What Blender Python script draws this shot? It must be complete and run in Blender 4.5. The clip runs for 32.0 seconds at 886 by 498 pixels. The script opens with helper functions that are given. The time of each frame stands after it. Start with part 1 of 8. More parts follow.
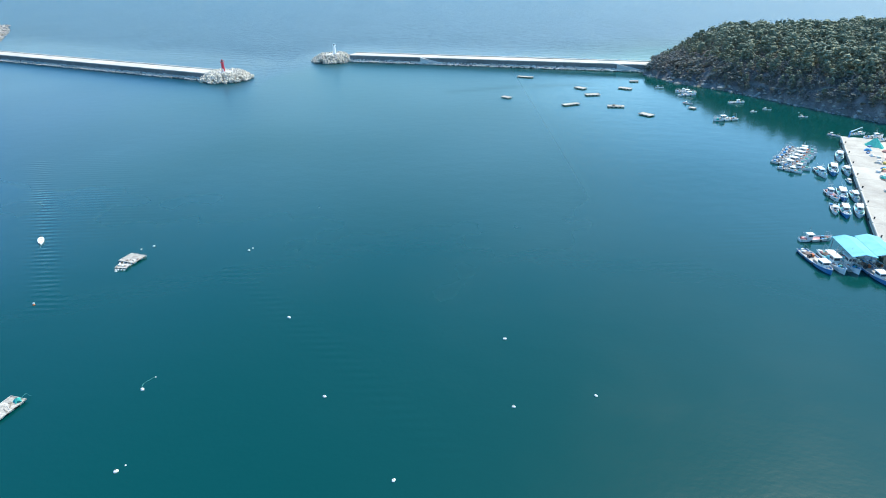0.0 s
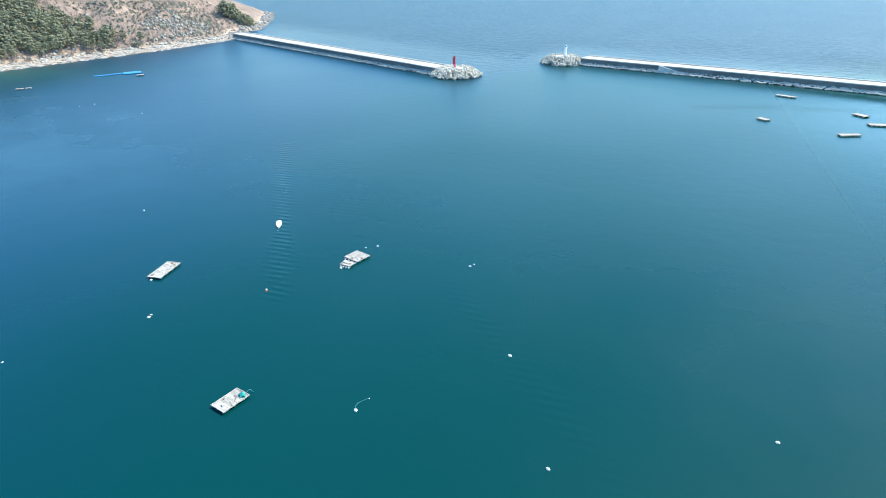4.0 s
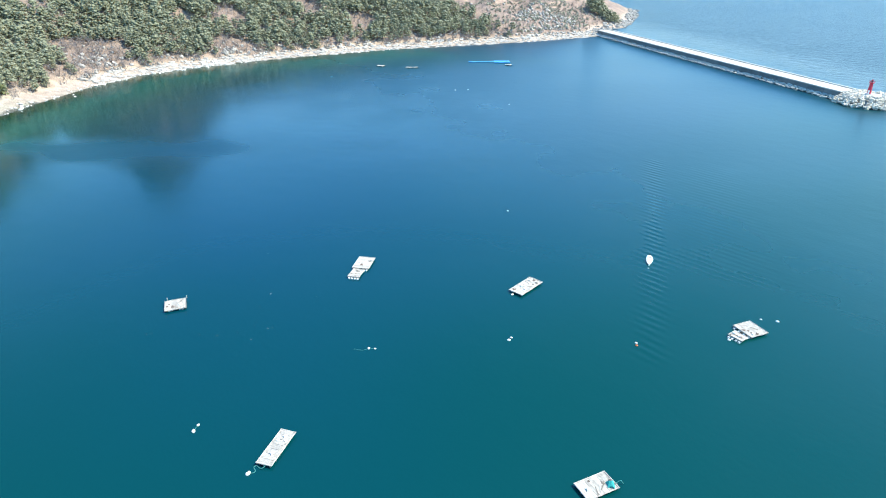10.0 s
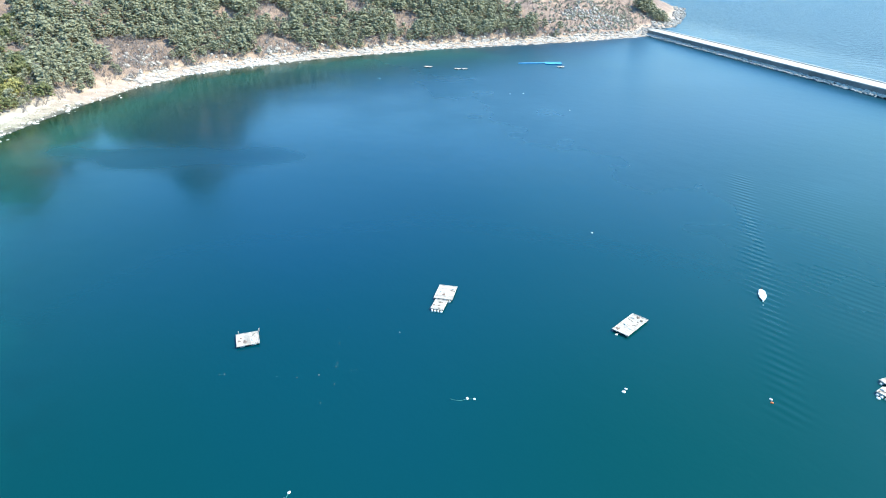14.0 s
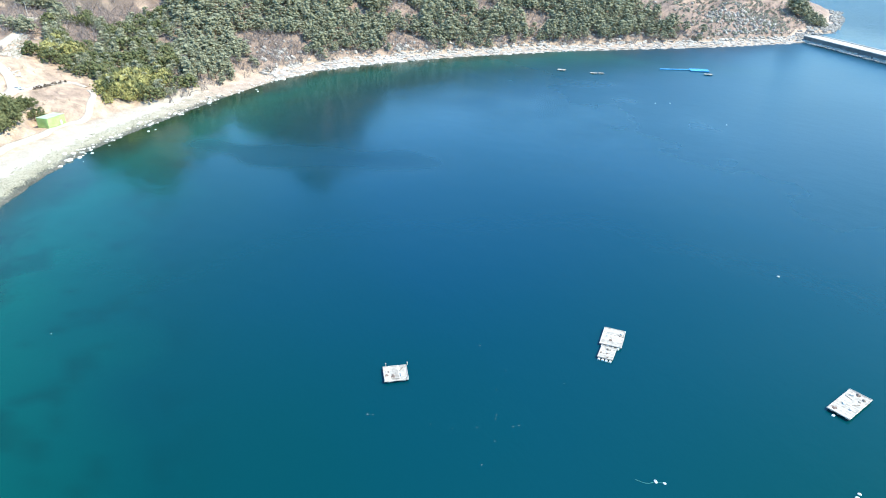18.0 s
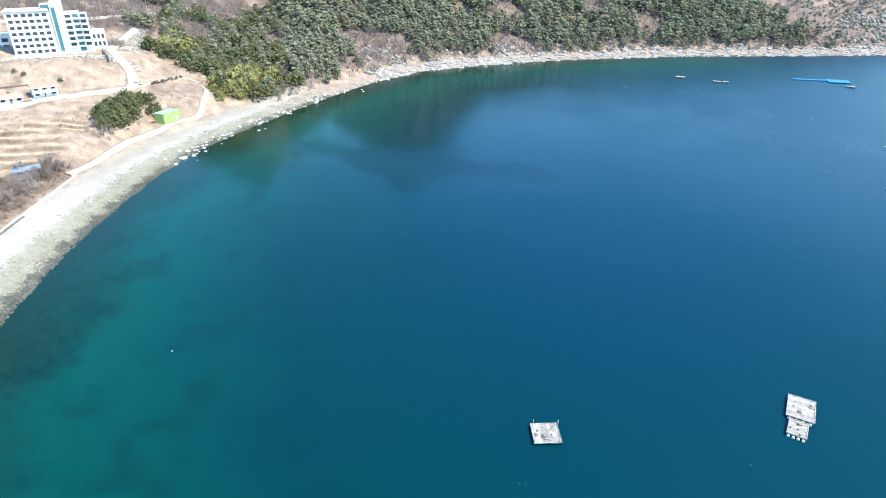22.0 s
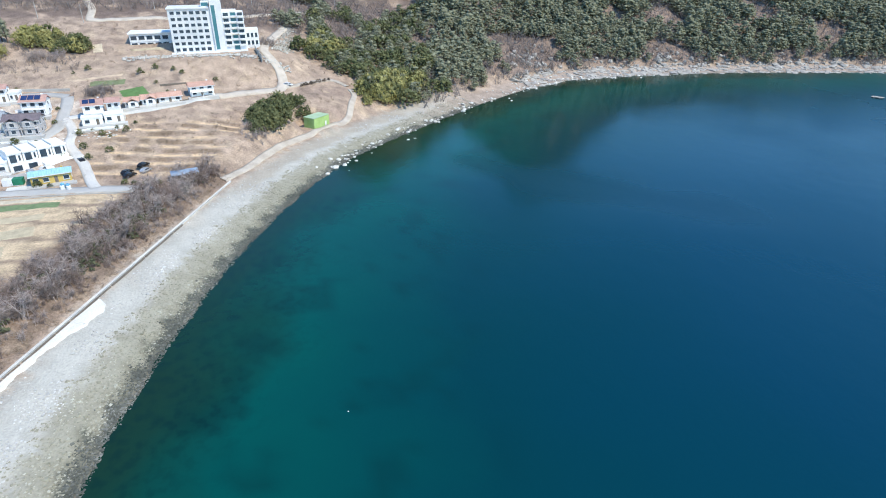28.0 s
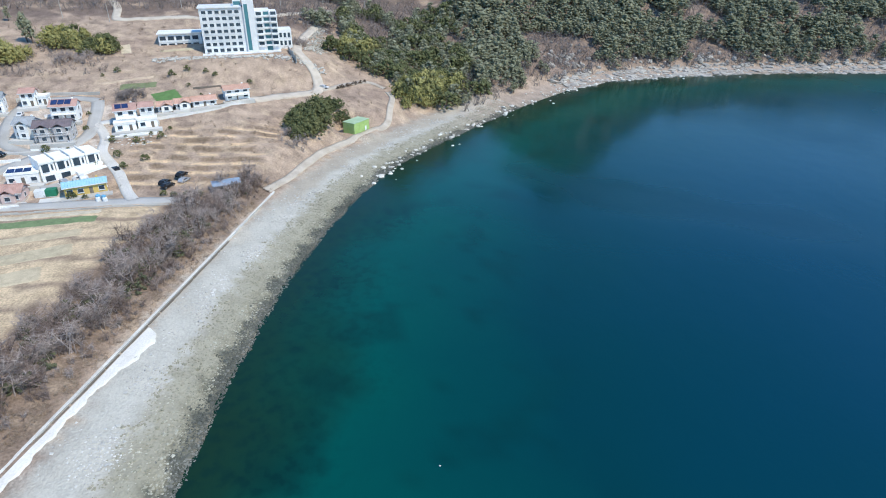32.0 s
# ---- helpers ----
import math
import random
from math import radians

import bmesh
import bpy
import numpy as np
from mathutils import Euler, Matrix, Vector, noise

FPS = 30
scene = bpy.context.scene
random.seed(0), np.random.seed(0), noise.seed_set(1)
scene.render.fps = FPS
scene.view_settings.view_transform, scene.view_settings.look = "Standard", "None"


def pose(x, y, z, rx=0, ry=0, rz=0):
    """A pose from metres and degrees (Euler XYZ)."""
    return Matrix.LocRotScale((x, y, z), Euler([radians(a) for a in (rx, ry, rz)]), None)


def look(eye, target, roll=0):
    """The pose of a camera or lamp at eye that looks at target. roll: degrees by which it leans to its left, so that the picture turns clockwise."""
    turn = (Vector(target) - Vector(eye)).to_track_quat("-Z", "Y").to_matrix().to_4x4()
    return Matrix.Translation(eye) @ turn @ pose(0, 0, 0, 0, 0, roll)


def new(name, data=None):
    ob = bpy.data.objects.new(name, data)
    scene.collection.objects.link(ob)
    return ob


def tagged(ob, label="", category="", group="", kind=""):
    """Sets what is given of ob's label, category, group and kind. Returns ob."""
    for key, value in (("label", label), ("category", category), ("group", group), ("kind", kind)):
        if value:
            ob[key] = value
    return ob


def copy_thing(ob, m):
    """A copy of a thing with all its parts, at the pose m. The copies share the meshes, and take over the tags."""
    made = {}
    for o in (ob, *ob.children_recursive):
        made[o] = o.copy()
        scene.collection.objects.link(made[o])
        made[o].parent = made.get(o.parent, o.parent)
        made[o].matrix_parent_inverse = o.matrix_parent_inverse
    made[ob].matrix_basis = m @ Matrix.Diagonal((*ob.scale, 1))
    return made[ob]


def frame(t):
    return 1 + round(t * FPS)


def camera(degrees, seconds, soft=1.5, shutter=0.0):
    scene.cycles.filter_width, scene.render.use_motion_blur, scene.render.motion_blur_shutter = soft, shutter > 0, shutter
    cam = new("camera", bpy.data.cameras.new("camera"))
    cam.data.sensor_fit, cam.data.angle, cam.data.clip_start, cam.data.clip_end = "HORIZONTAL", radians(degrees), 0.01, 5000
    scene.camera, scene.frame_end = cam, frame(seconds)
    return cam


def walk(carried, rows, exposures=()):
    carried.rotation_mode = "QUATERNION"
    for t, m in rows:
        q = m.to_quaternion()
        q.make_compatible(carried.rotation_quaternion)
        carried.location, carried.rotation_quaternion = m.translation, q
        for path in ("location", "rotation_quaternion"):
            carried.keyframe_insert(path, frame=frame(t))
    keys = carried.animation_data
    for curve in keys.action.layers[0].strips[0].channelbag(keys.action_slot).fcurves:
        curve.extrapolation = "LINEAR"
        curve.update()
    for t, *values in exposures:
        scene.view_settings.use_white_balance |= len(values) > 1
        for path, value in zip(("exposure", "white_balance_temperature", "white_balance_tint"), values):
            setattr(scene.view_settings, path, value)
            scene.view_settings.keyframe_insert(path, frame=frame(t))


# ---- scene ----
cam = camera(71.83, 32.0, soft=1.0)
# seconds, x, y, z, tilt from straight down, heading to the left of +y, lean
PATH = [
    (0, 0.00, 0.00, 80.00, 63.826, 0.035, -1.007),
    (0.5, -1.50, 2.58, 79.88, 63.870, 2.021, -0.940),
    (1, -3.11, 5.11, 79.85, 63.874, 4.547, -0.883),
    (1.5, -4.90, 7.50, 79.93, 63.900, 7.040, -0.835),
    (2, -6.79, 9.79, 80.03, 63.949, 9.451, -0.798),
    (2.5, -8.78, 12.06, 80.06, 63.952, 11.827, -0.742),
    (3, -10.92, 14.25, 79.95, 63.956, 14.217, -0.627),
    (3.5, -13.14, 16.30, 79.77, 63.939, 16.660, -0.632),
    (5.5, -23.71, 23.08, 79.81, 63.808, 26.858, -0.293),
    (6, -26.30, 24.17, 80.02, 63.780, 29.963, -0.222),
    (6.5, -28.86, 25.16, 80.14, 63.760, 32.835, -0.107),
    (7, -31.49, 26.04, 80.17, 63.778, 35.465, -0.093),
    (7.5, -34.23, 26.68, 80.19, 63.791, 38.091, -0.022),
    (8, -37.09, 27.11, 80.16, 63.760, 39.969, 0.058),
    (8.5, -39.99, 27.36, 80.11, 63.745, 42.459, 0.087),
    (9, -42.92, 27.52, 79.95, 63.742, 44.566, 0.120),
    (9.5, -45.90, 27.59, 79.75, 63.705, 46.052, 0.192),
    (10, -48.85, 27.54, 79.60, 63.672, 48.512, 0.133),
    (10.5, -51.82, 27.41, 79.56, 63.630, 49.967, 0.226),
    (11, -54.80, 27.18, 79.65, 63.597, 50.121, 0.184),
    (11.5, -57.75, 26.91, 79.78, 63.536, 50.096, 0.141),
    (12, -60.66, 26.68, 79.89, 63.516, 50.169, -0.009),
    (12.5, -63.58, 26.47, 80.04, 63.442, 50.268, 0.008),
    (13, -66.61, 26.21, 80.25, 63.394, 50.354, -0.074),
    (13.5, -69.73, 25.91, 80.47, 63.350, 50.363, 0.030),
    (15.5, -82.32, 25.27, 79.95, 63.243, 54.502, 0.067),
    (16, -85.33, 24.92, 79.95, 63.177, 55.859, 0.180),
    (16.5, -88.32, 24.55, 79.93, 63.167, 57.217, 0.138),
    (17, -91.24, 24.10, 79.90, 63.111, 58.441, 0.174),
    (17.5, -94.13, 23.55, 79.80, 63.084, 59.583, 0.147),
    (18, -97.05, 22.93, 79.72, 63.073, 60.634, 0.111),
    (18.5, -99.91, 22.21, 79.71, 63.050, 61.658, 0.151),
    (19, -102.74, 21.38, 79.72, 63.016, 62.702, 0.163),
    (19.5, -105.57, 20.52, 79.70, 62.971, 63.541, 0.166),
    (20, -108.41, 19.66, 79.62, 62.956, 64.434, 0.124),
    (20.5, -111.32, 18.74, 79.43, 62.935, 65.321, 0.088),
    (21, -114.17, 17.80, 79.26, 62.938, 66.133, 0.109),
    (21.5, -116.96, 16.87, 79.13, 62.926, 67.145, 0.099),
    (22, -119.71, 15.96, 79.05, 62.916, 68.074, 0.105),
    (22.5, -122.49, 14.94, 78.99, 62.909, 68.812, 0.137),
    (23, -125.27, 13.79, 78.86, 62.901, 69.310, 0.084),
    (23.5, -128.06, 12.59, 78.67, 62.923, 69.420, 0.138),
    (24, -130.84, 11.47, 78.46, 62.919, 69.480, 0.112),
    (24.5, -133.55, 10.43, 78.30, 62.967, 69.511, 0.148),
    (26.5, -144.40, 5.05, 77.01, 63.111, 72.517, 0.040),
    (27, -147.15, 3.65, 76.80, 63.156, 73.600, 0.119),
    (27.5, -149.88, 2.17, 76.64, 63.122, 74.279, 0.036),
    (28, -152.58, 0.67, 76.53, 63.136, 77.799, 0.069),
    (28.5, -155.26, -0.79, 76.48, 63.116, 81.485, 0.165),
    (29, -157.80, -2.31, 76.46, 63.076, 82.422, 0.143),
    (29.5, -160.10, -3.94, 76.45, 62.998, 83.945, 0.036),
    (30, -162.24, -5.58, 76.43, 62.973, 84.380, 0.019),
    (30.5, -164.24, -7.19, 76.39, 62.917, 82.804, -0.155),
    (31, -166.09, -8.76, 76.30, 62.884, 81.257, -0.215),
    (31.5, -167.85, -10.23, 76.15, 62.873, 80.074, -0.169),
    (32, -169.57, -11.65, 75.98, 62.885, 78.589, -0.085),
]
walk(cam, [(t, pose(x, y, z, tilt, 0, turn) @ pose(0, 0, 0, 0, 0, lean)) for t, x, y, z, tilt, turn, lean in PATH],
     exposures=[(0, 0.8, 6900, 2), (6, 1.01, 6950, 2), (9, 1.09, 6950, 2), (13, 1.16, 6950, 2), (18, 1.08, 6900, 3), (23, 0.74, 6800, 6), (28, 0.2, 6600, 7), (32, 0.0, 6550, 7)])

# ---- light ----
SUN_UP, SUN_TURN = 55.0, 46.0      # degrees over the horizon, degrees from +y towards +x
world = bpy.data.worlds.new("sky")
scene.world = world
world.use_nodes = True
wn = world.node_tree.nodes
sky = wn.new("ShaderNodeTexSky")
sky.sky_type = "NISHITA"
sky.sun_disc = False
sky.sun_elevation, sky.sun_rotation = radians(SUN_UP), radians(SUN_TURN)
sky.air_density, sky.dust_density, sky.ozone_density = 1.0, 0.25, 1.4
vivid = wn.new("ShaderNodeHueSaturation")
vivid.inputs["Saturation"].default_value = 1.36
world.node_tree.links.new(sky.outputs["Color"], vivid.inputs["Color"])
world.node_tree.links.new(vivid.outputs["Color"], wn["Background"].inputs["Color"])
wn["Background"].inputs["Strength"].default_value = 0.24
sun = new("sun", bpy.data.lights.new("sun", "SUN"))
sun.data.energy, sun.data.angle, sun.data.color = 4.0, radians(0.5), (1.0, 0.94, 0.83)
_s = Vector((math.sin(radians(SUN_TURN)) * math.cos(radians(SUN_UP)), math.cos(radians(SUN_TURN)) * math.cos(radians(SUN_UP)), math.sin(radians(SUN_UP))))
sun.matrix_world = look(_s * 300, (0, 0, 0))


# ---- small tools ----
def part(name, bm, material, parent=None, label=""):
    """Links a bmesh as one mesh object under a thing or a part."""
    me = bpy.data.meshes.new(name)
    bm.to_mesh(me)
    bm.free()
    me.materials.append(material)
    ob = new(name, me)
    if parent is not None:
        ob.parent = parent
    return tagged(ob, label)


def share(name, me, parent, m, label=""):
    """One more object on a mesh that is already there."""
    ob = new(name, me)
    ob.parent = parent
    ob.matrix_basis = m
    return tagged(ob, label)


def thing(name, m, label, category, group="", kind=""):
    ob = new(name)
    ob.empty_display_size = 0.3
    ob.matrix_world = m
    return tagged(ob, label, category, group, kind)


def raw_mesh(name, verts, faces, material, smooth=False):
    """A mesh from arrays of corners and faces of one size."""
    verts, faces = np.asarray(verts, np.float32), np.asarray(faces, np.int32)
    me = bpy.data.meshes.new(name)
    k = faces.shape[1]
    me.vertices.add(len(verts))
    me.vertices.foreach_set("co", verts.ravel())
    me.loops.add(faces.size)
    me.loops.foreach_set("vertex_index", faces.ravel())
    me.polygons.add(len(faces))
    me.polygons.foreach_set("loop_start", np.arange(0, faces.size, k, dtype=np.int32))
    me.polygons.foreach_set("use_smooth", np.full(len(faces), smooth))
    me.update(calc_edges=True)
    me.materials.append(material)
    return me


def box(bm, x0, x1, y0, y1, z0, z1, bevel=0.0, m=None):
    """A box between two corners, with its edges rounded off."""
    made = bmesh.ops.create_cube(bm, size=1.0)["verts"]
    for v in made:
        v.co = Vector((x0 + (v.co.x + 0.5) * (x1 - x0), y0 + (v.co.y + 0.5) * (y1 - y0), z0 + (v.co.z + 0.5) * (z1 - z0)))
    if bevel:
        edges = list({e for v in made for e in v.link_edges})
        made = bmesh.ops.bevel(bm, geom=edges, offset=bevel, segments=1, affect="EDGES", profile=0.5)["verts"]
    if m is not None:
        bmesh.ops.transform(bm, matrix=m, verts=[v for v in made if v.is_valid])
    return bm


def boxed(x0, x1, y0, y1, z0, z1, bevel=0.0, m=None):
    return box(bmesh.new(), x0, x1, y0, y1, z0, z1, bevel, m)


def tube(bm, a, b, r0, r1=None, n=8, caps=True):
    """A tapered round bar from a to b."""
    a, b = Vector(a), Vector(b)
    m = Matrix.Translation((a + b) / 2) @ (b - a).to_track_quat("Z", "Y").to_matrix().to_4x4()
    bmesh.ops.create_cone(bm, cap_ends=caps, segments=n, radius1=r0, radius2=r0 if r1 is None else r1, depth=(b - a).length, matrix=m)
    return bm


def prism(bm, outline, z0, z1, m=None):
    """An upright block over an outline in x and y."""
    low = [bm.verts.new((x, y, z0)) for x, y in outline]
    high = [bm.verts.new((x, y, z1)) for x, y in outline]
    n = len(outline)
    bm.faces.new(low[::-1]), bm.faces.new(high)
    for i in range(n):
        bm.faces.new((low[i], low[(i + 1) % n], high[(i + 1) % n], high[i]))
    if m is not None:
        bmesh.ops.transform(bm, matrix=m, verts=low + high)
    return bm


# ---- materials ----
def material(name, colour, rough=0.8, metal=0.0, other=None, size=1.0, fine=0.15, bump=0.3, depth=0.02, vary=0.1, spec=0.4):
    """A surface with broad stains, fine grain and a little relief; size is the stains' width in metres."""
    ma = bpy.data.materials.new(name)
    ma.use_nodes = True
    n, l = ma.node_tree.nodes, ma.node_tree.links
    b = n["Principled BSDF"]
    b.inputs["Roughness"].default_value, b.inputs["Metallic"].default_value = rough, metal
    b.inputs["Specular IOR Level"].default_value = spec
    geo = n.new("ShaderNodeNewGeometry")
    broad = n.new("ShaderNodeTexNoise")
    broad.inputs["Scale"].default_value, broad.inputs["Detail"].default_value = 1.0 / size, 5
    grain = n.new("ShaderNodeTexNoise")
    grain.inputs["Scale"].default_value, grain.inputs["Detail"].default_value = 1.0 / fine, 3
    for t in (broad, grain):
        l.new(geo.outputs["Position"], t.inputs["Vector"])
    mix = n.new("ShaderNodeMix")
    mix.data_type = "RGBA"
    c2 = other or tuple(c * 0.7 for c in colour)
    mix.inputs["A"].default_value, mix.inputs["B"].default_value = (*colour, 1), (*c2, 1)
    ramp = n.new("ShaderNodeMapRange")
    ramp.inputs["From Min"].default_value, ramp.inputs["From Max"].default_value = 0.35, 0.68
    l.new(broad.outputs["Fac"], ramp.inputs["Value"])
    l.new(ramp.outputs["Result"], mix.inputs["Factor"])
    info = n.new("ShaderNodeObjectInfo")
    add = n.new("ShaderNodeMath")
    add.operation = "ADD"
    span = n.new("ShaderNodeMapRange")
    span.inputs["To Min"].default_value, span.inputs["To Max"].default_value = 1 - vary, 1 + vary
    l.new(info.outputs["Random"], span.inputs["Value"])
    span2 = n.new("ShaderNodeMapRange")
    span2.inputs["From Min"].default_value, span2.inputs["From Max"].default_value = 0.3, 0.7
    span2.inputs["To Min"].default_value, span2.inputs["To Max"].default_value = -0.12, 0.12
    l.new(grain.outputs["Fac"], span2.inputs["Value"])
    l.new(span.outputs["Result"], add.inputs[0]), l.new(span2.outputs["Result"], add.inputs[1])
    tint = n.new("ShaderNodeVectorMath")
    tint.operation = "SCALE"
    l.new(mix.outputs["Result"], tint.inputs[0]), l.new(add.outputs[0], tint.inputs["Scale"])
    l.new(tint.outputs["Vector"], b.inputs["Base Color"])
    if bump:
        bp = n.new("ShaderNodeBump")
        bp.inputs["Strength"].default_value, bp.inputs["Distance"].default_value = bump, depth
        l.new(grain.outputs["Fac"], bp.inputs["Height"])
        l.new(bp.outputs["Normal"], b.inputs["Normal"])
    return ma


concrete = material("concrete", (0.50, 0.48, 0.44), 0.85, other=(0.38, 0.36, 0.33), size=6, fine=0.3)
pale_concrete = material("pale_concrete", (0.56, 0.545, 0.51), 0.85, other=(0.45, 0.43, 0.40), size=9, fine=0.3)
wet_rock = material("wet_rock", (0.20, 0.19, 0.17), 0.6, other=(0.12, 0.12, 0.10), size=3)
rock_mat = material("rock", (0.46, 0.43, 0.38), 0.9, other=(0.30, 0.28, 0.25), size=2.5, fine=0.3, bump=0.6, depth=0.1, vary=0.25)
white_paint = material("white_paint", (0.80, 0.80, 0.79), 0.6, other=(0.70, 0.71, 0.71), size=4, fine=0.2, bump=0.1)
red_paint = material("red_paint", (0.52, 0.03, 0.06), 0.45, other=(0.42, 0.03, 0.05), size=2)
asphalt = material("asphalt", (0.42, 0.405, 0.38), 0.9, other=(0.345, 0.33, 0.305), size=7, fine=0.2)
dirt = material("dirt", (0.50, 0.435, 0.36), 0.95, other=(0.40, 0.34, 0.275), size=4, fine=0.25)
glass_mat = material("window_glass", (0.03, 0.05, 0.07), 0.08, other=(0.05, 0.07, 0.09), size=3, bump=0, spec=0.6)
grey_wood = material("bleached_wood", (0.46, 0.425, 0.375), 0.9, other=(0.30, 0.27, 0.235), size=0.7, fine=0.1, vary=0.2)
dark_wood = material("dark_wood", (0.20, 0.17, 0.14), 0.9, size=0.8, fine=0.1)
foam_white = material("foam_white", (0.78, 0.77, 0.73), 0.7, other=(0.60, 0.58, 0.52), size=0.6, fine=0.08, vary=0.1)
teal_cloth = material("teal_cloth", (0.025, 0.34, 0.29), 0.8, other=(0.02, 0.25, 0.23), size=0.8, fine=0.1)
blue_cloth = material("blue_cloth", (0.06, 0.30, 0.55), 0.7, other=(0.04, 0.22, 0.44), size=2, fine=0.1)
roof_blue = material("blue_roof_sheet", (0.10, 0.38, 0.52), 0.5, other=(0.14, 0.45, 0.58), size=3, fine=0.2)
rope_mat = material("rope", (0.06, 0.24, 0.22), 0.9, size=0.5, fine=0.05)
net_mat = material("fishing_net", (0.13, 0.105, 0.09), 0.95, other=(0.22, 0.15, 0.12), size=0.7, fine=0.08)
orange_mat = material("orange_float", (0.62, 0.16, 0.05), 0.6, size=0.5)
blue_hull = material("blue_hull_paint", (0.04, 0.20, 0.42), 0.4, other=(0.03, 0.15, 0.34), size=2)
teal_deck = material("teal_deck_paint", (0.10, 0.42, 0.44), 0.6, other=(0.16, 0.50, 0.50), size=1.5)
boat_white = material("boat_white", (0.78, 0.78, 0.76), 0.4, other=(0.66, 0.66, 0.64), size=1.5, fine=0.2, bump=0.05)
pink_paint = material("pink_paint", (0.55, 0.22, 0.22), 0.6, other=(0.62, 0.34, 0.32), size=1.5)
tyre_mat = material("tyre_rubber", (0.03, 0.03, 0.03), 0.9, size=0.5)
steel = material("galvanised_steel", (0.45, 0.46, 0.47), 0.45, metal=0.7, size=1)


# ---- ground: one sheet from the sea bed to the hills ----
SHORE = [(-3500, 1700), (-1500, 1250), (-800, 910), (-600, 850), (-553, 834), (-513, 771), (-464, 680), (-448, 645), (-452, 612), (-424, 566),
         (-441, 490), (-471, 404), (-492, 345), (-503, 290), (-510, 240), (-511, 190), (-506, 155), (-490, 124),
         (-457, 84), (-431, 57), (-404, 31), (-384, 13), (-358, -2), (-331, -14), (-301, -25), (-268, -34), (-242, -39), (-200, -43),
         (-140, -52), (-60, -64), (30, -50), (80, 20), (113, 112), (184, 260), (212, 270), (217, 292),
         (206, 312), (193, 336), (172, 375), (152, 397), (140, 430), (150, 458), (200, 500), (300, 520), (480, 500), (1500, 600), (3500, 500)]


def smooth(a, b, v):
    s = np.clip((v - a) / (b - a), 0, 1)
    return s * s * (3 - 2 * s)


def shore_distance(x, y):
    """Metres from the water's edge: positive on land."""
    pts = np.array(SHORE, float)
    best = np.full(x.shape, 1e9)
    for a, b in zip(pts[:-1], pts[1:]):
        ab = b - a
        s = np.clip(((x - a[0]) * ab[0] + (y - a[1]) * ab[1]) / (ab @ ab), 0, 1)
        best = np.minimum(best, np.hypot(x - a[0] - s * ab[0], y - a[1] - s * ab[1]))
    ring = np.vstack([pts, [(3500, -5000), (-3500, -5000)]])
    inside = np.zeros(x.shape, bool)
    for a, b in zip(ring, np.roll(ring, -1, 0)):
        if a[1] == b[1]:
            continue
        cross = (a[1] > y) != (b[1] > y)
        inside ^= cross & (x < (b[0] - a[0]) * (y - a[1]) / (b[1] - a[1]) + a[0])
    return np.where(inside, best, -best)


def ripple(x, y, size, seed):
    """Cheap smooth noise of about -1 to 1."""
    rng = np.random.RandomState(seed)
    out = np.zeros(np.shape(x))
    for k in range(6):
        a, ph, f = rng.uniform(0, 2 * np.pi), rng.uniform(0, 6.28), rng.uniform(0.6, 1.6) * 6.283 / size
        out = out + np.sin(f * (x * np.cos(a) + y * np.sin(a)) + ph + 1.3 * np.sin(f * 0.6 * (x * np.sin(a) - y * np.cos(a))))
    return out / 3.2


def hill_share(x, y):
    """1 on the wooded western hill, 0 in the valley with the village."""
    return smooth(-12, 45, y - (45 + (-450 - x) * 0.12)) * smooth(-250, -330, x)


def port_share(x, y):
    return smooth(60, 110, x) * smooth(302, 285, y)


def range_height(x, y):
    """The wooded range that stands behind the bay's western shore."""
    out = np.zeros(np.shape(x))
    for cx, cy, tall, wx_, wy_ in ((-755, 228, 172, 85, 80), (-800, 60, 160, 95, 100), (-680, 200, 104, 75, 105), (-690, 60, 108, 70, 90), (-880, -120, 175, 130, 140)):
        out = np.maximum(out, tall * np.exp(-((x - cx) / wx_) ** 2 - ((y - cy) / wy_) ** 2))
    return out * (1 + 0.06 * ripple(x, y, 60, 8))


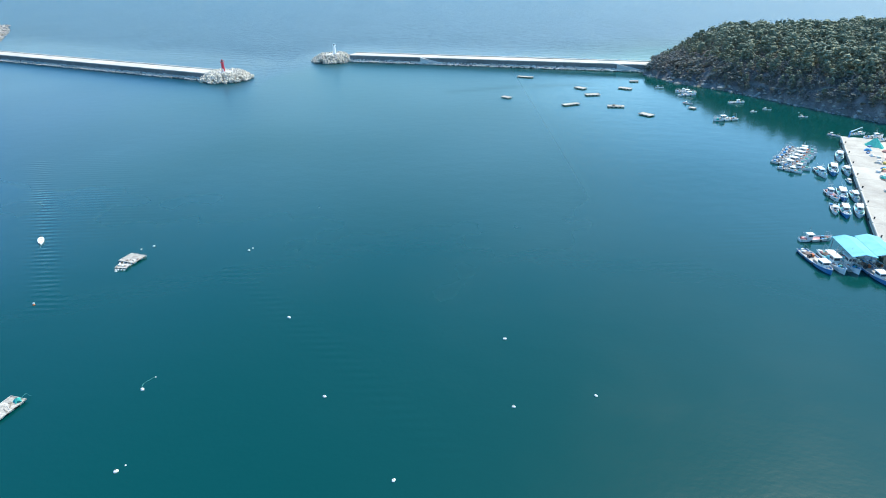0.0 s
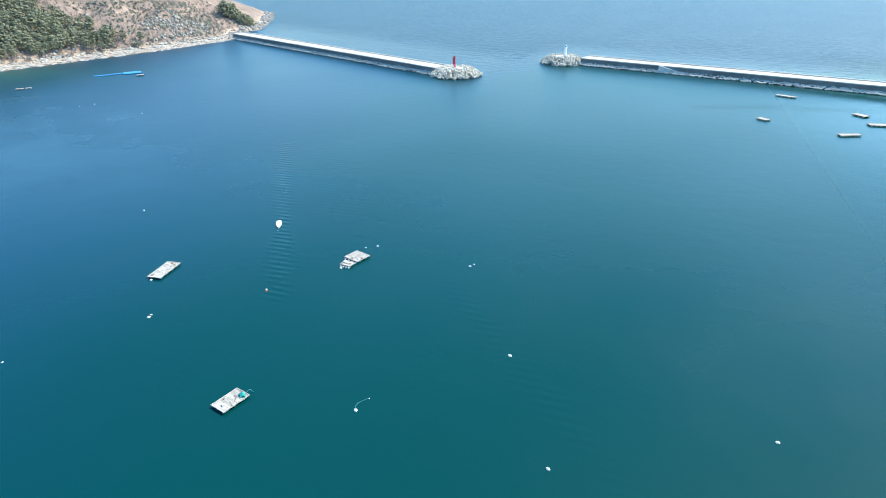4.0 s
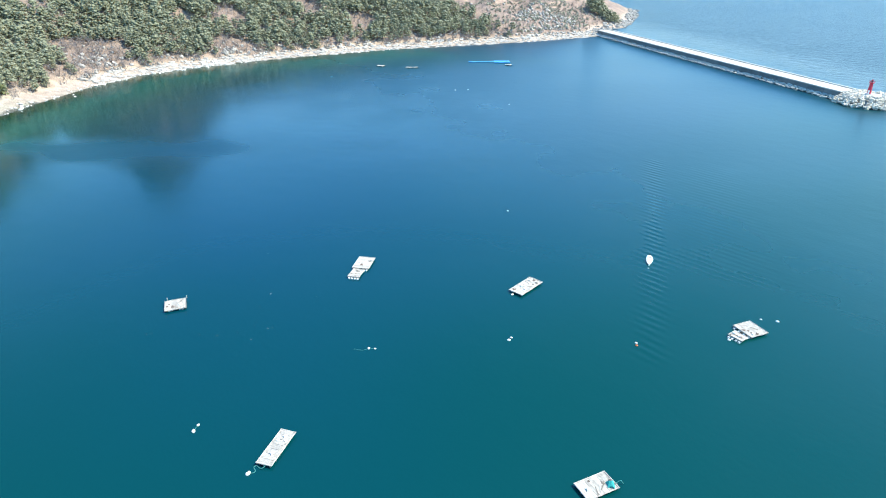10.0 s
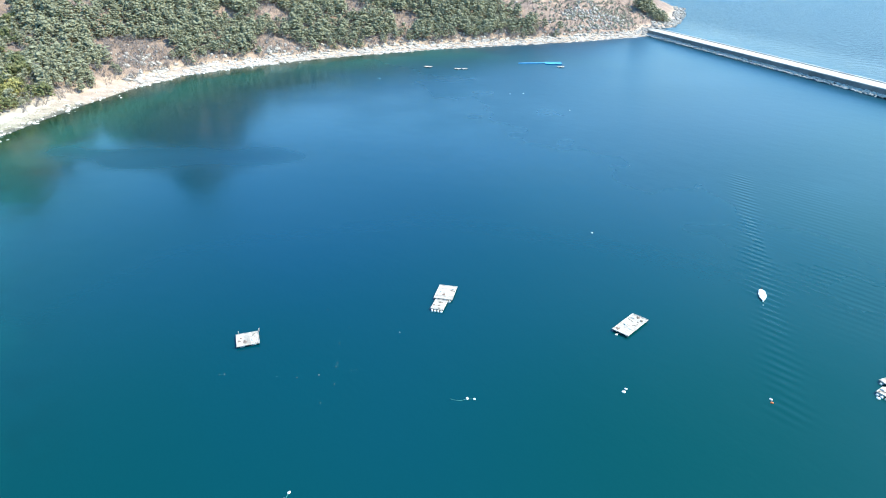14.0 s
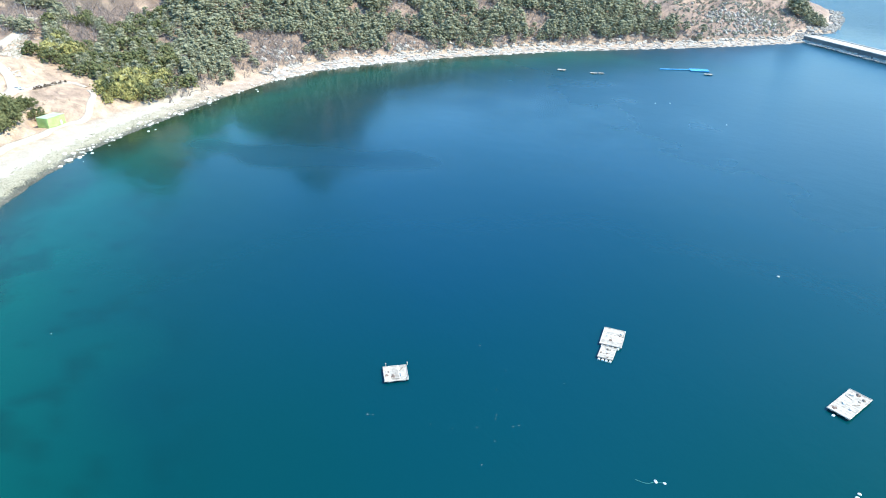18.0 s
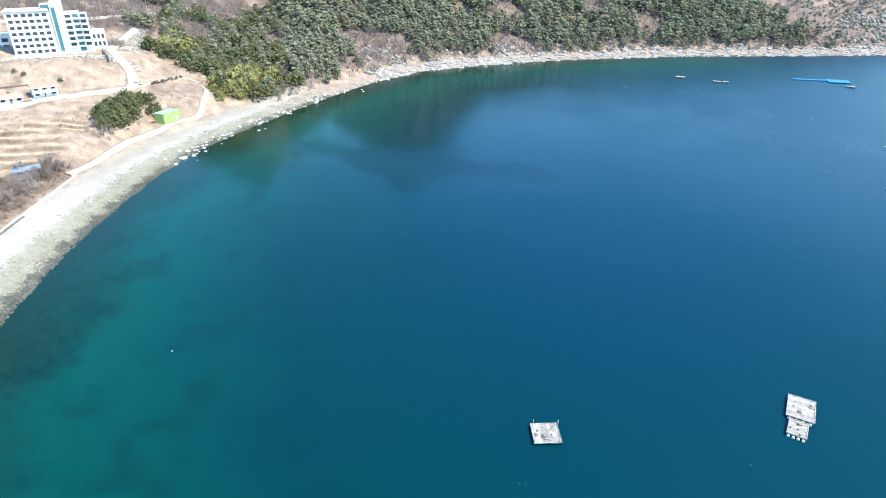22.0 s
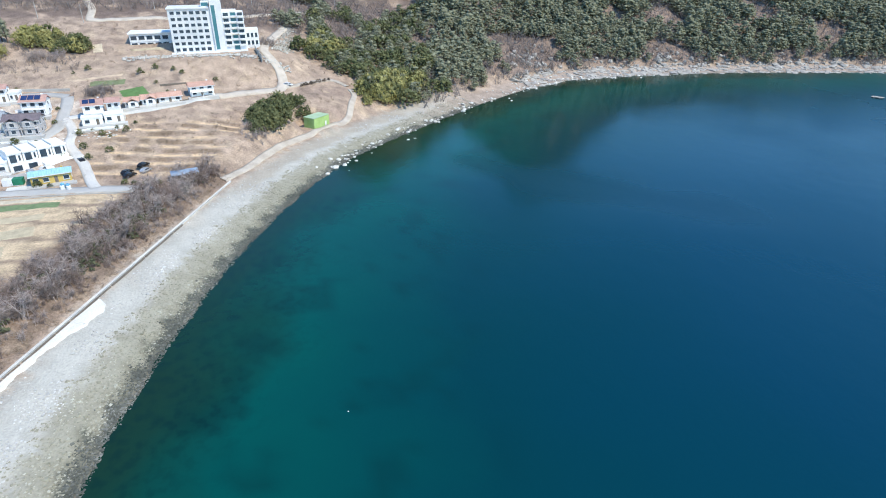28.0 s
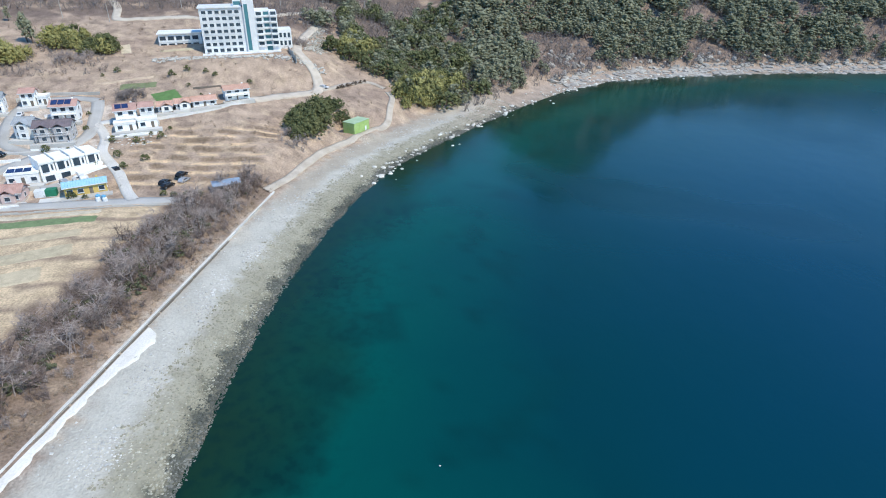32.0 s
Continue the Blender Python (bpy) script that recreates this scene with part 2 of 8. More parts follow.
def height(x, y, d=None):
    x, y = np.asarray(x, float), np.asarray(y, float)
    d = shore_distance(x, y) if d is None else d
    land = np.maximum(d, 0)
    beach = np.interp(land, [0, 6, 20, 28], [0, 0.7, 2.2, 3.0])
    a, b = 5 + 0.2 * np.maximum(0, -x - 363), 3 + 0.23 * np.maximum(land - 10, 0)
    valley = np.minimum(np.minimum(a, b) + 0.0, 60)
    up = smooth(24, 36, land)
    valley = np.minimum(beach, valley) * (1 - up) + valley * up
    far = 0.12 * np.maximum(0, land - 230)
    hill = np.interp(land, [0, 6, 14, 22, 120, 400], [0, 0.9, 2.6, 7, 45, 84]) + ripple(x, y, 60, 3) * smooth(15, 60, land) * 4
    w = hill_share(x, y)
    h = valley * (1 - w) + hill * w
    h = h + (far * (1 - w) + 9 * ripple(x, y, 150, 5) * smooth(180, 350, land)) * smooth(230, 330, land)
    h = np.maximum(h, range_height(x, y) * smooth(60, 150, land))
    cape = smooth(60, 130, x) * smooth(285, 300, y)
    cape_h = np.interp(land, [0, 1.5, 6, 10, 14, 40, 80, 300], [0, 3, 9, 13, 14.5, 17, 19, 21]) + ripple(x, y, 40, 7) * smooth(8, 30, land) * 2
    cape_h = cape_h * (0.6 + 0.4 * smooth(150, 205, x))
    h = h * (1 - cape) + cape_h * cape
    p = port_share(x, y)
    h = h * (1 - p) + np.minimum(1.6, land * 4) * p
    hd = np.hypot((x + 486) * 0.9, (y + 46) * 0.75)
    h = np.maximum(h, 27.3 * smooth(40, 17, hd) + h * (1 - smooth(40, 17, hd)))
    pad = smooth(11.5, 7.5, np.hypot(x + 418.8, y - 2.3))
    h = h * (1 - pad) + 4.3 * pad
    bed = np.interp(-d, [0, 4, 15, 40, 120, 400], [0, -0.6, -1.8, -5, -9, -25])
    h = np.where(d > 0, h, bed)
    edge = smooth(-9, -1, d) * smooth(15, 5, d) * (1 - w) * (1 - p) * (1 - cape)
    h = h + edge * (0.07 * ripple(x, y, 13, 31) + 0.06 * ripple(x, y, 6, 32))
    q = -x + 0.16 * (y + 60) + 1.6 * ripple(x, y, 40, 21)
    terr = smooth(-362, -368, x) * smooth(-410, -398, x) * smooth(-80, -74, y) * smooth(0, -8, y + (x + 400) * 0.3 + 22)
    h = h + terr * 1.15 * (smooth(0.6, 0.98, (q / 6.2) % 1.0) - (q / 6.2) % 1.0)
    h = h + ripple(x, y, 9, 11) * 0.12 * smooth(10, 30, land) * (1 - p)
    return np.minimum(h, 320)


def ground_z(x, y):
    return float(height(np.array([x]), np.array([y]))[0])


def lines(*spans):
    out = []
    for a, b, step in spans:
        out += list(np.arange(a, b, step))
    return np.array(out + [spans[-1][1]])


gx = lines((-4500, -1500, 500), (-1500, -1000, 50), (-1000, -760, 12), (-760, -560, 5), (-560, -432, 2.2), (-432, -340, 1.1), (-340, -200, 2.0), (-200, 130, 12), (130, 232, 2), (232, 320, 6), (320, 600, 20), (600, 1500, 100), (1500, 4500, 500))
gy = lines((-4500, -1000, 500), (-1000, -260, 40), (-260, -170, 5), (-170, -130, 2.2), (-130, 6, 1.1), (6, 140, 2.2), (140, 288, 4), (288, 440, 2.5), (440, 580, 4), (580, 900, 8), (900, 1500, 50), (1500, 4500, 500))
GX, GY = np.meshgrid(gx, gy)
GD = shore_distance(GX, GY)
GZ = height(GX, GY, GD)
nx, ny = len(gx), len(gy)
idx = np.arange(nx * ny).reshape(ny, nx)
quads = np.stack([idx[:-1, :-1], idx[:-1, 1:], idx[1:, 1:], idx[1:, :-1]], -1).reshape(-1, 4)


def ground_cover():
    """What grows or lies where: the base colour of each spot of the ground."""
    x, y, d = GX, GY, GD
    col = np.empty((*x.shape, 3))
    def lay(share, colour):
        col[:] = col * (1 - share[..., None]) + np.array(colour) * share[..., None]
    n1, n2, n3 = ripple(x, y, 40, 21), ripple(x, y, 14, 22), ripple(x, y, 6, 23)
    col[:] = (0.37, 0.305, 0.245)                                  # dry winter grass
    lay(smooth(0.1, 0.8, n1 + 0.5 * n2), (0.29, 0.235, 0.195))     # brown scrub
    lay(smooth(0.3, 0.9, n2 + 0.6 * n3) * 0.7, (0.44, 0.37, 0.28))
    q = -x + 0.16 * (y + 60) + 1.6 * n1                            # terraces step up away from the water
    step = (q / 6.2) % 1.0
    n4 = ripple(x, y, 18, 24) + 0.7 * ripple(x, y, 7, 25)
    lay(smooth(0.3, 1.0, n4) * 0.8, (0.245, 0.20, 0.165))
    terr = smooth(-362, -368, x) * smooth(-410, -398, x) * smooth(-80, -74, y) * smooth(0, -8, y + (x + 400) * 0.3 + 22) * smooth(-0.9, 0.2, n1 + n4)
    lay(terr * smooth(0.62, 0.72, step) * smooth(1.0, 0.9, step) * 0.9, (0.21, 0.165, 0.12))
    lay(terr * smooth(0.06, 0.16, step) * smooth(0.6, 0.48, step), (0.58, 0.46, 0.31))
    yard = smooth(-358, -362, x) * smooth(-432, -424, x) * smooth(-82, -88, y) * smooth(-165, -155, y)
    lay(yard * smooth(-0.6, 0.3, n2 + 0.5 * n3) * 0.85, (0.50, 0.465, 0.415))
    field = smooth(-352, -349, x) * smooth(-56, -62, y + (x + 340) * 0.32) * smooth(-240, -250, x)
    lay(field, (0.52, 0.44, 0.31))
    lay(field * smooth(0.2, 0.6, np.sin(q * 1.9 + n2)) * 0.6, (0.37, 0.31, 0.23))
    lay(field * smooth(0.75, 0.95, np.sin(q * 0.52 + 0.5)), (0.27, 0.22, 0.17))
    lay(smooth(-520, -540, x) * smooth(-0.6, 0.4, n1 + n2 + 0.6), (0.165, 0.135, 0.12))
    w = hill_share(x, y)
    lay(w * smooth(16, 24, d), (0.215, 0.175, 0.15))                # needle litter under the pines
    lay(w * smooth(16, 24, d) * smooth(0.2, 0.8, n1), (0.26, 0.21, 0.18))
    lay(smooth(130, 200, d) * smooth(-580, -660, x), (0.052, 0.072, 0.045))
    eroded = w * smooth(450, 490, y) * smooth(12, 20, d)
    lay(eroded, (0.225, 0.185, 0.165))
    lay(eroded * smooth(0.2, 0.7, n1 - 0.4 * n2), (0.30, 0.24, 0.205))
    lay(w * smooth(440, 470, y) * smooth(2, 5, d) * smooth(15, 12, d + n2), (0.52, 0.475, 0.41))
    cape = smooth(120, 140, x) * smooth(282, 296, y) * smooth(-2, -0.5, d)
    # cape rock, its colour darkened for the shade on the steep foot
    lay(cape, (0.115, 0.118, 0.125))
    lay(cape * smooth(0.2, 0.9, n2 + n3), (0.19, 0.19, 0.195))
    # the stony shore
    strand = smooth(-1, 0.5, d) * (1 - smooth(20, 26, d + n3 * 1.5)) * (1 - w) * (1 - smooth(60, 110, x))
    lay(strand, (0.42, 0.40, 0.362))
    lay(strand * smooth(0.2, 1.0, n2 + 0.5 * n4), (0.45, 0.42, 0.37))
    lay(strand * smooth(10.5, 13, d + n3) * smooth(21, 16, d + 1.5 * n2) * 0.85, (0.48, 0.465, 0.425))
    lay(strand * (1 - smooth(9.0, 13.0, d + 1.6 * n3 + n2)), (0.335, 0.315, 0.25))
    lay(strand * (1 - smooth(3.0, 6.5, d + 1.6 * n3)), (0.27, 0.25, 0.185))
    lay(strand * (1 - smooth(1.6, 3.9, d + 1.7 * n3 + 0.8 * n2)), (0.105, 0.108, 0.09))
    lay(strand * smooth(13, 17, d + 1.5 * n2) * smooth(-338, -365, x) * 0.75, (0.35, 0.305, 0.25))
    belt = smooth(24, 27, d) * smooth(50, 42, d + 4 * n2) * smooth(-375, -365, x) * smooth(-222, -228, x)
    lay(belt, (0.20, 0.16, 0.13))
    lay(belt * smooth(0.2, 0.9, n3 + 0.5 * n2) * 0.6, (0.34, 0.285, 0.22))
    ledge = smooth(-1, 0.5, d) * (1 - smooth(10, 17, d + n2 * 2.5)) * w
    lay(ledge, (0.34, 0.295, 0.255))
    lay(ledge * (1 - smooth(1.5, 4, d + n3)), (0.25, 0.23, 0.2))
    lay(smooth(60, 110, x) * smooth(302, 285, y) * smooth(0, 3, d), (0.45, 0.42, 0.38))
    lay(1 - smooth(-3, 0, d), (0.09, 0.13, 0.10))
    grey = (0.85 * strand)[..., None]
    return np.clip(col * ((1 - grey) * (1.095, 0.99, 0.915) + grey * (1.0, 1.0, 0.965)), 0, 0.8)


gm = bpy.data.materials.new("ground")
gm.use_nodes = True
_n, _l = gm.node_tree.nodes, gm.node_tree.links
_at = _n.new("ShaderNodeAttribute")
_at.attribute_name = "cover"
_geo = _n.new("ShaderNodeNewGeometry")
_na, _nb = _n.new("ShaderNodeTexNoise"), _n.new("ShaderNodeTexNoise")
_na.inputs["Scale"].default_value, _na.inputs["Detail"].default_value = 0.22, 7
_nb.inputs["Scale"].default_value, _nb.inputs["Detail"].default_value = 1.6, 5
_nc = _n.new("ShaderNodeTexNoise")
_nc.inputs["Scale"].default_value, _nc.inputs["Detail"].default_value = 2.6, 6
_l.new(_geo.outputs["Position"], _nc.inputs["Vector"])
_mixn = _n.new("ShaderNodeMath")
_mixn.operation = "MULTIPLY_ADD"
_mixn.inputs[1].default_value = 0.9
_sum = _n.new("ShaderNodeMath")
_sum.operation = "ADD"
_rng = _n.new("ShaderNodeMapRange")
_rng.inputs["From Min"].default_value, _rng.inputs["From Max"].default_value = 1.17, 1.73
_rng.inputs["To Min"].default_value, _rng.inputs["To Max"].default_value = 0.68, 1.28
_sc = _n.new("ShaderNodeVectorMath")
_sc.operation = "SCALE"
_bp = _n.new("ShaderNodeBump")
_bp.inputs["Strength"].default_value, _bp.inputs["Distance"].default_value = 0.6, 0.35
for _t in (_na, _nb):
    _l.new(_geo.outputs["Position"], _t.inputs["Vector"])
_l.new(_nc.outputs["Fac"], _mixn.inputs[0]), _l.new(_nb.outputs["Fac"], _mixn.inputs[2])
_l.new(_na.outputs["Fac"], _sum.inputs[0]), _l.new(_mixn.outputs[0], _sum.inputs[1])
_gr = _n.new("ShaderNodeAttribute")
_gr.attribute_name = "grain"
_dev = _n.new("ShaderNodeMath")
_dev.operation = "SUBTRACT"
_dev.inputs[1].default_value = 1.0
_soft = _n.new("ShaderNodeMath")
_soft.operation = "MULTIPLY_ADD"
_soft.inputs[2].default_value = 1.0
_l.new(_rng.outputs["Result"], _dev.inputs[0]), _l.new(_dev.outputs[0], _soft.inputs[0]), _l.new(_gr.outputs["Fac"], _soft.inputs[1])
_pb = _n["Principled BSDF"]
_l.new(_sum.outputs[0], _rng.inputs["Value"]), _l.new(_at.outputs["Color"], _sc.inputs[0]), _l.new(_soft.outputs[0], _sc.inputs["Scale"])
_pb.inputs["Roughness"].default_value, _pb.inputs["Specular IOR Level"].default_value = 0.95, 0.2
_l.new(_sc.outputs["Vector"], _pb.inputs["Base Color"]), _l.new(_sum.outputs[0], _bp.inputs["Height"]), _l.new(_bp.outputs["Normal"], _pb.inputs["Normal"])

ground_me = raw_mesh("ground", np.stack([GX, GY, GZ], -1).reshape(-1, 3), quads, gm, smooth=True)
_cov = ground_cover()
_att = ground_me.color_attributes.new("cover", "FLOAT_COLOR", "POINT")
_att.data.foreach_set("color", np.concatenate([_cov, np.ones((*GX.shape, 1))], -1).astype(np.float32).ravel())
_grn = ground_me.attributes.new("grain", "FLOAT", "POINT")
_grn.data.foreach_set("value", (1 - 0.62 * smooth(3, 6, GD) * smooth(25, 20, GD) * (1 - hill_share(GX, GY))).astype(np.float32).ravel())
ground = tagged(new("ground", ground_me), "dry grassy valley, stony strand and wooded hills round a bay", "ground", kind="structure")


# ---- water ----
def water_material():
    ma = bpy.data.materials.new("sea_water")
    ma.use_nodes = True
    n, l = ma.node_tree.nodes, ma.node_tree.links
    b = n["Principled BSDF"]
    b.inputs["IOR"].default_value = 1.33
    b.inputs["Roughness"].default_value = 0.06
    geo = n.new("ShaderNodeNewGeometry")
    at = n.new("ShaderNodeAttribute")
    at.attribute_name = "depth"
    ramp = n.new("ShaderNodeValToRGB")
    e = ramp.color_ramp.elements
    e[0].position, e[0].color = 0.0, (0.007, 0.028, 0.013, 1)
    # bluer far water: part of the sky's reflection is put into this colour
    e[1].position, e[1].color = 0.85, (0.0001, 0.032, 0.060, 1)
    for p, c in ((0.06, (0.006, 0.032, 0.017, 1)), (0.12, (0.003, 0.040, 0.026, 1)), (0.2, (0.0005, 0.060, 0.050, 1)), (0.45, (0.0001, 0.033, 0.042, 1))):
        k = e.new(p)
        k.color = c
    patch = n.new("ShaderNodeTexNoise")
    patch.inputs["Scale"].default_value, patch.inputs["Detail"].default_value = 0.03, 6
    l.new(geo.outputs["Position"], patch.inputs["Vector"])
    off = n.new("ShaderNodeMath")
    off.operation = "MULTIPLY_ADD"
    off.inputs[1].default_value = 0.22
    l.new(patch.outputs["Fac"], off.inputs[0])
    sub = n.new("ShaderNodeMath")
    sub.operation = "SUBTRACT"
    sub.inputs[1].default_value = 0.11
    l.new(at.outputs["Fac"], off.inputs[2])
    l.new(off.outputs[0], sub.inputs[0])
    l.new(sub.outputs[0], ramp.inputs["Fac"])
    weed = n.new("ShaderNodeAttribute")
    weed.attribute_name = "weed"
    bedmix = n.new("ShaderNodeMix")
    bedmix.data_type = "RGBA"
    bedmix.inputs["B"].default_value = (0.001, 0.015, 0.014, 1)
    port = n.new("ShaderNodeAttribute")
    port.attribute_name = "turbid"
    green = n.new("ShaderNodeMix")
    green.data_type = "RGBA"
    green.inputs["B"].default_value = (0.0003, 0.039, 0.036, 1)
    l.new(port.outputs["Fac"], green.inputs["Factor"]), l.new(ramp.outputs["Color"], green.inputs["A"])
    shoal = n.new("ShaderNodeAttribute")
    shoal.attribute_name = "shoal"
    tufts = n.new("ShaderNodeTexNoise")
    tufts.inputs["Scale"].default_value, tufts.inputs["Detail"].default_value = 0.4, 7
    l.new(geo.outputs["Position"], tufts.inputs["Vector"])
    spots = n.new("ShaderNodeMapRange")
    spots.inputs["From Min"].default_value, spots.inputs["From Max"].default_value = 0.46, 0.62
    spots.inputs["To Max"].default_value = 0.36
    l.new(tufts.outputs["Fac"], spots.inputs["Value"])
    grown = n.new("ShaderNodeMath")
    grown.operation = "MULTIPLY_ADD"
    l.new(spots.outputs["Result"], grown.inputs[0]), l.new(shoal.outputs["Fac"], grown.inputs[1]), l.new(weed.outputs["Fac"], grown.inputs[2])
    l.new(grown.outputs[0], bedmix.inputs["Factor"])
    l.new(green.outputs["Result"], bedmix.inputs["A"]), l.new(bedmix.outputs["Result"], b.inputs["Base Color"])
    slick = n.new("ShaderNodeAttribute")
    slick.attribute_name = "ruffled"
    gl = n.new("ShaderNodeMath")
    gl.operation = "MULTIPLY_ADD"
    gl.inputs[1].default_value, gl.inputs[2].default_value = 0.2, 0.42
    l.new(slick.outputs["Fac"], gl.inputs[0]), l.new(gl.outputs[0], b.inputs["Specular IOR Level"])
    # small waves: choppy outside the harbour, almost smooth inside
    op = n.new("ShaderNodeAttribute")
    op.attribute_name = "open_sea"
    w1, w2 = n.new("ShaderNodeTexNoise"), n.new("ShaderNodeTexNoise")
    w1.inputs["Scale"].default_value, w1.inputs["Detail"].default_value = 0.16, 4
    w2.inputs["Scale"].default_value, w2.inputs["Detail"].default_value = 1.1, 3
    lng = n.new("ShaderNodeMapping")
    lng.inputs["Rotation"].default_value, lng.inputs["Scale"].default_value = (0, 0, radians(25)), (0.7, 1.0, 1.0)
    l.new(geo.outputs["Position"], lng.inputs["Vector"])
    for w in (w1, w2):
        l.new(lng.outputs["Vector"], w.inputs["Vector"])
    hsum = n.new("ShaderNodeMath")
    hsum.operation = "MULTIPLY_ADD"
    hsum.inputs[1].default_value = 3.5
    l.new(w1.outputs["Fac"], hsum.inputs[0]), l.new(w2.outputs["Fac"], hsum.inputs[2])
    # an old wake: trains of low ripples
    wk = n.new("ShaderNodeAttribute")
    wk.attribute_name = "wake"
    tr = n.new("ShaderNodeTexWave")
    tr.wave_type, tr.bands_direction, tr.wave_profile = "BANDS", "X", "SIN"
    tr.inputs["Scale"].default_value, tr.inputs["Distortion"].default_value, tr.inputs["Detail"].default_value, tr.inputs["Detail Scale"].default_value = 0.12, 3.0, 2, 0.35
    turn = n.new("ShaderNodeMapping")
    turn.inputs["Rotation"].default_value = (0, 0, radians(88))
    l.new(geo.outputs["Position"], turn.inputs["Vector"]), l.new(turn.outputs["Vector"], tr.inputs["Vector"])
    wm = n.new("ShaderNodeMath")
    wm.operation = "MULTIPLY"
    l.new(wk.outputs["Fac"], wm.inputs[0]), l.new(tr.outputs["Fac"], wm.inputs[1])
    wb = n.new("ShaderNodeBump")
    wb.inputs["Strength"].default_value, wb.inputs["Distance"].default_value = 0.6, 0.12
    l.new(wm.outputs[0], wb.inputs["Height"])
    bp = n.new("ShaderNodeBump")
    bp.inputs["Distance"].default_value = 0.25
    st = n.new("ShaderNodeMapRange")
    st.inputs["To Min"].default_value, st.inputs["To Max"].default_value = 0.07, 0.9
    l.new(op.outputs["Fac"], st.inputs["Value"]), l.new(st.outputs["Result"], bp.inputs["Strength"])
    ro = n.new("ShaderNodeMapRange")
    ro.inputs["To Min"].default_value, ro.inputs["To Max"].default_value = 0.105, 0.37
    br = n.new("ShaderNodeAttribute")
    br.attribute_name = "breeze"
    l.new(br.outputs["Fac"], ro.inputs["Value"]), l.new(ro.outputs["Result"], b.inputs["Roughness"])
    l.new(hsum.outputs[0], bp.inputs["Height"]), l.new(wb.outputs["Normal"], bp.inputs["Normal"]), l.new(bp.outputs["Normal"], b.inputs["Normal"])
    return ma


sea_mat = water_material()
wx = lines((-4500, -1500, 500), (-1500, -620, 60), (-620, -430, 6), (-430, -190, 3), (-190, 110, 3), (110, 260, 6), (260, 1500, 60), (1500, 4500, 500))
wy = lines((-1600, -120, 120), (-120, 60, 3), (60, 260, 3), (260, 640, 6), (640, 1600, 40), (1600, 4900, 300))
WX, WY = np.meshgrid(wx, wy)
WD = -shore_distance(WX, WY)
wi = np.arange(WX.size).reshape(WX.shape)
wq = np.stack([wi[:-1, :-1], wi[:-1, 1:], wi[1:, 1:], wi[1:, :-1]], -1).reshape(-1, 4)
sea_me = raw_mesh("sea", np.stack([WX, WY, 0 * WX], -1).reshape(-1, 3), wq, sea_mat, smooth=True)
_dep = sea_me.attributes.new("depth", "FLOAT", "POINT")
_dep.data.foreach_set("value", np.clip(np.maximum(np.interp(WD, [0, 9, 24, 40, 64, 150], [0.0, 0.1, 0.2, 0.29, 0.45, 1.0]), smooth(300, 480, WY) * smooth(100, 0, WX)), 0, 0.88).astype(np.float32).ravel())
_wob = 9 * ripple(WX, WY, 60, 77) + 4 * ripple(WX, WY, 21, 78)
_calm = np.maximum(smooth(88, 62, WD + _wob) * smooth(265, 175, WY) * smooth(-290, -340, WX),
                   np.exp(-(((WX + 302) * 0.86 + (WY - 84) * 0.5) / 34) ** 4 - ((-(WX + 302) * 0.5 + (WY - 84) * 0.86 + 0.5 * _wob) / 17) ** 4))
_calm = np.maximum(_calm, smooth(60, 46, WY + 0.4 * _wob) * smooth(300, 200, WD))
_breeze = (0.25 + 0.75 * smooth(150, 330, WY + 0.25 * (WX + 420) + 2.5 * _wob)) * smooth(150, 20, WX) * (1 - 0.85 * _calm)
_line = np.where(WX < -120, 583 - (WX + 425) * 0.51, np.where(WX > -85, 508 - (WX + 85) * 0.31, 450 + (WX + 120) * 1.6))
_opn = sea_me.attributes.new("open_sea", "FLOAT", "POINT")
_opn.data.foreach_set("value", smooth(-50, 130, WY - _line).astype(np.float32).ravel())
_tur = sea_me.attributes.new("turbid", "FLOAT", "POINT")
_tur.data.foreach_set("value", (smooth(-250, -60, WX + 20 * ripple(WX, WY, 160, 75)) * 0.95 * smooth(30, -30, WY - _line)).astype(np.float32).ravel())
_brz = sea_me.attributes.new("breeze", "FLOAT", "POINT")
_sho = sea_me.attributes.new("shoal", "FLOAT", "POINT")
_sho.data.foreach_set("value", (smooth(34, 5, WD + 8 * ripple(WX, WY, 40, 76)) * smooth(-150, -190, WX)).astype(np.float32).ravel())
def near_line(x, y, a, b, wide):
    ab = np.subtract(b, a)
    u = np.clip(((x - a[0]) * ab[0] + (y - a[1]) * ab[1]) / (ab @ ab), 0, 1)
    return np.exp(-((np.hypot(x - a[0] - u * ab[0], y - a[1] - u * ab[1]) / wide) ** 2))


_wak = np.maximum(near_line(WX, WY, (-172, 253), (-134, 190), 2.9 + 0.8 * np.sin(WX * 0.31 + WY * 0.17)), near_line(WX, WY, (-134, 190), (-101, 134), 2.6 + 0.7 * np.sin(WX * 0.23 - WY * 0.29))) + 0.25 * near_line(WX, WY, (-150, 256), (-106, 182), 11)
_wak = np.maximum(_wak, 0.35 * near_line(WX, WY, (-61, 153), (-26, 113), 2.2) + 0.35 * near_line(WX, WY, (-26, 113), (1, 80), 2.2) + 0.12 * near_line(WX, WY, (64, 147), (106, 175), 9))
_w = sea_me.attributes.new("wake", "FLOAT", "POINT")
_w.data.foreach_set("value", np.clip(_wak, 0, 1).astype(np.float32).ravel())
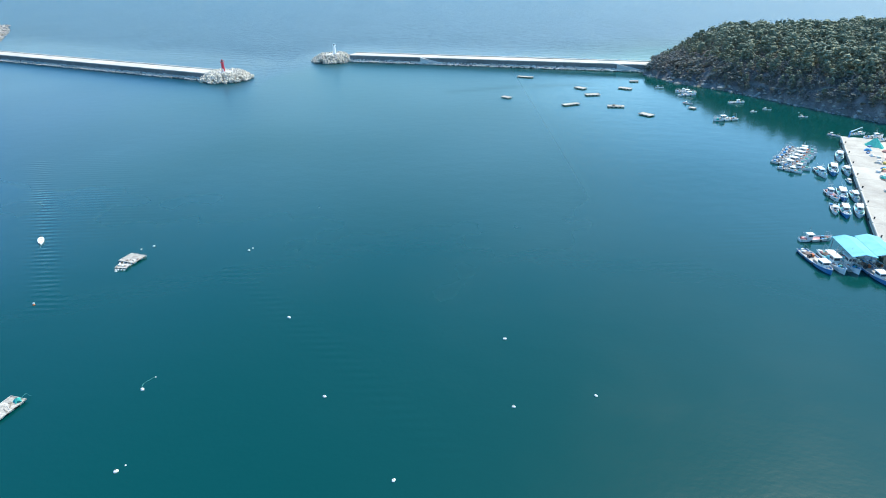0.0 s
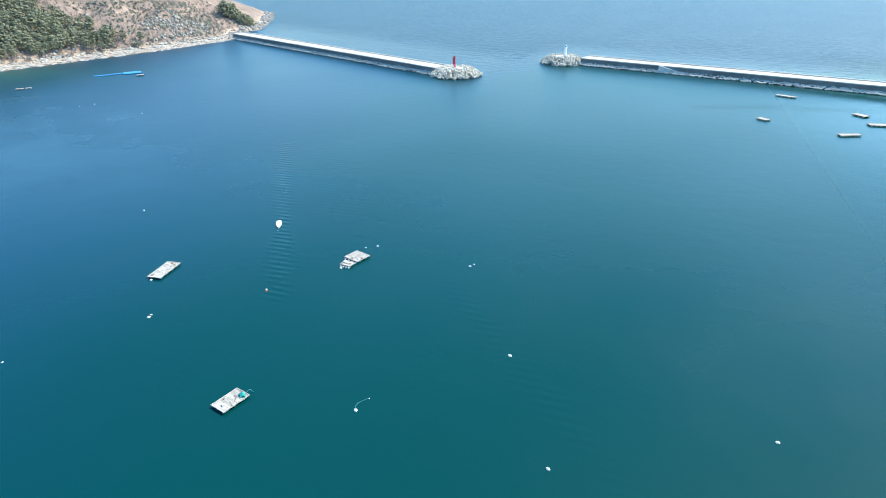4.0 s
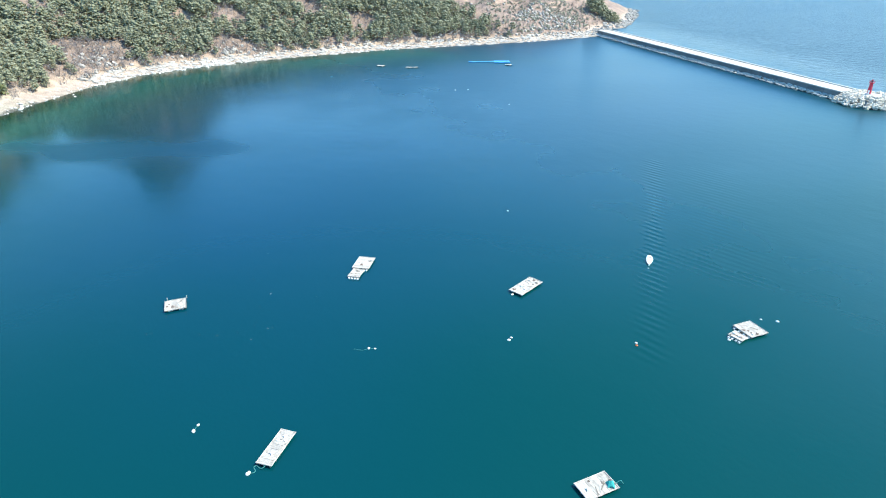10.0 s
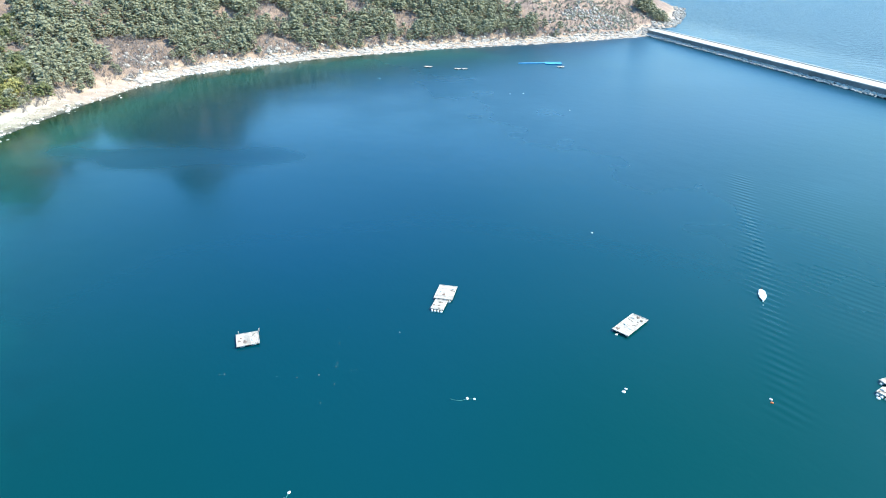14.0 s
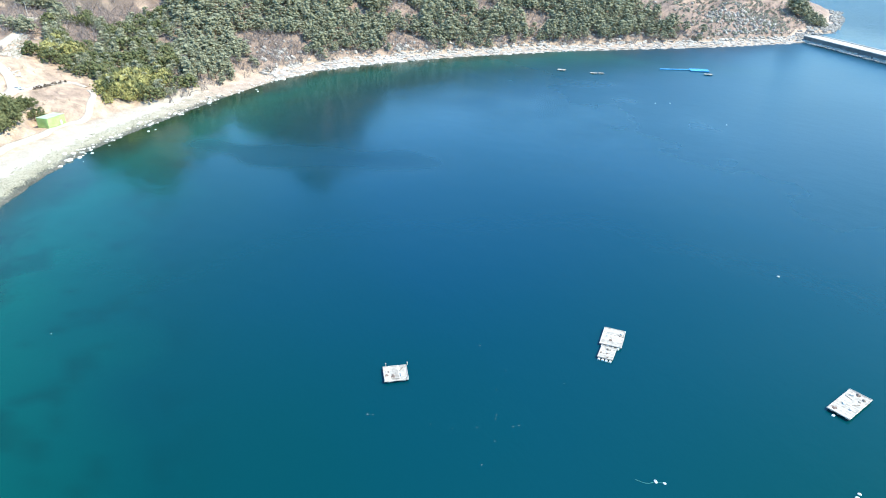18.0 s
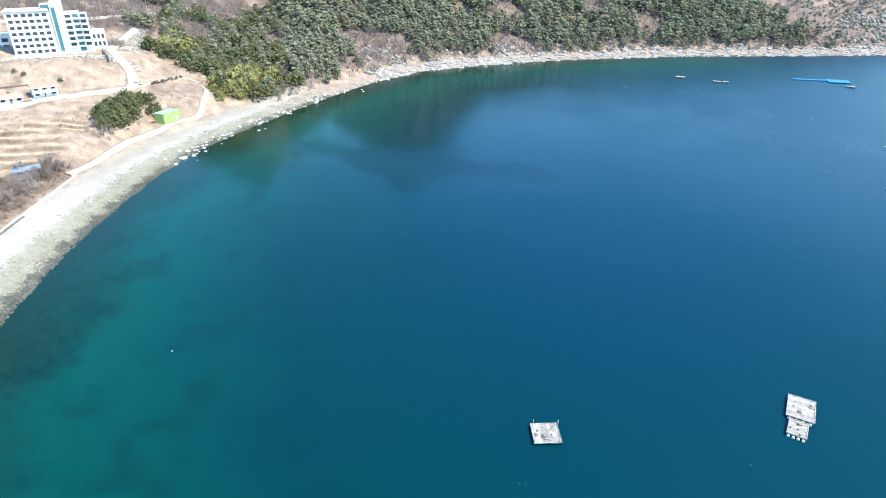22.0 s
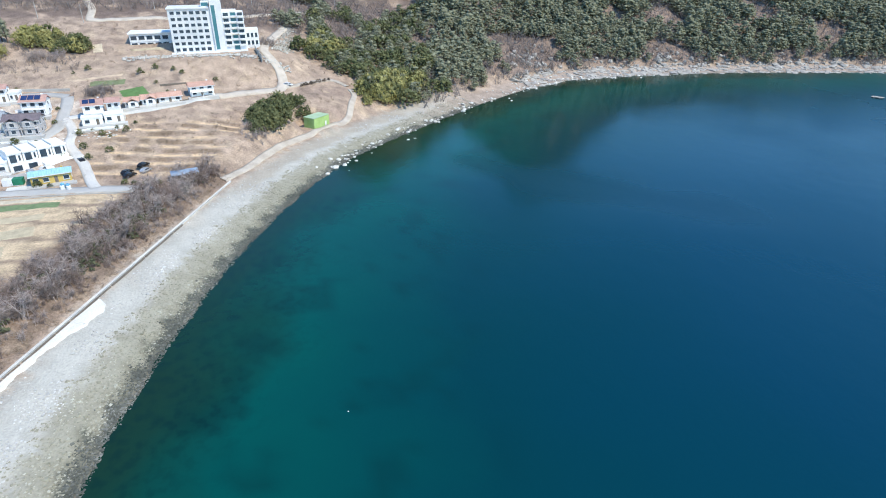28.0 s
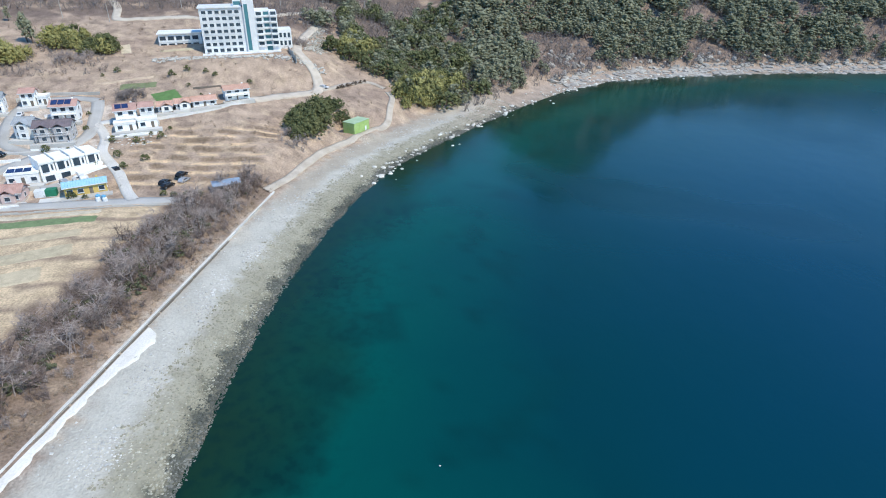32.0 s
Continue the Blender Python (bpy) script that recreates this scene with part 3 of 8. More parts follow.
# ruffled streaks and smooth slicks on the bay
_nz = ripple(WX, WY, 45, 71)
_ruf = 1.2 * near_line(WX, WY, (-372, 58), (-340, 84), 10 + 3 * _nz) + 1.2 * near_line(WX, WY, (-340, 84), (-310, 125), 15 + 4 * _nz)
_ruf = _ruf - 0.9 * near_line(WX, WY, (8, 384), (48, 396), 5) - 0.7 * near_line(WX, WY, (60, 395), (95, 400), 5)
_brz.data.foreach_set("value", np.clip(np.maximum(0.75 * _breeze, smooth(-50, 130, WY - _line)) + 0.7 * np.clip(_ruf, 0, 1.2), 0, 1).astype(np.float32).ravel())
_weed_slick = sea_me.attributes.new("weed", "FLOAT", "POINT")
_bed = smooth(0.2, 1.2, ripple(WX, WY, 30, 73) + 0.8 * ripple(WX, WY, 13, 74)) * smooth(3, 12, WD) * smooth(80, 36, WD) * smooth(-150, -190, WX) * 0.36
# weed beds, and the slicks' darker reflection put into the water colour
_weed_slick.data.foreach_set("value", np.clip(np.maximum(-0.2 * _ruf, _bed), 0, 0.75).astype(np.float32).ravel())
_r = sea_me.attributes.new("ruffled", "FLOAT", "POINT")
_r.data.foreach_set("value", np.clip(_ruf + 0.25 * ripple(WX, WY, 120, 72), -2, 2).astype(np.float32).ravel())
sea = tagged(new("water", sea_me), "calm blue-green sea water in a harbour bay", "water", kind="structure")


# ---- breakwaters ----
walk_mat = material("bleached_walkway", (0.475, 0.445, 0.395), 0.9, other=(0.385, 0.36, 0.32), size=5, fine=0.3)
tetra_mat = material("tetrapod_concrete", (0.60, 0.54, 0.45), 0.9, other=(0.45, 0.40, 0.33), size=2.5, fine=0.3, vary=0.1)
toe_mat = material("toe_stone", (0.56, 0.53, 0.47), 0.9, other=(0.38, 0.36, 0.31), size=2, fine=0.3)
# darker concrete for the mole walls: the harbour side's shade is in the colour
shaded = material("stained_concrete", (0.20, 0.197, 0.19), 0.9, other=(0.145, 0.142, 0.135), size=5, fine=0.3)
ICO = bmesh.new()
bmesh.ops.create_icosphere(ICO, subdivisions=1, radius=1.0)
ICO_V = np.array([v.co[:] for v in ICO.verts])
ICO_F = np.array([[v.index for v in f.verts] for f in ICO.faces])
ICO.free()


def rand_turn(rng):
    q = rng.normal(size=4)
    w, x, y, z = q / np.linalg.norm(q)
    return np.array([[1 - 2 * (y * y + z * z), 2 * (x * y - z * w), 2 * (x * z + y * w)], [2 * (x * y + z * w), 1 - 2 * (x * x + z * z), 2 * (y * z - x * w)],
                     [2 * (x * z - y * w), 2 * (y * z + x * w), 1 - 2 * (x * x + y * y)]])


def stone_shape(rng, squash=0.65, rough=0.22):
    """A blunt, uneven stone of about one metre across."""
    v = ICO_V * (1 + rng.uniform(-rough, rough, (len(ICO_V), 1))) * 0.5
    v = v @ rand_turn(rng).T
    v[:, 2] *= squash
    v[:, 0] *= rng.uniform(0.8, 1.3)
    return v, ICO_F


def merge(pieces):
    """Joins (corners, triangles) pairs."""
    vs, fs, n = [], [], 0
    for v, f in pieces:
        vs.append(v), fs.append(np.asarray(f) + n)
        n += len(v)
    return np.concatenate(vs), np.concatenate(fs)


def tetrapod_shape():
    bm = bmesh.new()
    for d in ((0, 0, 1), (0.943, 0, -0.333), (-0.471, 0.816, -0.333), (-0.471, -0.816, -0.333)):
        tube(bm, (0, 0, 0), Vector(d) * 1.25, 0.55, 0.36, 6)
    bmesh.ops.triangulate(bm, faces=bm.faces[:])
    v, f = np.array([q.co[:] for q in bm.verts]), np.array([[q.index for q in p.verts] for p in bm.faces])
    bm.free()
    return v, f


TETRA_V, TETRA_F = tetrapod_shape()


def breakwater(name, a, b, width, top, label, head, seed):
    """A concrete mole from a to b with the harbour on its near side: wall, walkway, sea parapet, toe stones and a round head of tetrapods."""
    rng = np.random.RandomState(seed)
    run = math.hypot(b[0] - a[0], b[1] - a[1])
    root = thing(name, pose(a[0], a[1], 0, 0, 0, math.degrees(math.atan2(b[1] - a[1], b[0] - a[0]))), label, "breakwater", kind="structure")
    n = int(run // 12)
    step = run / n
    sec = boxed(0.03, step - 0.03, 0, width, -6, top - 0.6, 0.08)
    wall_me = part("wall_section", sec, shaded, root, "grey concrete wall section darkened to look shaded")
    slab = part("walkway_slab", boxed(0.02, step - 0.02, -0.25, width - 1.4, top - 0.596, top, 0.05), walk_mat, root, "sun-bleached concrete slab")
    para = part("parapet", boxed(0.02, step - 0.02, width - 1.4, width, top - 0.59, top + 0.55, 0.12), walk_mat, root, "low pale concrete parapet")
    for k in range(1, n):
        for o in (wall_me, slab, para):
            share(o.name.split(".")[0], o.data, root, Matrix.Translation((k * step, 0, 0)))
    toe = []
    for k in range(int(run * 5)):
        v, f = stone_shape(rng)
        s = rng.uniform(0.9, 1.8)
        out = rng.uniform(0.2, 3.3)
        toe.append((v * s + (rng.uniform(0, run), -out, 1.7 - 0.4 * out + rng.uniform(-0.3, 0.3)), f))
    for k in range(int(run * 1.8)):
        v = TETRA_V @ rand_turn(rng).T * 1.2
        toe.append((v + (rng.uniform(0, run), width + rng.uniform(0.6, 6), rng.uniform(0.4, 3.2)), TETRA_F))
    v, f = merge(toe)
    t = new("armour_stones", raw_mesh("armour_stones", v, f, toe_mat))
    t.parent = root
    tagged(t, "pale armour stones along the foot of the wall", kind="stuff")
    hx, hy, hr = head
    base = pose(a[0], a[1], 0, 0, 0, math.degrees(math.atan2(b[1] - a[1], b[0] - a[0]))).inverted() @ Vector((hx, hy, 0))
    bm = bmesh.new()
    tube(bm, (base.x, base.y, -5), (base.x, base.y, top - 0.7), hr * 0.95, hr * 0.5, 24)
    part("head_core", bm, concrete, root)
    bm = bmesh.new()
    tube(bm, (base.x, base.y, top - 0.69), (base.x, base.y, top), 6.5, 6.3, 24)
    part("head_slab", bm, pale_concrete, root)
    pods = []
    for k in range(380):
        ang, q = rng.uniform(0, 2 * math.pi), math.sqrt(rng.uniform(0.16, 1.05))
        z = 0.3 + (top - 0.8) * min(1, (1.05 - q) / 0.42)
        v = TETRA_V @ rand_turn(rng).T * rng.uniform(1.15, 1.4)
        pods.append((v + (base.x + math.cos(ang) * q * hr, base.y + math.sin(ang) * q * hr, z), TETRA_F))
    v, f = merge(pods)
    t = new("tetrapods", raw_mesh("tetrapods", v, f, tetra_mat))
    t.parent = root
    tagged(t, "heaped pale concrete tetrapods", kind="stuff")
    return root, run


breakwater("breakwater_1", (-430, 570), (-164, 436), 13, 5.0, "long grey concrete breakwater with bleached walkway and tetrapod head", (-150, 439, 17), 31)

east_mole, east_run = breakwater("breakwater_2", (-72, 506), (146, 438), 13, 5.0, "grey concrete breakwater joined to a wooded cape", (-86, 511, 16), 32)
for _x in (east_run - 22, 60):
    bm = bmesh.new()
    prism(bm, [(0, 0), (20, 0), (20, 0.6), (0, 5.0)], -1.6, 0, Matrix.Translation((_x, 0.0, 0.0)) @ Matrix(((1, 0, 0, 0), (0, 0, 1, 0), (0, 1, 0, 0), (0, 0, 0, 1))))
    bmesh.ops.recalc_face_normals(bm, faces=bm.faces[:])
    part("ramp", bm, pale_concrete, east_mole, "sloping concrete access ramp")


def lighthouse(name, m, paint, label, tall):
    root = thing(name, m, label, "lighthouse")
    bm = bmesh.new()
    tube(bm, (0, 0, 0), (0, 0, 0.6), 1.9, 1.8, 12)
    part("plinth", bm, concrete, root, "round concrete plinth")
    bm = bmesh.new()
    tube(bm, (0, 0, 0.6), (0, 0, tall - 2.0), 1.15, 0.85, 12)
    part("tower", bm, paint, root)
    bm = bmesh.new()
    tube(bm, (0, 0, tall - 2.0), (0, 0, tall - 1.7), 1.5, 1.5, 12)
    part("gallery", bm, paint, root)
    bm = bmesh.new()
    for k in range(10):
        a = k * 2 * math.pi / 10
        tube(bm, (1.4 * math.cos(a), 1.4 * math.sin(a), tall - 1.7), (1.4 * math.cos(a), 1.4 * math.sin(a), tall - 0.9), 0.05, n=4)
    bmesh.ops.create_cone(bm, cap_ends=False, segments=20, radius1=1.42, radius2=1.42, depth=0.08, matrix=Matrix.Translation((0, 0, tall - 0.9)))
    part("railing", bm, paint, root)
    bm = bmesh.new()
    tube(bm, (0, 0, tall - 1.7), (0, 0, tall - 0.7), 0.55, 0.5, 10)
    lamp = part("lantern", bm, glass_mat, root, "glazed lantern")
    bm = bmesh.new()
    tube(bm, (0, 0, tall - 0.7), (0, 0, tall), 0.7, 0.1, 10)
    part("cap", bm, paint, lamp)
    part("door", boxed(-0.4, 0.4, -1.22, -1.0, 0.6, 2.5, 0.03), white_paint, root, "small entrance door")
    return root


lighthouse("lighthouse", pose(-151, 438.5, 5.0), red_paint, "small red tower lighthouse on the breakwater head", 8.5)
lighthouse("lighthouse", pose(-84.5, 511, 5.0), white_paint, "small white tower lighthouse on the breakwater head", 8.5)


# ---- plants and stones ----
def foliage(name, a, b, c, rough=0.75, thin=0.0):
    """Leaves or twigs: the colour wanders from clump to clump and over tens of metres."""
    ma = bpy.data.materials.new(name)
    ma.use_nodes = True
    n, l = ma.node_tree.nodes, ma.node_tree.links
    p = n["Principled BSDF"]
    p.inputs["Roughness"].default_value, p.inputs["Specular IOR Level"].default_value = rough, 0.12
    geo = n.new("ShaderNodeNewGeometry")
    ramp = n.new("ShaderNodeValToRGB")
    e = ramp.color_ramp.elements
    e[0].color, e[1].color = (*a, 1), (*c, 1)
    k = e.new(0.55)
    k.color = (*b, 1)
    noi = n.new("ShaderNodeTexNoise")
    noi.inputs["Scale"].default_value, noi.inputs["Detail"].default_value = 0.09, 3
    l.new(geo.outputs["Position"], noi.inputs["Vector"])
    m = n.new("ShaderNodeMath")
    m.operation = "MULTIPLY_ADD"
    m.inputs[1].default_value = 0.55
    sh = n.new("ShaderNodeMapRange")
    sh.inputs["From Min"].default_value, sh.inputs["From Max"].default_value = 0.3, 0.7
    sh.inputs["To Max"].default_value = 0.45
    l.new(noi.outputs["Fac"], sh.inputs["Value"])
    l.new(geo.outputs["Random Per Island"], m.inputs[0]), l.new(sh.outputs["Result"], m.inputs[2])
    l.new(m.outputs[0], ramp.inputs["Fac"]), l.new(ramp.outputs["Color"], p.inputs["Base Color"])
    if thin:        # leaves that let light through
        tl, mx = n.new("ShaderNodeBsdfTranslucent"), n.new("ShaderNodeMixShader")
        mx.inputs[0].default_value = thin
        l.new(ramp.outputs["Color"], tl.inputs["Color"])
        l.new(p.outputs[0], mx.inputs[1]), l.new(tl.outputs[0], mx.inputs[2])
        l.new(mx.outputs[0], n["Material Output"].inputs["Surface"])
    return ma


pine_leaf = foliage("pine_needles", (0.225, 0.232, 0.152), (0.27, 0.272, 0.182), (0.315, 0.308, 0.21), thin=0.22)
cape_leaf = foliage("cape_pine_needles", (0.13, 0.145, 0.10), (0.18, 0.195, 0.132), (0.245, 0.247, 0.172))
bush_leaf = foliage("evergreen_leaves", (0.085, 0.10, 0.048), (0.15, 0.16, 0.075), (0.25, 0.235, 0.105), thin=0.22)
bamboo_leaf = foliage("bamboo_leaves", (0.25, 0.24, 0.085), (0.34, 0.315, 0.125), (0.42, 0.38, 0.165), thin=0.22)
twig_mat = foliage("bare_twigs", (0.15, 0.125, 0.115), (0.235, 0.20, 0.185), (0.33, 0.285, 0.26), 0.9)
rust_leaf = foliage("dry_brush", (0.22, 0.16, 0.115), (0.31, 0.235, 0.17), (0.40, 0.32, 0.23), 0.95)
bark = material("bark", (0.16, 0.11, 0.085), 0.95, size=0.6, fine=0.08)


def loose_leaves(rng, centre, spread, count, size):
    """Small single blades scattered about a centre."""
    c = centre + rng.normal(size=(count, 3)) * spread
    t = rng.normal(size=(count, 3, 3)) * size
    v = (c[:, None] + t).reshape(-1, 3)
    return v, np.arange(3 * count).reshape(-1, 3)


def crown_shape(rng, kind):
    """A crown of clumps for a tree one metre high with its foot at 0."""
    bits = []
    if kind == "pine":
        for k in range(32):
            z = rng.uniform(0.27, 0.97)
            reach = 0.35 * (1.05 - z) ** 0.5
            a = rng.uniform(0, 6.28)
            r = reach * rng.uniform(0.2, 1.0)
            s = rng.uniform(0.042, 0.088)
            v = ICO_V * (1 + rng.uniform(-0.45, 0.45, (12, 1))) @ rand_turn(rng).T * s * (1.2, 1.2, 0.9) + (r * math.cos(a), r * math.sin(a), z)
            bits.append((v, ICO_F))
        for k in range(40):
            z, a = rng.uniform(0.28, 0.98), rng.uniform(0, 6.28)
            r = 0.38 * (1.05 - z) ** 0.5 * rng.uniform(0.5, 1.1)
            bits.append(loose_leaves(rng, np.array((r * math.cos(a), r * math.sin(a), z)), 0.05, 8, 0.03))
    else:  # broad bush down to the ground
        for k in range(48):
            a, u = rng.uniform(0, 6.28), rng.uniform(0, 1)
            z = 0.15 + 0.75 * u
            r = 0.55 * math.sqrt(max(0.05, 1 - u * u)) * rng.uniform(0.4, 1.0)
            s = rng.uniform(0.055, 0.115)
            v = ICO_V * (1 + rng.uniform(-0.45, 0.45, (12, 1))) @ rand_turn(rng).T * s + (r * math.cos(a), r * math.sin(a), z)
            bits.append((v, ICO_F))
        for k in range(30):
            a, u = rng.uniform(0, 6.28), rng.uniform(0, 1)
            r = 0.6 * math.sqrt(max(0.05, 1 - u * u))
            bits.append(loose_leaves(rng, np.array((r * math.cos(a), r * math.sin(a), 0.15 + 0.85 * u)), 0.06, 9, 0.032))
    return merge(bits)


OCT_V = np.array([(1, 0, 0), (-1, 0, 0), (0, 1, 0), (0, -1, 0), (0, 0, 1), (0, 0, -1)], float)
OCT_F = np.array([(0, 2, 4), (2, 1, 4), (1, 3, 4), (3, 0, 4), (2, 0, 5), (1, 2, 5), (3, 1, 5), (0, 3, 5)])


def far_crown(rng, kind):
    """A lighter crown of small ragged clumps and single sprays, for trees that stay far off."""
    bits = []
    for k in range(38 if kind == "pine" else 12):
        u, a = rng.uniform(0, 1), rng.uniform(0, 6.28)
        z = 0.25 + 0.73 * u if kind == "pine" else 0.12 + 0.75 * u
        reach = 0.36 * (1.05 - z) ** 0.5 if kind == "pine" else 0.55 * math.sqrt(max(0.05, 1 - u * u))
        r = reach * rng.uniform(0.15, 1.05)
        s = rng.uniform(0.04, 0.09) if kind == "pine" else rng.uniform(0.1, 0.2)
        v = OCT_V * (1 + rng.uniform(-0.6, 0.6, (6, 1))) @ rand_turn(rng).T * s * (1.25, 1.25, 0.95) + (r * math.cos(a), r * math.sin(a), z)
        bits.append((v, OCT_F))
    for k in range(20 if kind == "pine" else 10):
        u, a = rng.uniform(0, 1), rng.uniform(0, 6.28)
        z = 0.28 + 0.7 * u
        r = (0.4 * (1.05 - z) ** 0.5 if kind == "pine" else 0.6 * math.sqrt(max(0.05, 1 - u * u))) * rng.uniform(0.6, 1.1)
        bits.append(loose_leaves(rng, np.array((r * math.cos(a), r * math.sin(a), z)), 0.06, 5, 0.035))
    return merge(bits)


def small_stone(rng):
    """A rough pebble of eight faces."""
    v = OCT_V * (1 + rng.uniform(-0.25, 0.25, (6, 1))) @ rand_turn(rng).T * (0.5, 0.42, 0.3)
    return v, OCT_F


def trunk_shape(bare=False):
    bm = bmesh.new()
    tube(bm, (0, 0, -0.08), (0.02, 0.01, 0.45), 0.035, 0.024, 6)
    tube(bm, (0.02, 0.01, 0.45), (0.0, 0.03, 0.9), 0.024, 0.008, 6)
    for k in range(6):
        a, z = k * 2.4, 0.36 + 0.09 * k
        tube(bm, (0.012, 0.012, z), (0.26 * math.cos(a) * (1.1 - z), 0.26 * math.sin(a) * (1.1 - z), z + 0.1), 0.013, 0.005, 5)
    return bm


def twigs_shape(rng, stems, twigs, spread=0.5):
    """A leafless shrub: stems that fork into fine twigs."""
    bits = []

    def blade(a, b, w):
        side = np.cross(b - a, rng.normal(size=3))
        side = side / (np.linalg.norm(side) + 1e-9) * w
        up = np.cross(b - a, side)
        up = up / (np.linalg.norm(up) + 1e-9) * w
        v = np.array([a + side, a - side * 0.5 + up * 0.8, a - side * 0.5 - up * 0.8, b])
        bits.append((v, np.array([[0, 1, 3], [1, 2, 3], [2, 0, 3]])))

    for s in range(stems):
        foot = np.array([*(rng.normal(size=2) * 0.12), -0.05])
        top = np.array([*(rng.normal(size=2) * spread * 0.5), rng.uniform(0.6, 1.0)])
        blade(foot, top, 0.022)
        for k in range(twigs):
            u = rng.uniform(0.25, 0.98)
            a = foot + (top - foot) * u
            b = a + np.array([*(rng.normal(size=2) * 0.2), rng.uniform(0.03, 0.3)]) * (1.2 - 0.5 * u)
            blade(a, b, 0.009)
            if k % 2:
                c = (a + b) / 2
                blade(c, c + np.array([*(rng.normal(size=2) * 0.13), rng.uniform(0.0, 0.16)]), 0.006)
    return merge(bits)


_rng = np.random.RandomState(5)
PINES = [crown_shape(_rng, "pine") for _ in range(7)]
BUSHES = [crown_shape(_rng, "bush") for _ in range(5)]
TWIGS = [twigs_shape(_rng, 7, 13) for _ in range(6)]
FAR_PINES = [far_crown(_rng, "pine") for _ in range(9)]
FAR_BUSHES = [far_crown(_rng, "bush") for _ in range(7)]
FAR_TWIGS = [twigs_shape(_rng, 5, 7, 0.7) for _ in range(8)]
THIN_TWIGS = [twigs_shape(_rng, 4, 4, 0.7) for _ in range(6)]
PEBBLES = [small_stone(_rng) for _ in range(12)]


def stuff(name, pieces, mat, label, category):
    v, f = merge(pieces)
    return tagged(new(name, raw_mesh(name, v, f, mat, smooth="wood" in name)), label, category, kind="stuff")


def placed(shape, x, y, z, size, wide, rng):
    v, f = shape
    a = rng.uniform(0, 6.28)
    c, s = math.cos(a), math.sin(a)
    w = v * (size * wide, size * wide, size)
    return np.stack([w[:, 0] * c - w[:, 1] * s + x, w[:, 0] * s + w[:, 1] * c + y, w[:, 2] + z], -1), f


def scatter(rng, x0, x1, y0, y1, step):
    """Jittered spots over an area."""
    xs, ys = np.meshgrid(np.arange(x0, x1, step), np.arange(y0, y1, step))
    xs, ys = xs.ravel() + rng.uniform(-0.55, 0.55, xs.size) * step, ys.ravel() + rng.uniform(-0.55, 0.55, ys.size) * step
    return xs, ys


# the wood on the western hill: single trees near the water, the rest as one mass
rng = np.random.RandomState(8)
xs, ys = scatter(rng, -690, -425, 20, 668, 4.9)
ds = shore_distance(xs, ys)
hz, hw = height(xs, ys, ds), hill_share(xs, ys)
thin = ripple(xs, ys, 55, 41) + 0.5 * ripple(xs, ys, 20, 42)
gully = np.zeros(xs.shape)
for gx0, gy0, along, across in ((-530, 132, 30, 26), (-528, 236, 24, 20), (-580, 256, 22, 16), (-540, 360, 16, 14), (-600, 120, 26, 14), (-575, 330, 26, 12)):
    gully = np.maximum(gully, np.exp(-((xs - gx0) / along) ** 2 - ((ys - gy0) / across) ** 2))
edge_gap = smooth(14, 34, ds + 8 * ripple(xs, ys, 30, 43))
bare_top = smooth(455, 490, ys + 0.25 * (ds - 30))
grow = (hw > 0.55) & (ds > 15 + 4 * ripple(xs, ys, 45, 44)) & (rng.rand(xs.size) < 0.6 + 0.4 * edge_gap) & (rng.rand(xs.size) < np.where(thin > 0.85, 0.35, 0.93)) & (gully + 0.25 * rng.rand(xs.size) < 0.55) & (rng.rand(xs.size) > bare_top)
clump_sea = (np.hypot((xs + 481) * 0.8, (ys - 650) * 0.75) < 14) & (ds > 5)
grow |= clump_sea
near = grow & (ys < 150) & (xs > -520) & (ds < 62)
pine_crowns = [raw_mesh("crown", v, f, pine_leaf) for v, f in PINES]
_tb = trunk_shape()
pine_trunk = bpy.data.meshes.new("trunk")
_tb.to_mesh(pine_trunk), _tb.free()
pine_trunk.materials.append(bark)
mass, count = [], 0
for i in np.where(grow)[0]:
    size = rng.uniform(6.0, 11.0) * (0.75 + 0.25 * edge_gap[i]) * (1.25 if ys[i] > 600 else 1)
    k = rng.randint(len(PINES))
    if near[i] and count < 120:
        count += 1
        t = thing("pine_tree", pose(xs[i], ys[i], hz[i], 0, 0, rng.uniform(0, 360)), "dark green pine tree on the wooded slope above the shore", "tree", "pines on the western hill")
        s = Matrix.Diagonal((size * 1.25, size * 1.25, size, 1))
        share("trunk", pine_trunk, t, s)
        share("crown", pine_crowns[k], t, s)
    else:
        mass.append(placed(FAR_PINES[rng.randint(9)], xs[i], ys[i], hz[i] - 0.3, size, rng.uniform(1.25, 1.75), rng))
stuff("pine_wood", mass, pine_leaf, "dense dark green pine wood covering the western hill", "wood")
fx, fy = scatter(rng, -960, -690, -240, 380, 14)
stuff("range_wood", [placed(FAR_PINES[rng.randint(9)], fx[i], fy[i], ground_z(fx[i], fy[i]) - 0.5, rng.uniform(7, 11), rng.uniform(1.2, 1.8), rng) for i in range(0, fx.size, 2)], cape_leaf, "open pine wood on the high range behind the bay", "wood")
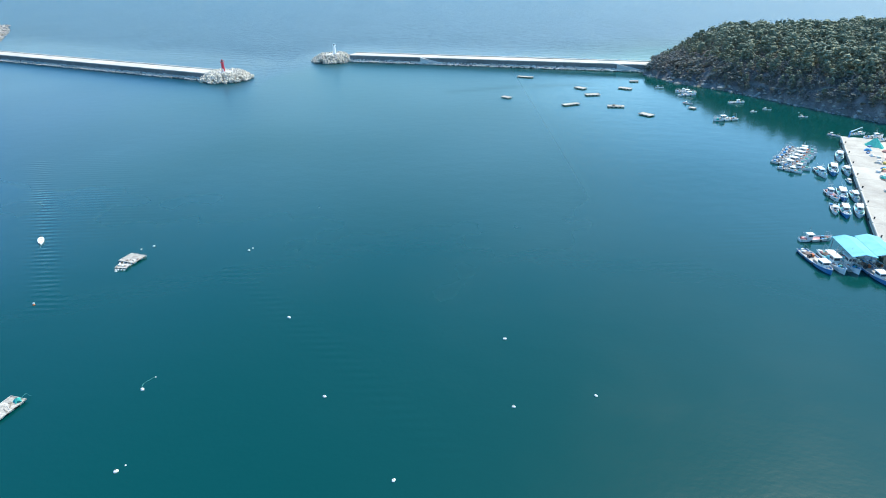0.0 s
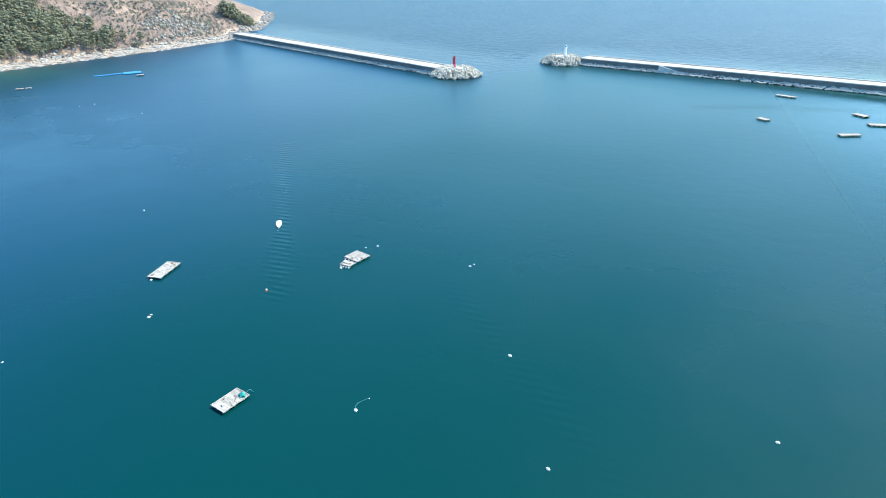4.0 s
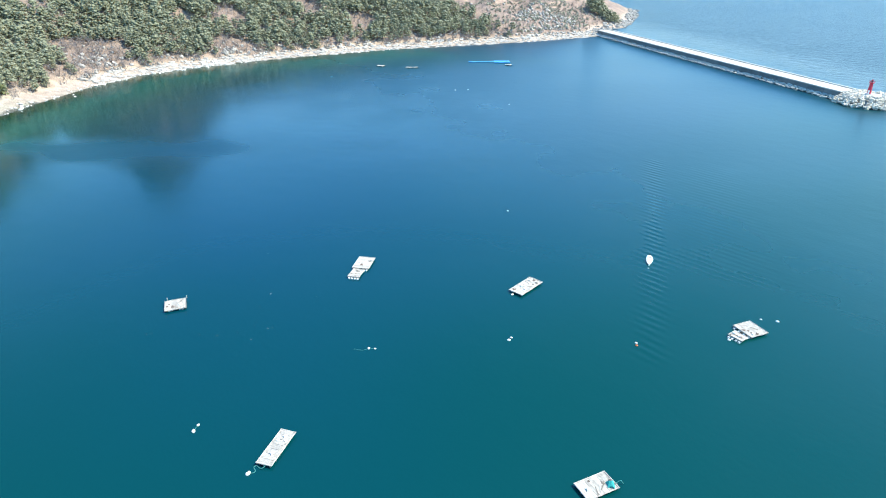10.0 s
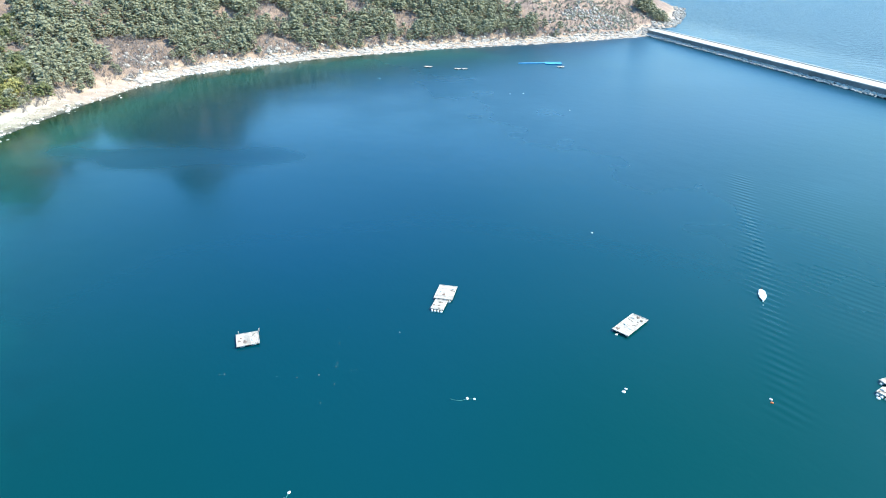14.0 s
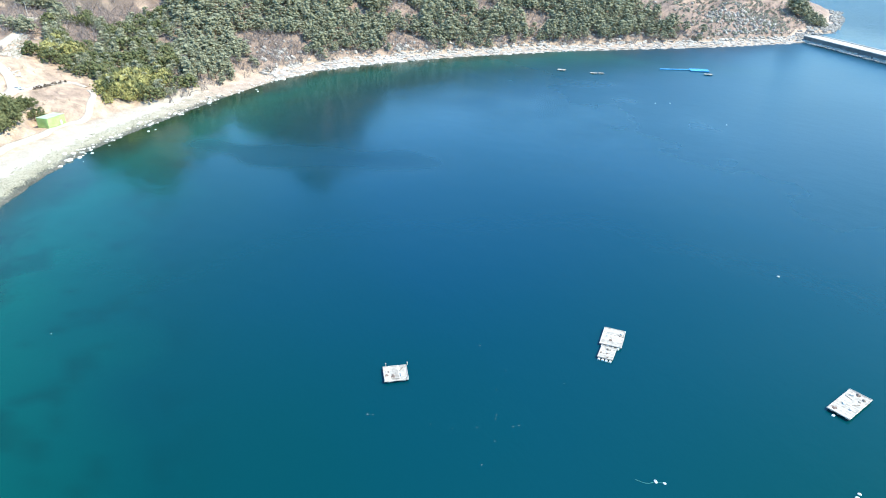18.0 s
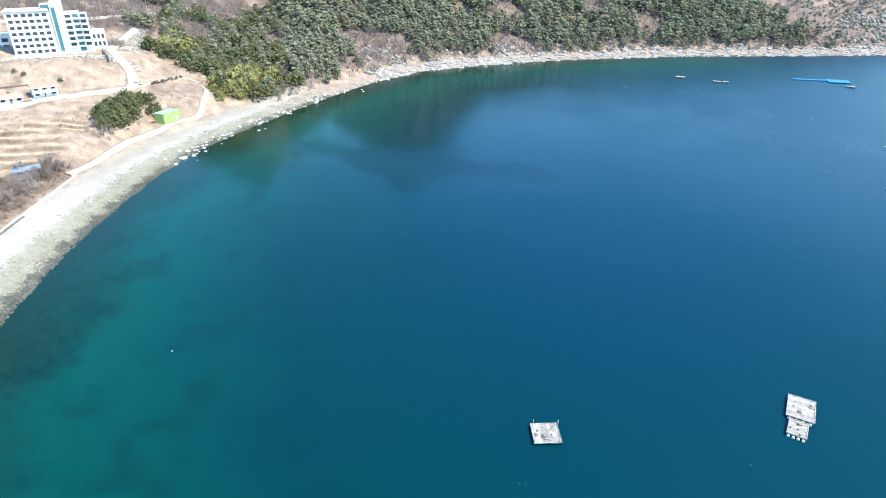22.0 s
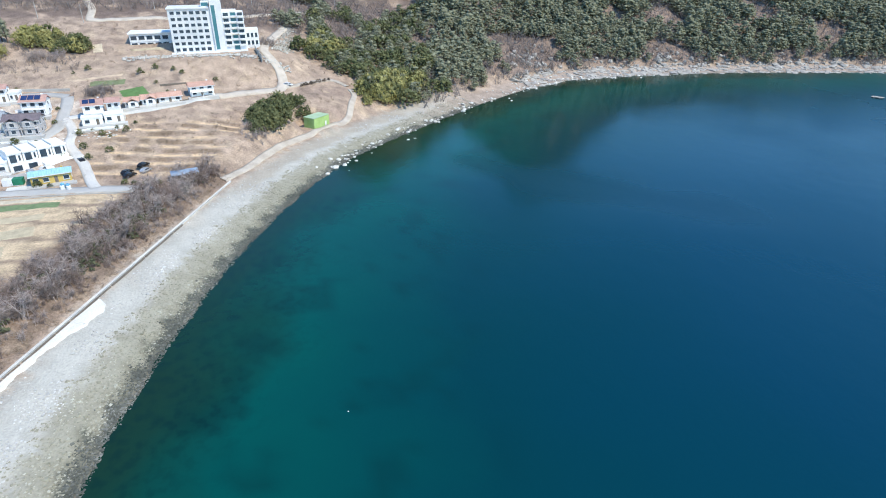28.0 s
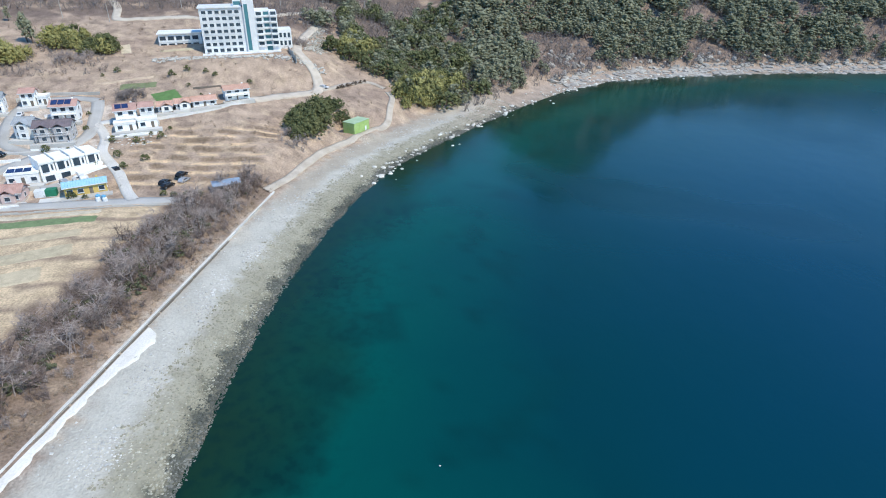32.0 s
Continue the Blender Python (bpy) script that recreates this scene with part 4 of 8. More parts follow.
# leafless trees and brush in the gaps of that wood
gaps = (hw > 0.4) & (ds > 13) & ~grow & (rng.rand(xs.size) < np.where(ys > 400, 1.0, 0.85))
mass = [placed(FAR_TWIGS[rng.randint(8)], xs[i], ys[i], hz[i] - 0.1, rng.uniform(4.0, 8.0) * (0.6 if ys[i] > 470 else 1), rng.uniform(0.9, 1.3), rng) for i in np.where(gaps)[0]]
fx, fy = scatter(rng, -560, -425, 30, 480, 4.4)
fd = shore_distance(fx, fy)
fz, fw = height(fx, fy, fd), hill_share(fx, fy)
fringe = (fw > 0.35) & (fd > 13) & (fd < 60) & (rng.rand(fx.size) < np.where(np.maximum(np.exp(-((fx + 530) / 28) ** 2 - ((fy - 132) / 24) ** 2), np.exp(-((fx + 528) / 24) ** 2 - ((fy - 236) / 20) ** 2)) > 0.3, 1.0, 0.7 * smooth(60, 20, fd)))
mass += [placed(FAR_TWIGS[rng.randint(8)], fx[i], fy[i], fz[i] - 0.1, rng.uniform(2.5, 6.0), rng.uniform(1.0, 1.5), rng) for i in np.where(fringe)[0]]
stuff("bare_trees", mass, twig_mat, "leafless grey-brown trees and brush between the pines", "trees")
scrub = (hw > 0.5) & (ys > 465) & (ds > 14) & ~grow & (rng.rand(xs.size) < np.where(ripple(xs, ys, 50, 46) > -0.2, 0.85, 0.2))
mass = [placed(FAR_BUSHES[rng.randint(7)], xs[i], ys[i], hz[i] - 0.2, rng.uniform(1.2, 2.6), 1.2, rng) for i in np.where(scrub)[0]]
fx, fy = scatter(rng, -540, -445, 490, 628, 4.4)
fd = shore_distance(fx, fy)
fz = height(fx, fy, fd)
dense = (fd > 18) & (rng.rand(fx.size) < np.where(ripple(fx, fy, 45, 47) + 0.4 > 0, 0.7, 0.15))
mass += [placed(FAR_BUSHES[rng.randint(7)], fx[i], fy[i], fz[i] - 0.2, rng.uniform(1.6, 3.4), 1.1, rng) for i in np.where(dense)[0]]
stuff("cliff_scrub", mass, foliage("grey_scrub", (0.17, 0.175, 0.13), (0.26, 0.262, 0.20), (0.37, 0.365, 0.29)), "grey-green scrub on the bare headland slope", "scrub")

# the wooded cape across the harbour
rng = np.random.RandomState(9)
xs, ys = scatter(rng, 140, 400, 285, 505, 4.6)
ds = shore_distance(xs, ys)
hz = height(xs, ys, ds)
grow = (ds > 3 + 2 * ripple(xs, ys, 30, 45)) & (xs > 158) & (ys > 296)
mass = [placed(FAR_PINES[rng.randint(9)], xs[i], ys[i], hz[i] - 0.4, rng.uniform(7, 13) * (0.6 + 0.4 * smooth(4, 24, ds[i])) * (0.45 + 0.55 * smooth(155, 205, xs[i])), rng.uniform(1.0, 1.45), rng) for i in np.where(grow & (rng.rand(xs.size) < np.where(ds < 40, 0.72, 0.6)))[0]]
stuff("cape_wood", mass, cape_leaf, "dense dark wood on the rocky cape", "wood")
mass = [placed(THIN_TWIGS[rng.randint(6)], xs[i], ys[i], hz[i] - 0.1, rng.uniform(4.5, 9) * (0.4 + 0.6 * smooth(150, 200, xs[i])), 1.2, rng) for i in np.where((ds > 1.5) & (rng.rand(xs.size) < np.where(ds < 45, 1.0, 0.5)))[0]]
mass += [placed(FAR_TWIGS[rng.randint(8)], xs[i], ys[i], hz[i] - 0.1, rng.uniform(2.5, 5), 1.4, rng) for i in np.where((ds > 1.5) & (ds < 16))[0]]
fx, fy = scatter(rng, 142, 330, 290, 470, 3.0)
fd = shore_distance(fx, fy)
fz = height(fx, fy, fd)
stuff("cape_scrub", [placed(FAR_BUSHES[rng.randint(7)], fx[i], fy[i], fz[i] - 0.1, rng.uniform(2.0, 5.0), rng.uniform(0.9, 1.4), rng) for i in np.where((fd > 1.5) & (fd < 24) & (rng.rand(fx.size) < 0.9))[0]], foliage("cape_shrubs", (0.10, 0.102, 0.09), (0.15, 0.15, 0.13), (0.22, 0.21, 0.185), 0.9), "dull dark scrub over the cape's steep foot", "scrub")
stuff("cape_brush", mass, foliage("cape_twigs", (0.125, 0.122, 0.12), (0.185, 0.18, 0.178), (0.26, 0.252, 0.248), 0.9), "leafless brush on the cape's lower slope", "brush")

# stones: strand, ledges and the cape's foot
def along_shore(i0, i1):
    pts = np.array(SHORE[i0:i1 + 1], float)
    seg = np.linalg.norm(np.diff(pts, axis=0), axis=1)
    return pts, np.r_[0, np.cumsum(seg)]


def shore_spot(pts, cum, s, off):
    """A spot s metres along the water's edge and off metres inland of it."""
    k = min(max(np.searchsorted(cum, s) - 1, 0), len(pts) - 2)
    u = (s - cum[k]) / (cum[k + 1] - cum[k])
    p, d = pts[k] + (pts[k + 1] - pts[k]) * u, pts[k + 1] - pts[k]
    d = d / np.linalg.norm(d)
    return p + np.array((d[1], -d[0])) * off


rng = np.random.RandomState(10)
STONES = [stone_shape(rng) for _ in range(8)]
strand_pts, strand_cum = along_shore(17, 28)
spots = []
for k in range(38000):
    s = rng.uniform(strand_cum[-1] * 0.12, strand_cum[-1])
    off = rng.choice([abs(rng.normal(0, 2.6)) - 0.8, rng.uniform(2, 12), rng.normal(13.8, 1.6), rng.uniform(14, 22)], p=[0.45, 0.26, 0.23, 0.06])
    spots.append((*shore_spot(strand_pts, strand_cum, s, off), min(rng.gamma(1.6, 0.09) + 0.2, 1.3)))
sp = np.array(spots)
sz = height(sp[:, 0], sp[:, 1])
low = np.minimum(np.maximum(sz, -0.35), 9)
def stone_pile(pick, mat, name, label):
    pieces = []
    for i in np.where(pick)[0]:
        pieces.append(placed(PEBBLES[rng.randint(12)], sp[i, 0], sp[i, 1], low[i] + 0.1 * sp[i, 2], sp[i, 2], 1.25, rng))
    stuff(name, pieces, mat, label, "stones")
cobble_mat = foliage("cobbles", (0.25, 0.235, 0.185), (0.39, 0.365, 0.31), (0.58, 0.55, 0.48), 0.9)
wet_cobble = foliage("wet_cobbles", (0.05, 0.055, 0.045), (0.12, 0.12, 0.10), (0.30, 0.29, 0.25), 0.6)
pale_stone = material("pale_stone", (0.56, 0.53, 0.48), 0.9, other=(0.42, 0.40, 0.36), size=3, fine=0.3, vary=0.2)
shade_line = shore_distance(sp[:, 0], sp[:, 1]) + 1.5 * ripple(sp[:, 0], sp[:, 1], 9, 58) + 0.8 * rng.normal(size=len(sz))
dry = shade_line > 3.0
stone_pile(dry & (shade_line < 11.5), foliage("olive_cobbles", (0.20, 0.19, 0.135), (0.33, 0.31, 0.235), (0.58, 0.55, 0.46), 0.9), "lower_cobbles", "olive-grey cobbles on the lower strand")
stone_pile(dry & (shade_line >= 11.5) & (ripple(sp[:, 0], sp[:, 1], 17, 59) + 0.45 * rng.normal(size=len(sz)) > 0.15), foliage("pale_cobbles", (0.34, 0.33, 0.305), (0.48, 0.465, 0.43), (0.70, 0.68, 0.65), 0.9), "strand_cobbles", "pale grey cobbles strewn over the strand")
stone_pile(~dry, wet_cobble, "wet_stones", "dark wet weedy stones at the water's edge")

boulder_mes = [raw_mesh("boulder", v, f, rock_mat) for v, f in STONES]
white_rock = material("white_rock", (0.66, 0.63, 0.57), 0.9, other=(0.48, 0.45, 0.40), size=1.5, fine=0.3, bump=0.6, depth=0.1, vary=0.2)
for me in boulder_mes:
    me.materials[0] = white_rock
b_pts, b_cum = along_shore(10, 22)
for k in range(270):
    s = rng.uniform(b_cum[-1] * 0.45, b_cum[-1] * 0.98)
    x, y = shore_spot(b_pts, b_cum, s, rng.normal(1.5, 3.5))
    size = min(0.6 + rng.gamma(1.6, 0.42), 3.2)
    z = max(ground_z(x, y), -0.3)
    o = new("boulder", boulder_mes[k % 8])
    o.matrix_world = pose(x, y, z + 0.1 * size, rng.uniform(-12, 12), 0, rng.uniform(0, 360)) @ Matrix.Diagonal((size, size, size * 0.85, 1))
    tagged(o, "pale weathered boulder at the water's edge", "boulder", "boulders along the shore")
# rock shelves under the wood
pieces = []
l_pts, l_cum = along_shore(9, 17)
for k in range(1500):
    s = rng.uniform(0, l_cum[-1])
    off = rng.uniform(-1.5, 16)
    x, y = shore_spot(l_pts, l_cum, s, off)
    size = min(0.8 + rng.gamma(2.0, 0.8), 6)
    v, f = STONES[rng.randint(8)]
    v = v * (1.5, 1.0, 0.45 if off < 8 else 0.8)
    pieces.append(placed((v, f), x, y, max(ground_z(x, y), -0.2), size, 1.0, rng))
for k in range(260):
    s = rng.uniform(0, l_cum[-1])
    x, y = shore_spot(l_pts, l_cum, s, rng.uniform(14, 26))
    pieces.append(placed(STONES[rng.randint(8)], x, y, ground_z(x, y) + 0.3, rng.uniform(1.5, 4.5), 0.8, rng))
for cx, cy, n, wide in ((-478, 534, 150, 18), (-466, 552, 70, 12), (-510, 452, 90, 13), (-530, 134, 60, 12), (-528, 236, 40, 10)):
    for k in range(n):
        x, y = cx + rng.normal() * wide * 0.7, cy + rng.normal() * wide
        if shore_distance(np.array([x]), np.array([y]))[0] > 12:
            v, f = STONES[rng.randint(8)]
            pieces.append(placed((v * (0.8, 0.7, 1.25), f), x, y, ground_z(x, y) + 0.6, rng.uniform(1.6, 4.6), 1.0, rng))
stuff("rock_shelves", pieces, material("shelf_rock", (0.41, 0.375, 0.33), 0.9, other=(0.25, 0.228, 0.205), size=4, fine=0.4, bump=0.6, depth=0.15), "pale layered rock shelves along the wooded shore", "rocks")
pieces = []
for i0, i1, n in ((4, 9, 420), (35, 42, 330)):
    c_pts, c_cum = along_shore(i0, i1)
    for k in range(n):
        x, y = shore_spot(c_pts, c_cum, rng.uniform(0, c_cum[-1]), rng.uniform(-2, 12 if i0 == 4 else 3.2))
        size = min(0.7 + rng.gamma(1.6, 0.6), 6) * (1.5 if i0 == 4 else 1.0)
        pieces.append(placed(STONES[rng.randint(8)], x, y, max(ground_z(x, y), -0.3) + 0.1 * size, size, 1.0, rng))
for k in range(150):
    x, y = -468 + rng.normal() * 9, 655 + rng.normal() * 14
    if shore_distance(np.array([x]), np.array([y]))[0] > 0.5:
        size = rng.uniform(1.8, 5.5)
        pieces.append(placed(STONES[rng.randint(8)], x, y, ground_z(x, y) + 0.2, size, 0.9, rng))
stuff("cape_rocks", pieces, material("cape_rock", (0.30, 0.285, 0.26), 0.9, other=(0.17, 0.165, 0.155), size=4, fine=0.4, bump=0.6, depth=0.15), "broken rocks at the foot of the headlands", "rocks")

# the belt of brush behind the sea wall, and brush in the fields
rng = np.random.RandomState(12)
belt_twig = foliage("grey_twigs", (0.21, 0.175, 0.155), (0.35, 0.29, 0.262), (0.50, 0.425, 0.39), 0.9)


def belt_spot(u, off):
    p = np.array((-232, -70.8)) * (1 - u) + np.array((-366, -27)) * u
    return p + np.array((-0.31, -0.95)) * off


mass, dark_mass, green, low_brush = [], [], [], []
for k in range(1900):
    u, off = rng.uniform(-0.05, 1), rng.uniform(3.0, 26)
    x, y = belt_spot(u, off)
    if off > 21 + 4 * math.sin(u * 11) + 3 * ripple(x, y, 9, 61) - 9 * smooth(0.55, 1, u) or ripple(x, y, 8, 62) + 0.5 * rng.normal() < -0.75:
        continue
    size = rng.choice([rng.uniform(1.0, 2.4), rng.uniform(2.2, 4.2), rng.uniform(3.8, 5.6)], p=[0.40, 0.38, 0.22]) * (1.0 if off > 6 else 0.6)
    (mass if ripple(x, y, 16, 57) + rng.normal() * 0.5 > 0 else dark_mass).append(placed(TWIGS[rng.randint(6)], x, y, ground_z(x, y) - 0.1, size, rng.uniform(0.9, 1.5), rng))
    if off > 7 and ripple(x, y, 22, 55) > -0.35 and rng.rand() < 0.55:
        green.append(placed(FAR_BUSHES[rng.randint(7)], x, y, ground_z(x, y) - 0.2, rng.uniform(0.9, 3.2), 1.1, rng))
for k in range(1300):
    x, y = belt_spot(rng.uniform(0, 1), rng.choice([rng.uniform(0.8, 6), rng.uniform(5, 22)], p=[0.6, 0.4]))
    low_brush.append(placed(FAR_TWIGS[rng.randint(8)], x, y, ground_z(x, y) - 0.1, rng.uniform(0.4, 1.1), 1.8, rng))
stuff("brush_belt", mass, belt_twig, "belt of leafless grey brush behind the sea wall", "brush")
stuff("dark_brush", dark_mass, foliage("brown_twigs", (0.125, 0.095, 0.08), (0.225, 0.17, 0.148), (0.33, 0.265, 0.235), 0.9), "darker brown leafless shrubs behind the sea wall", "brush")
stuff("low_brush", low_brush, rust_leaf, "low reddish-brown dry brush behind the sea wall", "brush")
stuff("brush_evergreens", green, foliage("dull_leaves", (0.06, 0.066, 0.04), (0.10, 0.105, 0.06), (0.155, 0.15, 0.095)), "low dull green bushes among the leafless brush", "bushes")
xs, ys = scatter(rng, -560, -340, -200, 30, 4.0)
ds = shore_distance(xs, ys)
hz = height(xs, ys, ds)
patchy = ripple(xs, ys, 35, 51) + 0.6 * ripple(xs, ys, 12, 52)
open_ground = (ds > 32) & (hill_share(xs, ys) < 0.4) & (patchy > -0.15) & (rng.rand(xs.size) < 0.6) & ((xs < -440) | (ys > -62)) & (xs < -372)
mass = [placed(FAR_TWIGS[rng.randint(8)], xs[i], ys[i], hz[i] - 0.1, rng.uniform(0.6, 2.0), 1.6, rng) for i in np.where(open_ground)[0]]
stuff("field_brush", mass, rust_leaf, "dry brown brush on the fallow slopes", "brush")

xs, ys = scatter(rng, -410, -362, -80, -20, 1.5)
step = ((-xs + 0.16 * (ys + 60) + 1.6 * ripple(xs, ys, 40, 21)) / 6.2) % 1.0
riser = (step > 0.62) & (step < 1.0) & (ys + (xs + 400) * 0.3 + 22 < -4) & (ys > -78) & (xs < -364) & (ripple(xs, ys, 16, 53) > -0.9) & (rng.rand(xs.size) < 0.75)
hz = height(xs, ys)
mass = [placed(FAR_TWIGS[rng.randint(8)], xs[i], ys[i], hz[i] - 0.1, rng.uniform(0.45, 1.1), 1.6, rng) for i in np.where(riser)[0]]
stuff("terrace_brush", mass, foliage("riser_brush", (0.13, 0.11, 0.08), (0.21, 0.18, 0.135), (0.30, 0.26, 0.20), 0.95), "lines of dry brush along the edges of the fallow terraces", "brush")


def tree(name, x, y, size, shape, mat, label, group="", wide=1.0):
    t = thing(name, pose(x, y, ground_z(x, y), 0, 0, (x * 37 + y * 91) % 360), label, "tree" if "tree" in name else "bush", group)
    s = Matrix.Diagonal((size * wide, size * wide, size, 1))
    share("trunk", pine_trunk, t, Matrix.Diagonal((size * 0.9, size * 0.9, size * 0.8, 1)))
    share("crown", shape, t, s)
    return t


bush_crowns = [raw_mesh("crown", v, f, bush_leaf) for v, f in BUSHES]
bamboo_crowns = [raw_mesh("crown", v, f, bamboo_leaf) for v, f in BUSHES]
twig_crowns = [raw_mesh("crown", v, f, twig_mat) for v, f in TWIGS]
belt_crowns = [raw_mesh("crown", v, f, belt_twig) for v, f in TWIGS]
rng = np.random.RandomState(13)
# leafless trees standing over the brush belt
for k in range(38):
    x, y = belt_spot((k + rng.uniform(0, 0.8)) / 38, rng.uniform(7, 19))
    size = rng.uniform(4.5, 8.5)
    t = thing("bare_tree", pose(x, y, ground_z(x, y), 0, 0, rng.uniform(0, 360)), "leafless grey tree in the brush behind the sea wall", "tree", "bare trees behind the sea wall")
    share("trunk", pine_trunk, t, Matrix.Diagonal((size * 1.2, size * 1.2, size * 0.75, 1)))
    share("crown", belt_crowns[k % 6], t, Matrix.Diagonal((size * 1.1, size * 1.1, size, 1)))
# evergreen clump beside the green hut
for k in range(46):
    u, v = rng.uniform(0, 1), rng.uniform(0, 1)
    x, y = -394 - 15 * u - 17 * v, -21 + 12 * u - 1 * v
    if math.hypot(x + 418.8, y - 2.3) < 9:
        continue
    tree("evergreen_bush", x, y, rng.uniform(4.2, 8.4), bush_crowns[k % 5], bush_leaf, "dense dark evergreen bush beside the green hut", "evergreens by the hut", rng.uniform(0.8, 1.1))
for k in range(16):
    x, y = -424 - 9 * rng.rand(), -9 + 9 * rng.rand()
    tree("evergreen_bush", x, y, rng.uniform(2.6, 5.0), bush_crowns[k % 5], bush_leaf, "dark evergreen bush behind the green hut", "evergreens by the hut", rng.uniform(0.8, 1.1))
for k in range(16):
    x, y = -388 - 12 * rng.rand(), -27 + 9 * rng.rand()
    t = thing("bare_bush", pose(x, y, ground_z(x, y), 0, 0, rng.uniform(0, 360)), "leafless grey bush beside the evergreen clump", "bush", "bare bushes by the hut")
    size = rng.uniform(2.0, 4.2)
    share("crown", belt_crowns[k % 6], t, Matrix.Diagonal((size * 1.3, size * 1.3, size, 1)))
# yellow-green bamboo at the corner of the wood
for k in range(74):
    u, v = rng.uniform(0, 1), rng.uniform(0, 1)
    x, y = -443 - 22 * u - 15 * v, 26 + 32 * u - 2 * v
    tree("bamboo_bush", x, y, rng.uniform(3.0, 8.6) * (0.85 + 0.35 * min(1, 3 * u)), (bamboo_crowns if rng.rand() < 0.78 else bush_crowns)[k % 5], bamboo_leaf, "yellow-green bamboo thicket at the edge of the wood", "bamboo by the shore", rng.uniform(0.6, 1.05))
# the grove between the bamboo, the dirt road and the wood
xs, ys = scatter(rng, -585, -452, -12, 80, 4.4)
ds = shore_distance(xs, ys)
off = ((xs + 500) * -33 + (ys + 4) * 45) / 55.8
pick = np.where(xs > -505, off > 1 + 2 * ripple(xs, ys, 14, 63), ys > 2 + (-505 - xs) * 0.08) & (hill_share(xs, ys) < 0.62) & (ds > 18) & (rng.rand(xs.size) < 0.92)
clearing = (np.hypot((xs + 545) / 26, (ys - 22) / 9) < 1) | (np.hypot((xs + 585) / 22, (ys - 42) / 10) < 1) | (ripple(xs, ys, 24, 62) > 1.05)
pick &= ~clearing
for k, i in enumerate(np.where(pick)[0]):
    kind = rng.randint(5)
    bam = -535 < xs[i] < -500 and 3 < off[i] < 24 and rng.rand() < 0.5
    shape = bamboo_crowns[kind] if bam else bush_crowns[kind] if kind > 2 else pine_crowns[kind]
    tree("evergreen_tree", xs[i], ys[i], rng.uniform(3.8, 8.8), shape, pine_leaf, "evergreen tree in the grove above the shore", "grove above the shore", rng.uniform(0.95, 1.25))
for k, i in enumerate(np.where(clearing & (ys > 4) & (rng.rand(xs.size) < 0.5))[0]):
    t = thing("bare_bush", pose(xs[i], ys[i], ground_z(xs[i], ys[i]), 0, 0, rng.uniform(0, 360)), "leafless brown bush in a clearing of the grove", "bush", "bare bushes in the grove")
    size = rng.uniform(1.2, 3.4)
    share("crown", twig_crowns[k % 6], t, Matrix.Diagonal((size * 1.3, size * 1.3, size, 1)))
# bamboo groves above the village
for k in range(112):
    u, v = rng.uniform(0, 1), rng.uniform(0, 1)
    if k < 34:
        x, y = -472 - 12 * v, -152 + 16 * u
    elif k < 84:
        x, y = -488 - 13 * v, -133 + 17 * u
    else:
        x, y = -480 - 9 * v, -114 + 14 * u
    tree("bamboo_bush", x, y, rng.uniform(4.0, 8.0) * (1 if u < 0.8 else 0.75), (bamboo_crowns if rng.rand() < (0.9 if k < 84 else 0.3) else bush_crowns)[k % 5], bamboo_leaf, "yellow-green bamboo thicket above the village", "bamboo above the village", rng.uniform(0.8, 1.1))
for k in range(26):
    x, y = -470 - 8 * rng.rand(), -124 + 18 * rng.rand()
    t = thing("bare_bush", pose(x, y, ground_z(x, y), 0, 0, rng.uniform(0, 360)), "pale grey leafless bush below the bamboo", "bush", "bare bushes above the village")
    size = rng.uniform(2.5, 4.5)
    share("crown", belt_crowns[k % 6], t, Matrix.Diagonal((size * 1.2, size * 1.2, size, 1)))
for x, y, s in ((-499, -142, 13), (-497, -139, 10), (-466, -157, 11), (-535, -168, 8), (-530, -160, 7), (-534, -180, 9), (-520, -150, 7)):
    tree("pine_tree", x, y, s, pine_crowns[int(s) % 7], pine_leaf, "tall dark conifer standing above the village", "conifers above the village", 0.75)
# the far slope behind the hotel
xs, ys = scatter(rng, -680, -528, -240, 60, 4.2)
ds = shore_distance(xs, ys)
hz = height(xs, ys, ds)
f = (hill_share(xs, ys) < 0.55) & (xs < -534 + 0.08 * ys)
pick = f & (ripple(xs, ys, 70, 61) > 0.35) & (ys < 20)
stuff("far_pines", [placed(FAR_PINES[rng.randint(9)], xs[i], ys[i], hz[i] - 0.3, rng.uniform(6, 10), 1.25, rng) for i in np.where(pick)[0]], pine_leaf, "scattered pines on the slope behind the hotel", "wood")
stuff("far_bare_trees", [placed(THIN_TWIGS[rng.randint(6)], xs[i], ys[i], hz[i] - 0.1, rng.uniform(4, 7.5), 1.3, rng) for i in np.where(f & ~pick)[0]], twig_mat, "leafless brown wood on the slope behind the hotel", "wood")


# ---- village ----
plaster = material("white_plaster", (0.86, 0.85, 0.82), 0.8, other=(0.79, 0.78, 0.75), size=3, fine=0.3, bump=0.1)
pink_plaster = material("pink_plaster", (0.66, 0.50, 0.46), 0.8, other=(0.58, 0.44, 0.40), size=3)
yellow_plaster = material("yellow_plaster", (0.66, 0.47, 0.14), 0.8, other=(0.58, 0.40, 0.12), size=2)
red_tile = material("red_roof_tile", (0.47, 0.30, 0.255), 0.8, other=(0.38, 0.235, 0.20), size=1.5, fine=0.2)
orange_tile = material("orange_roof_tile", (0.57, 0.36, 0.28), 0.8, other=(0.48, 0.29, 0.22), size=1.5, fine=0.2)
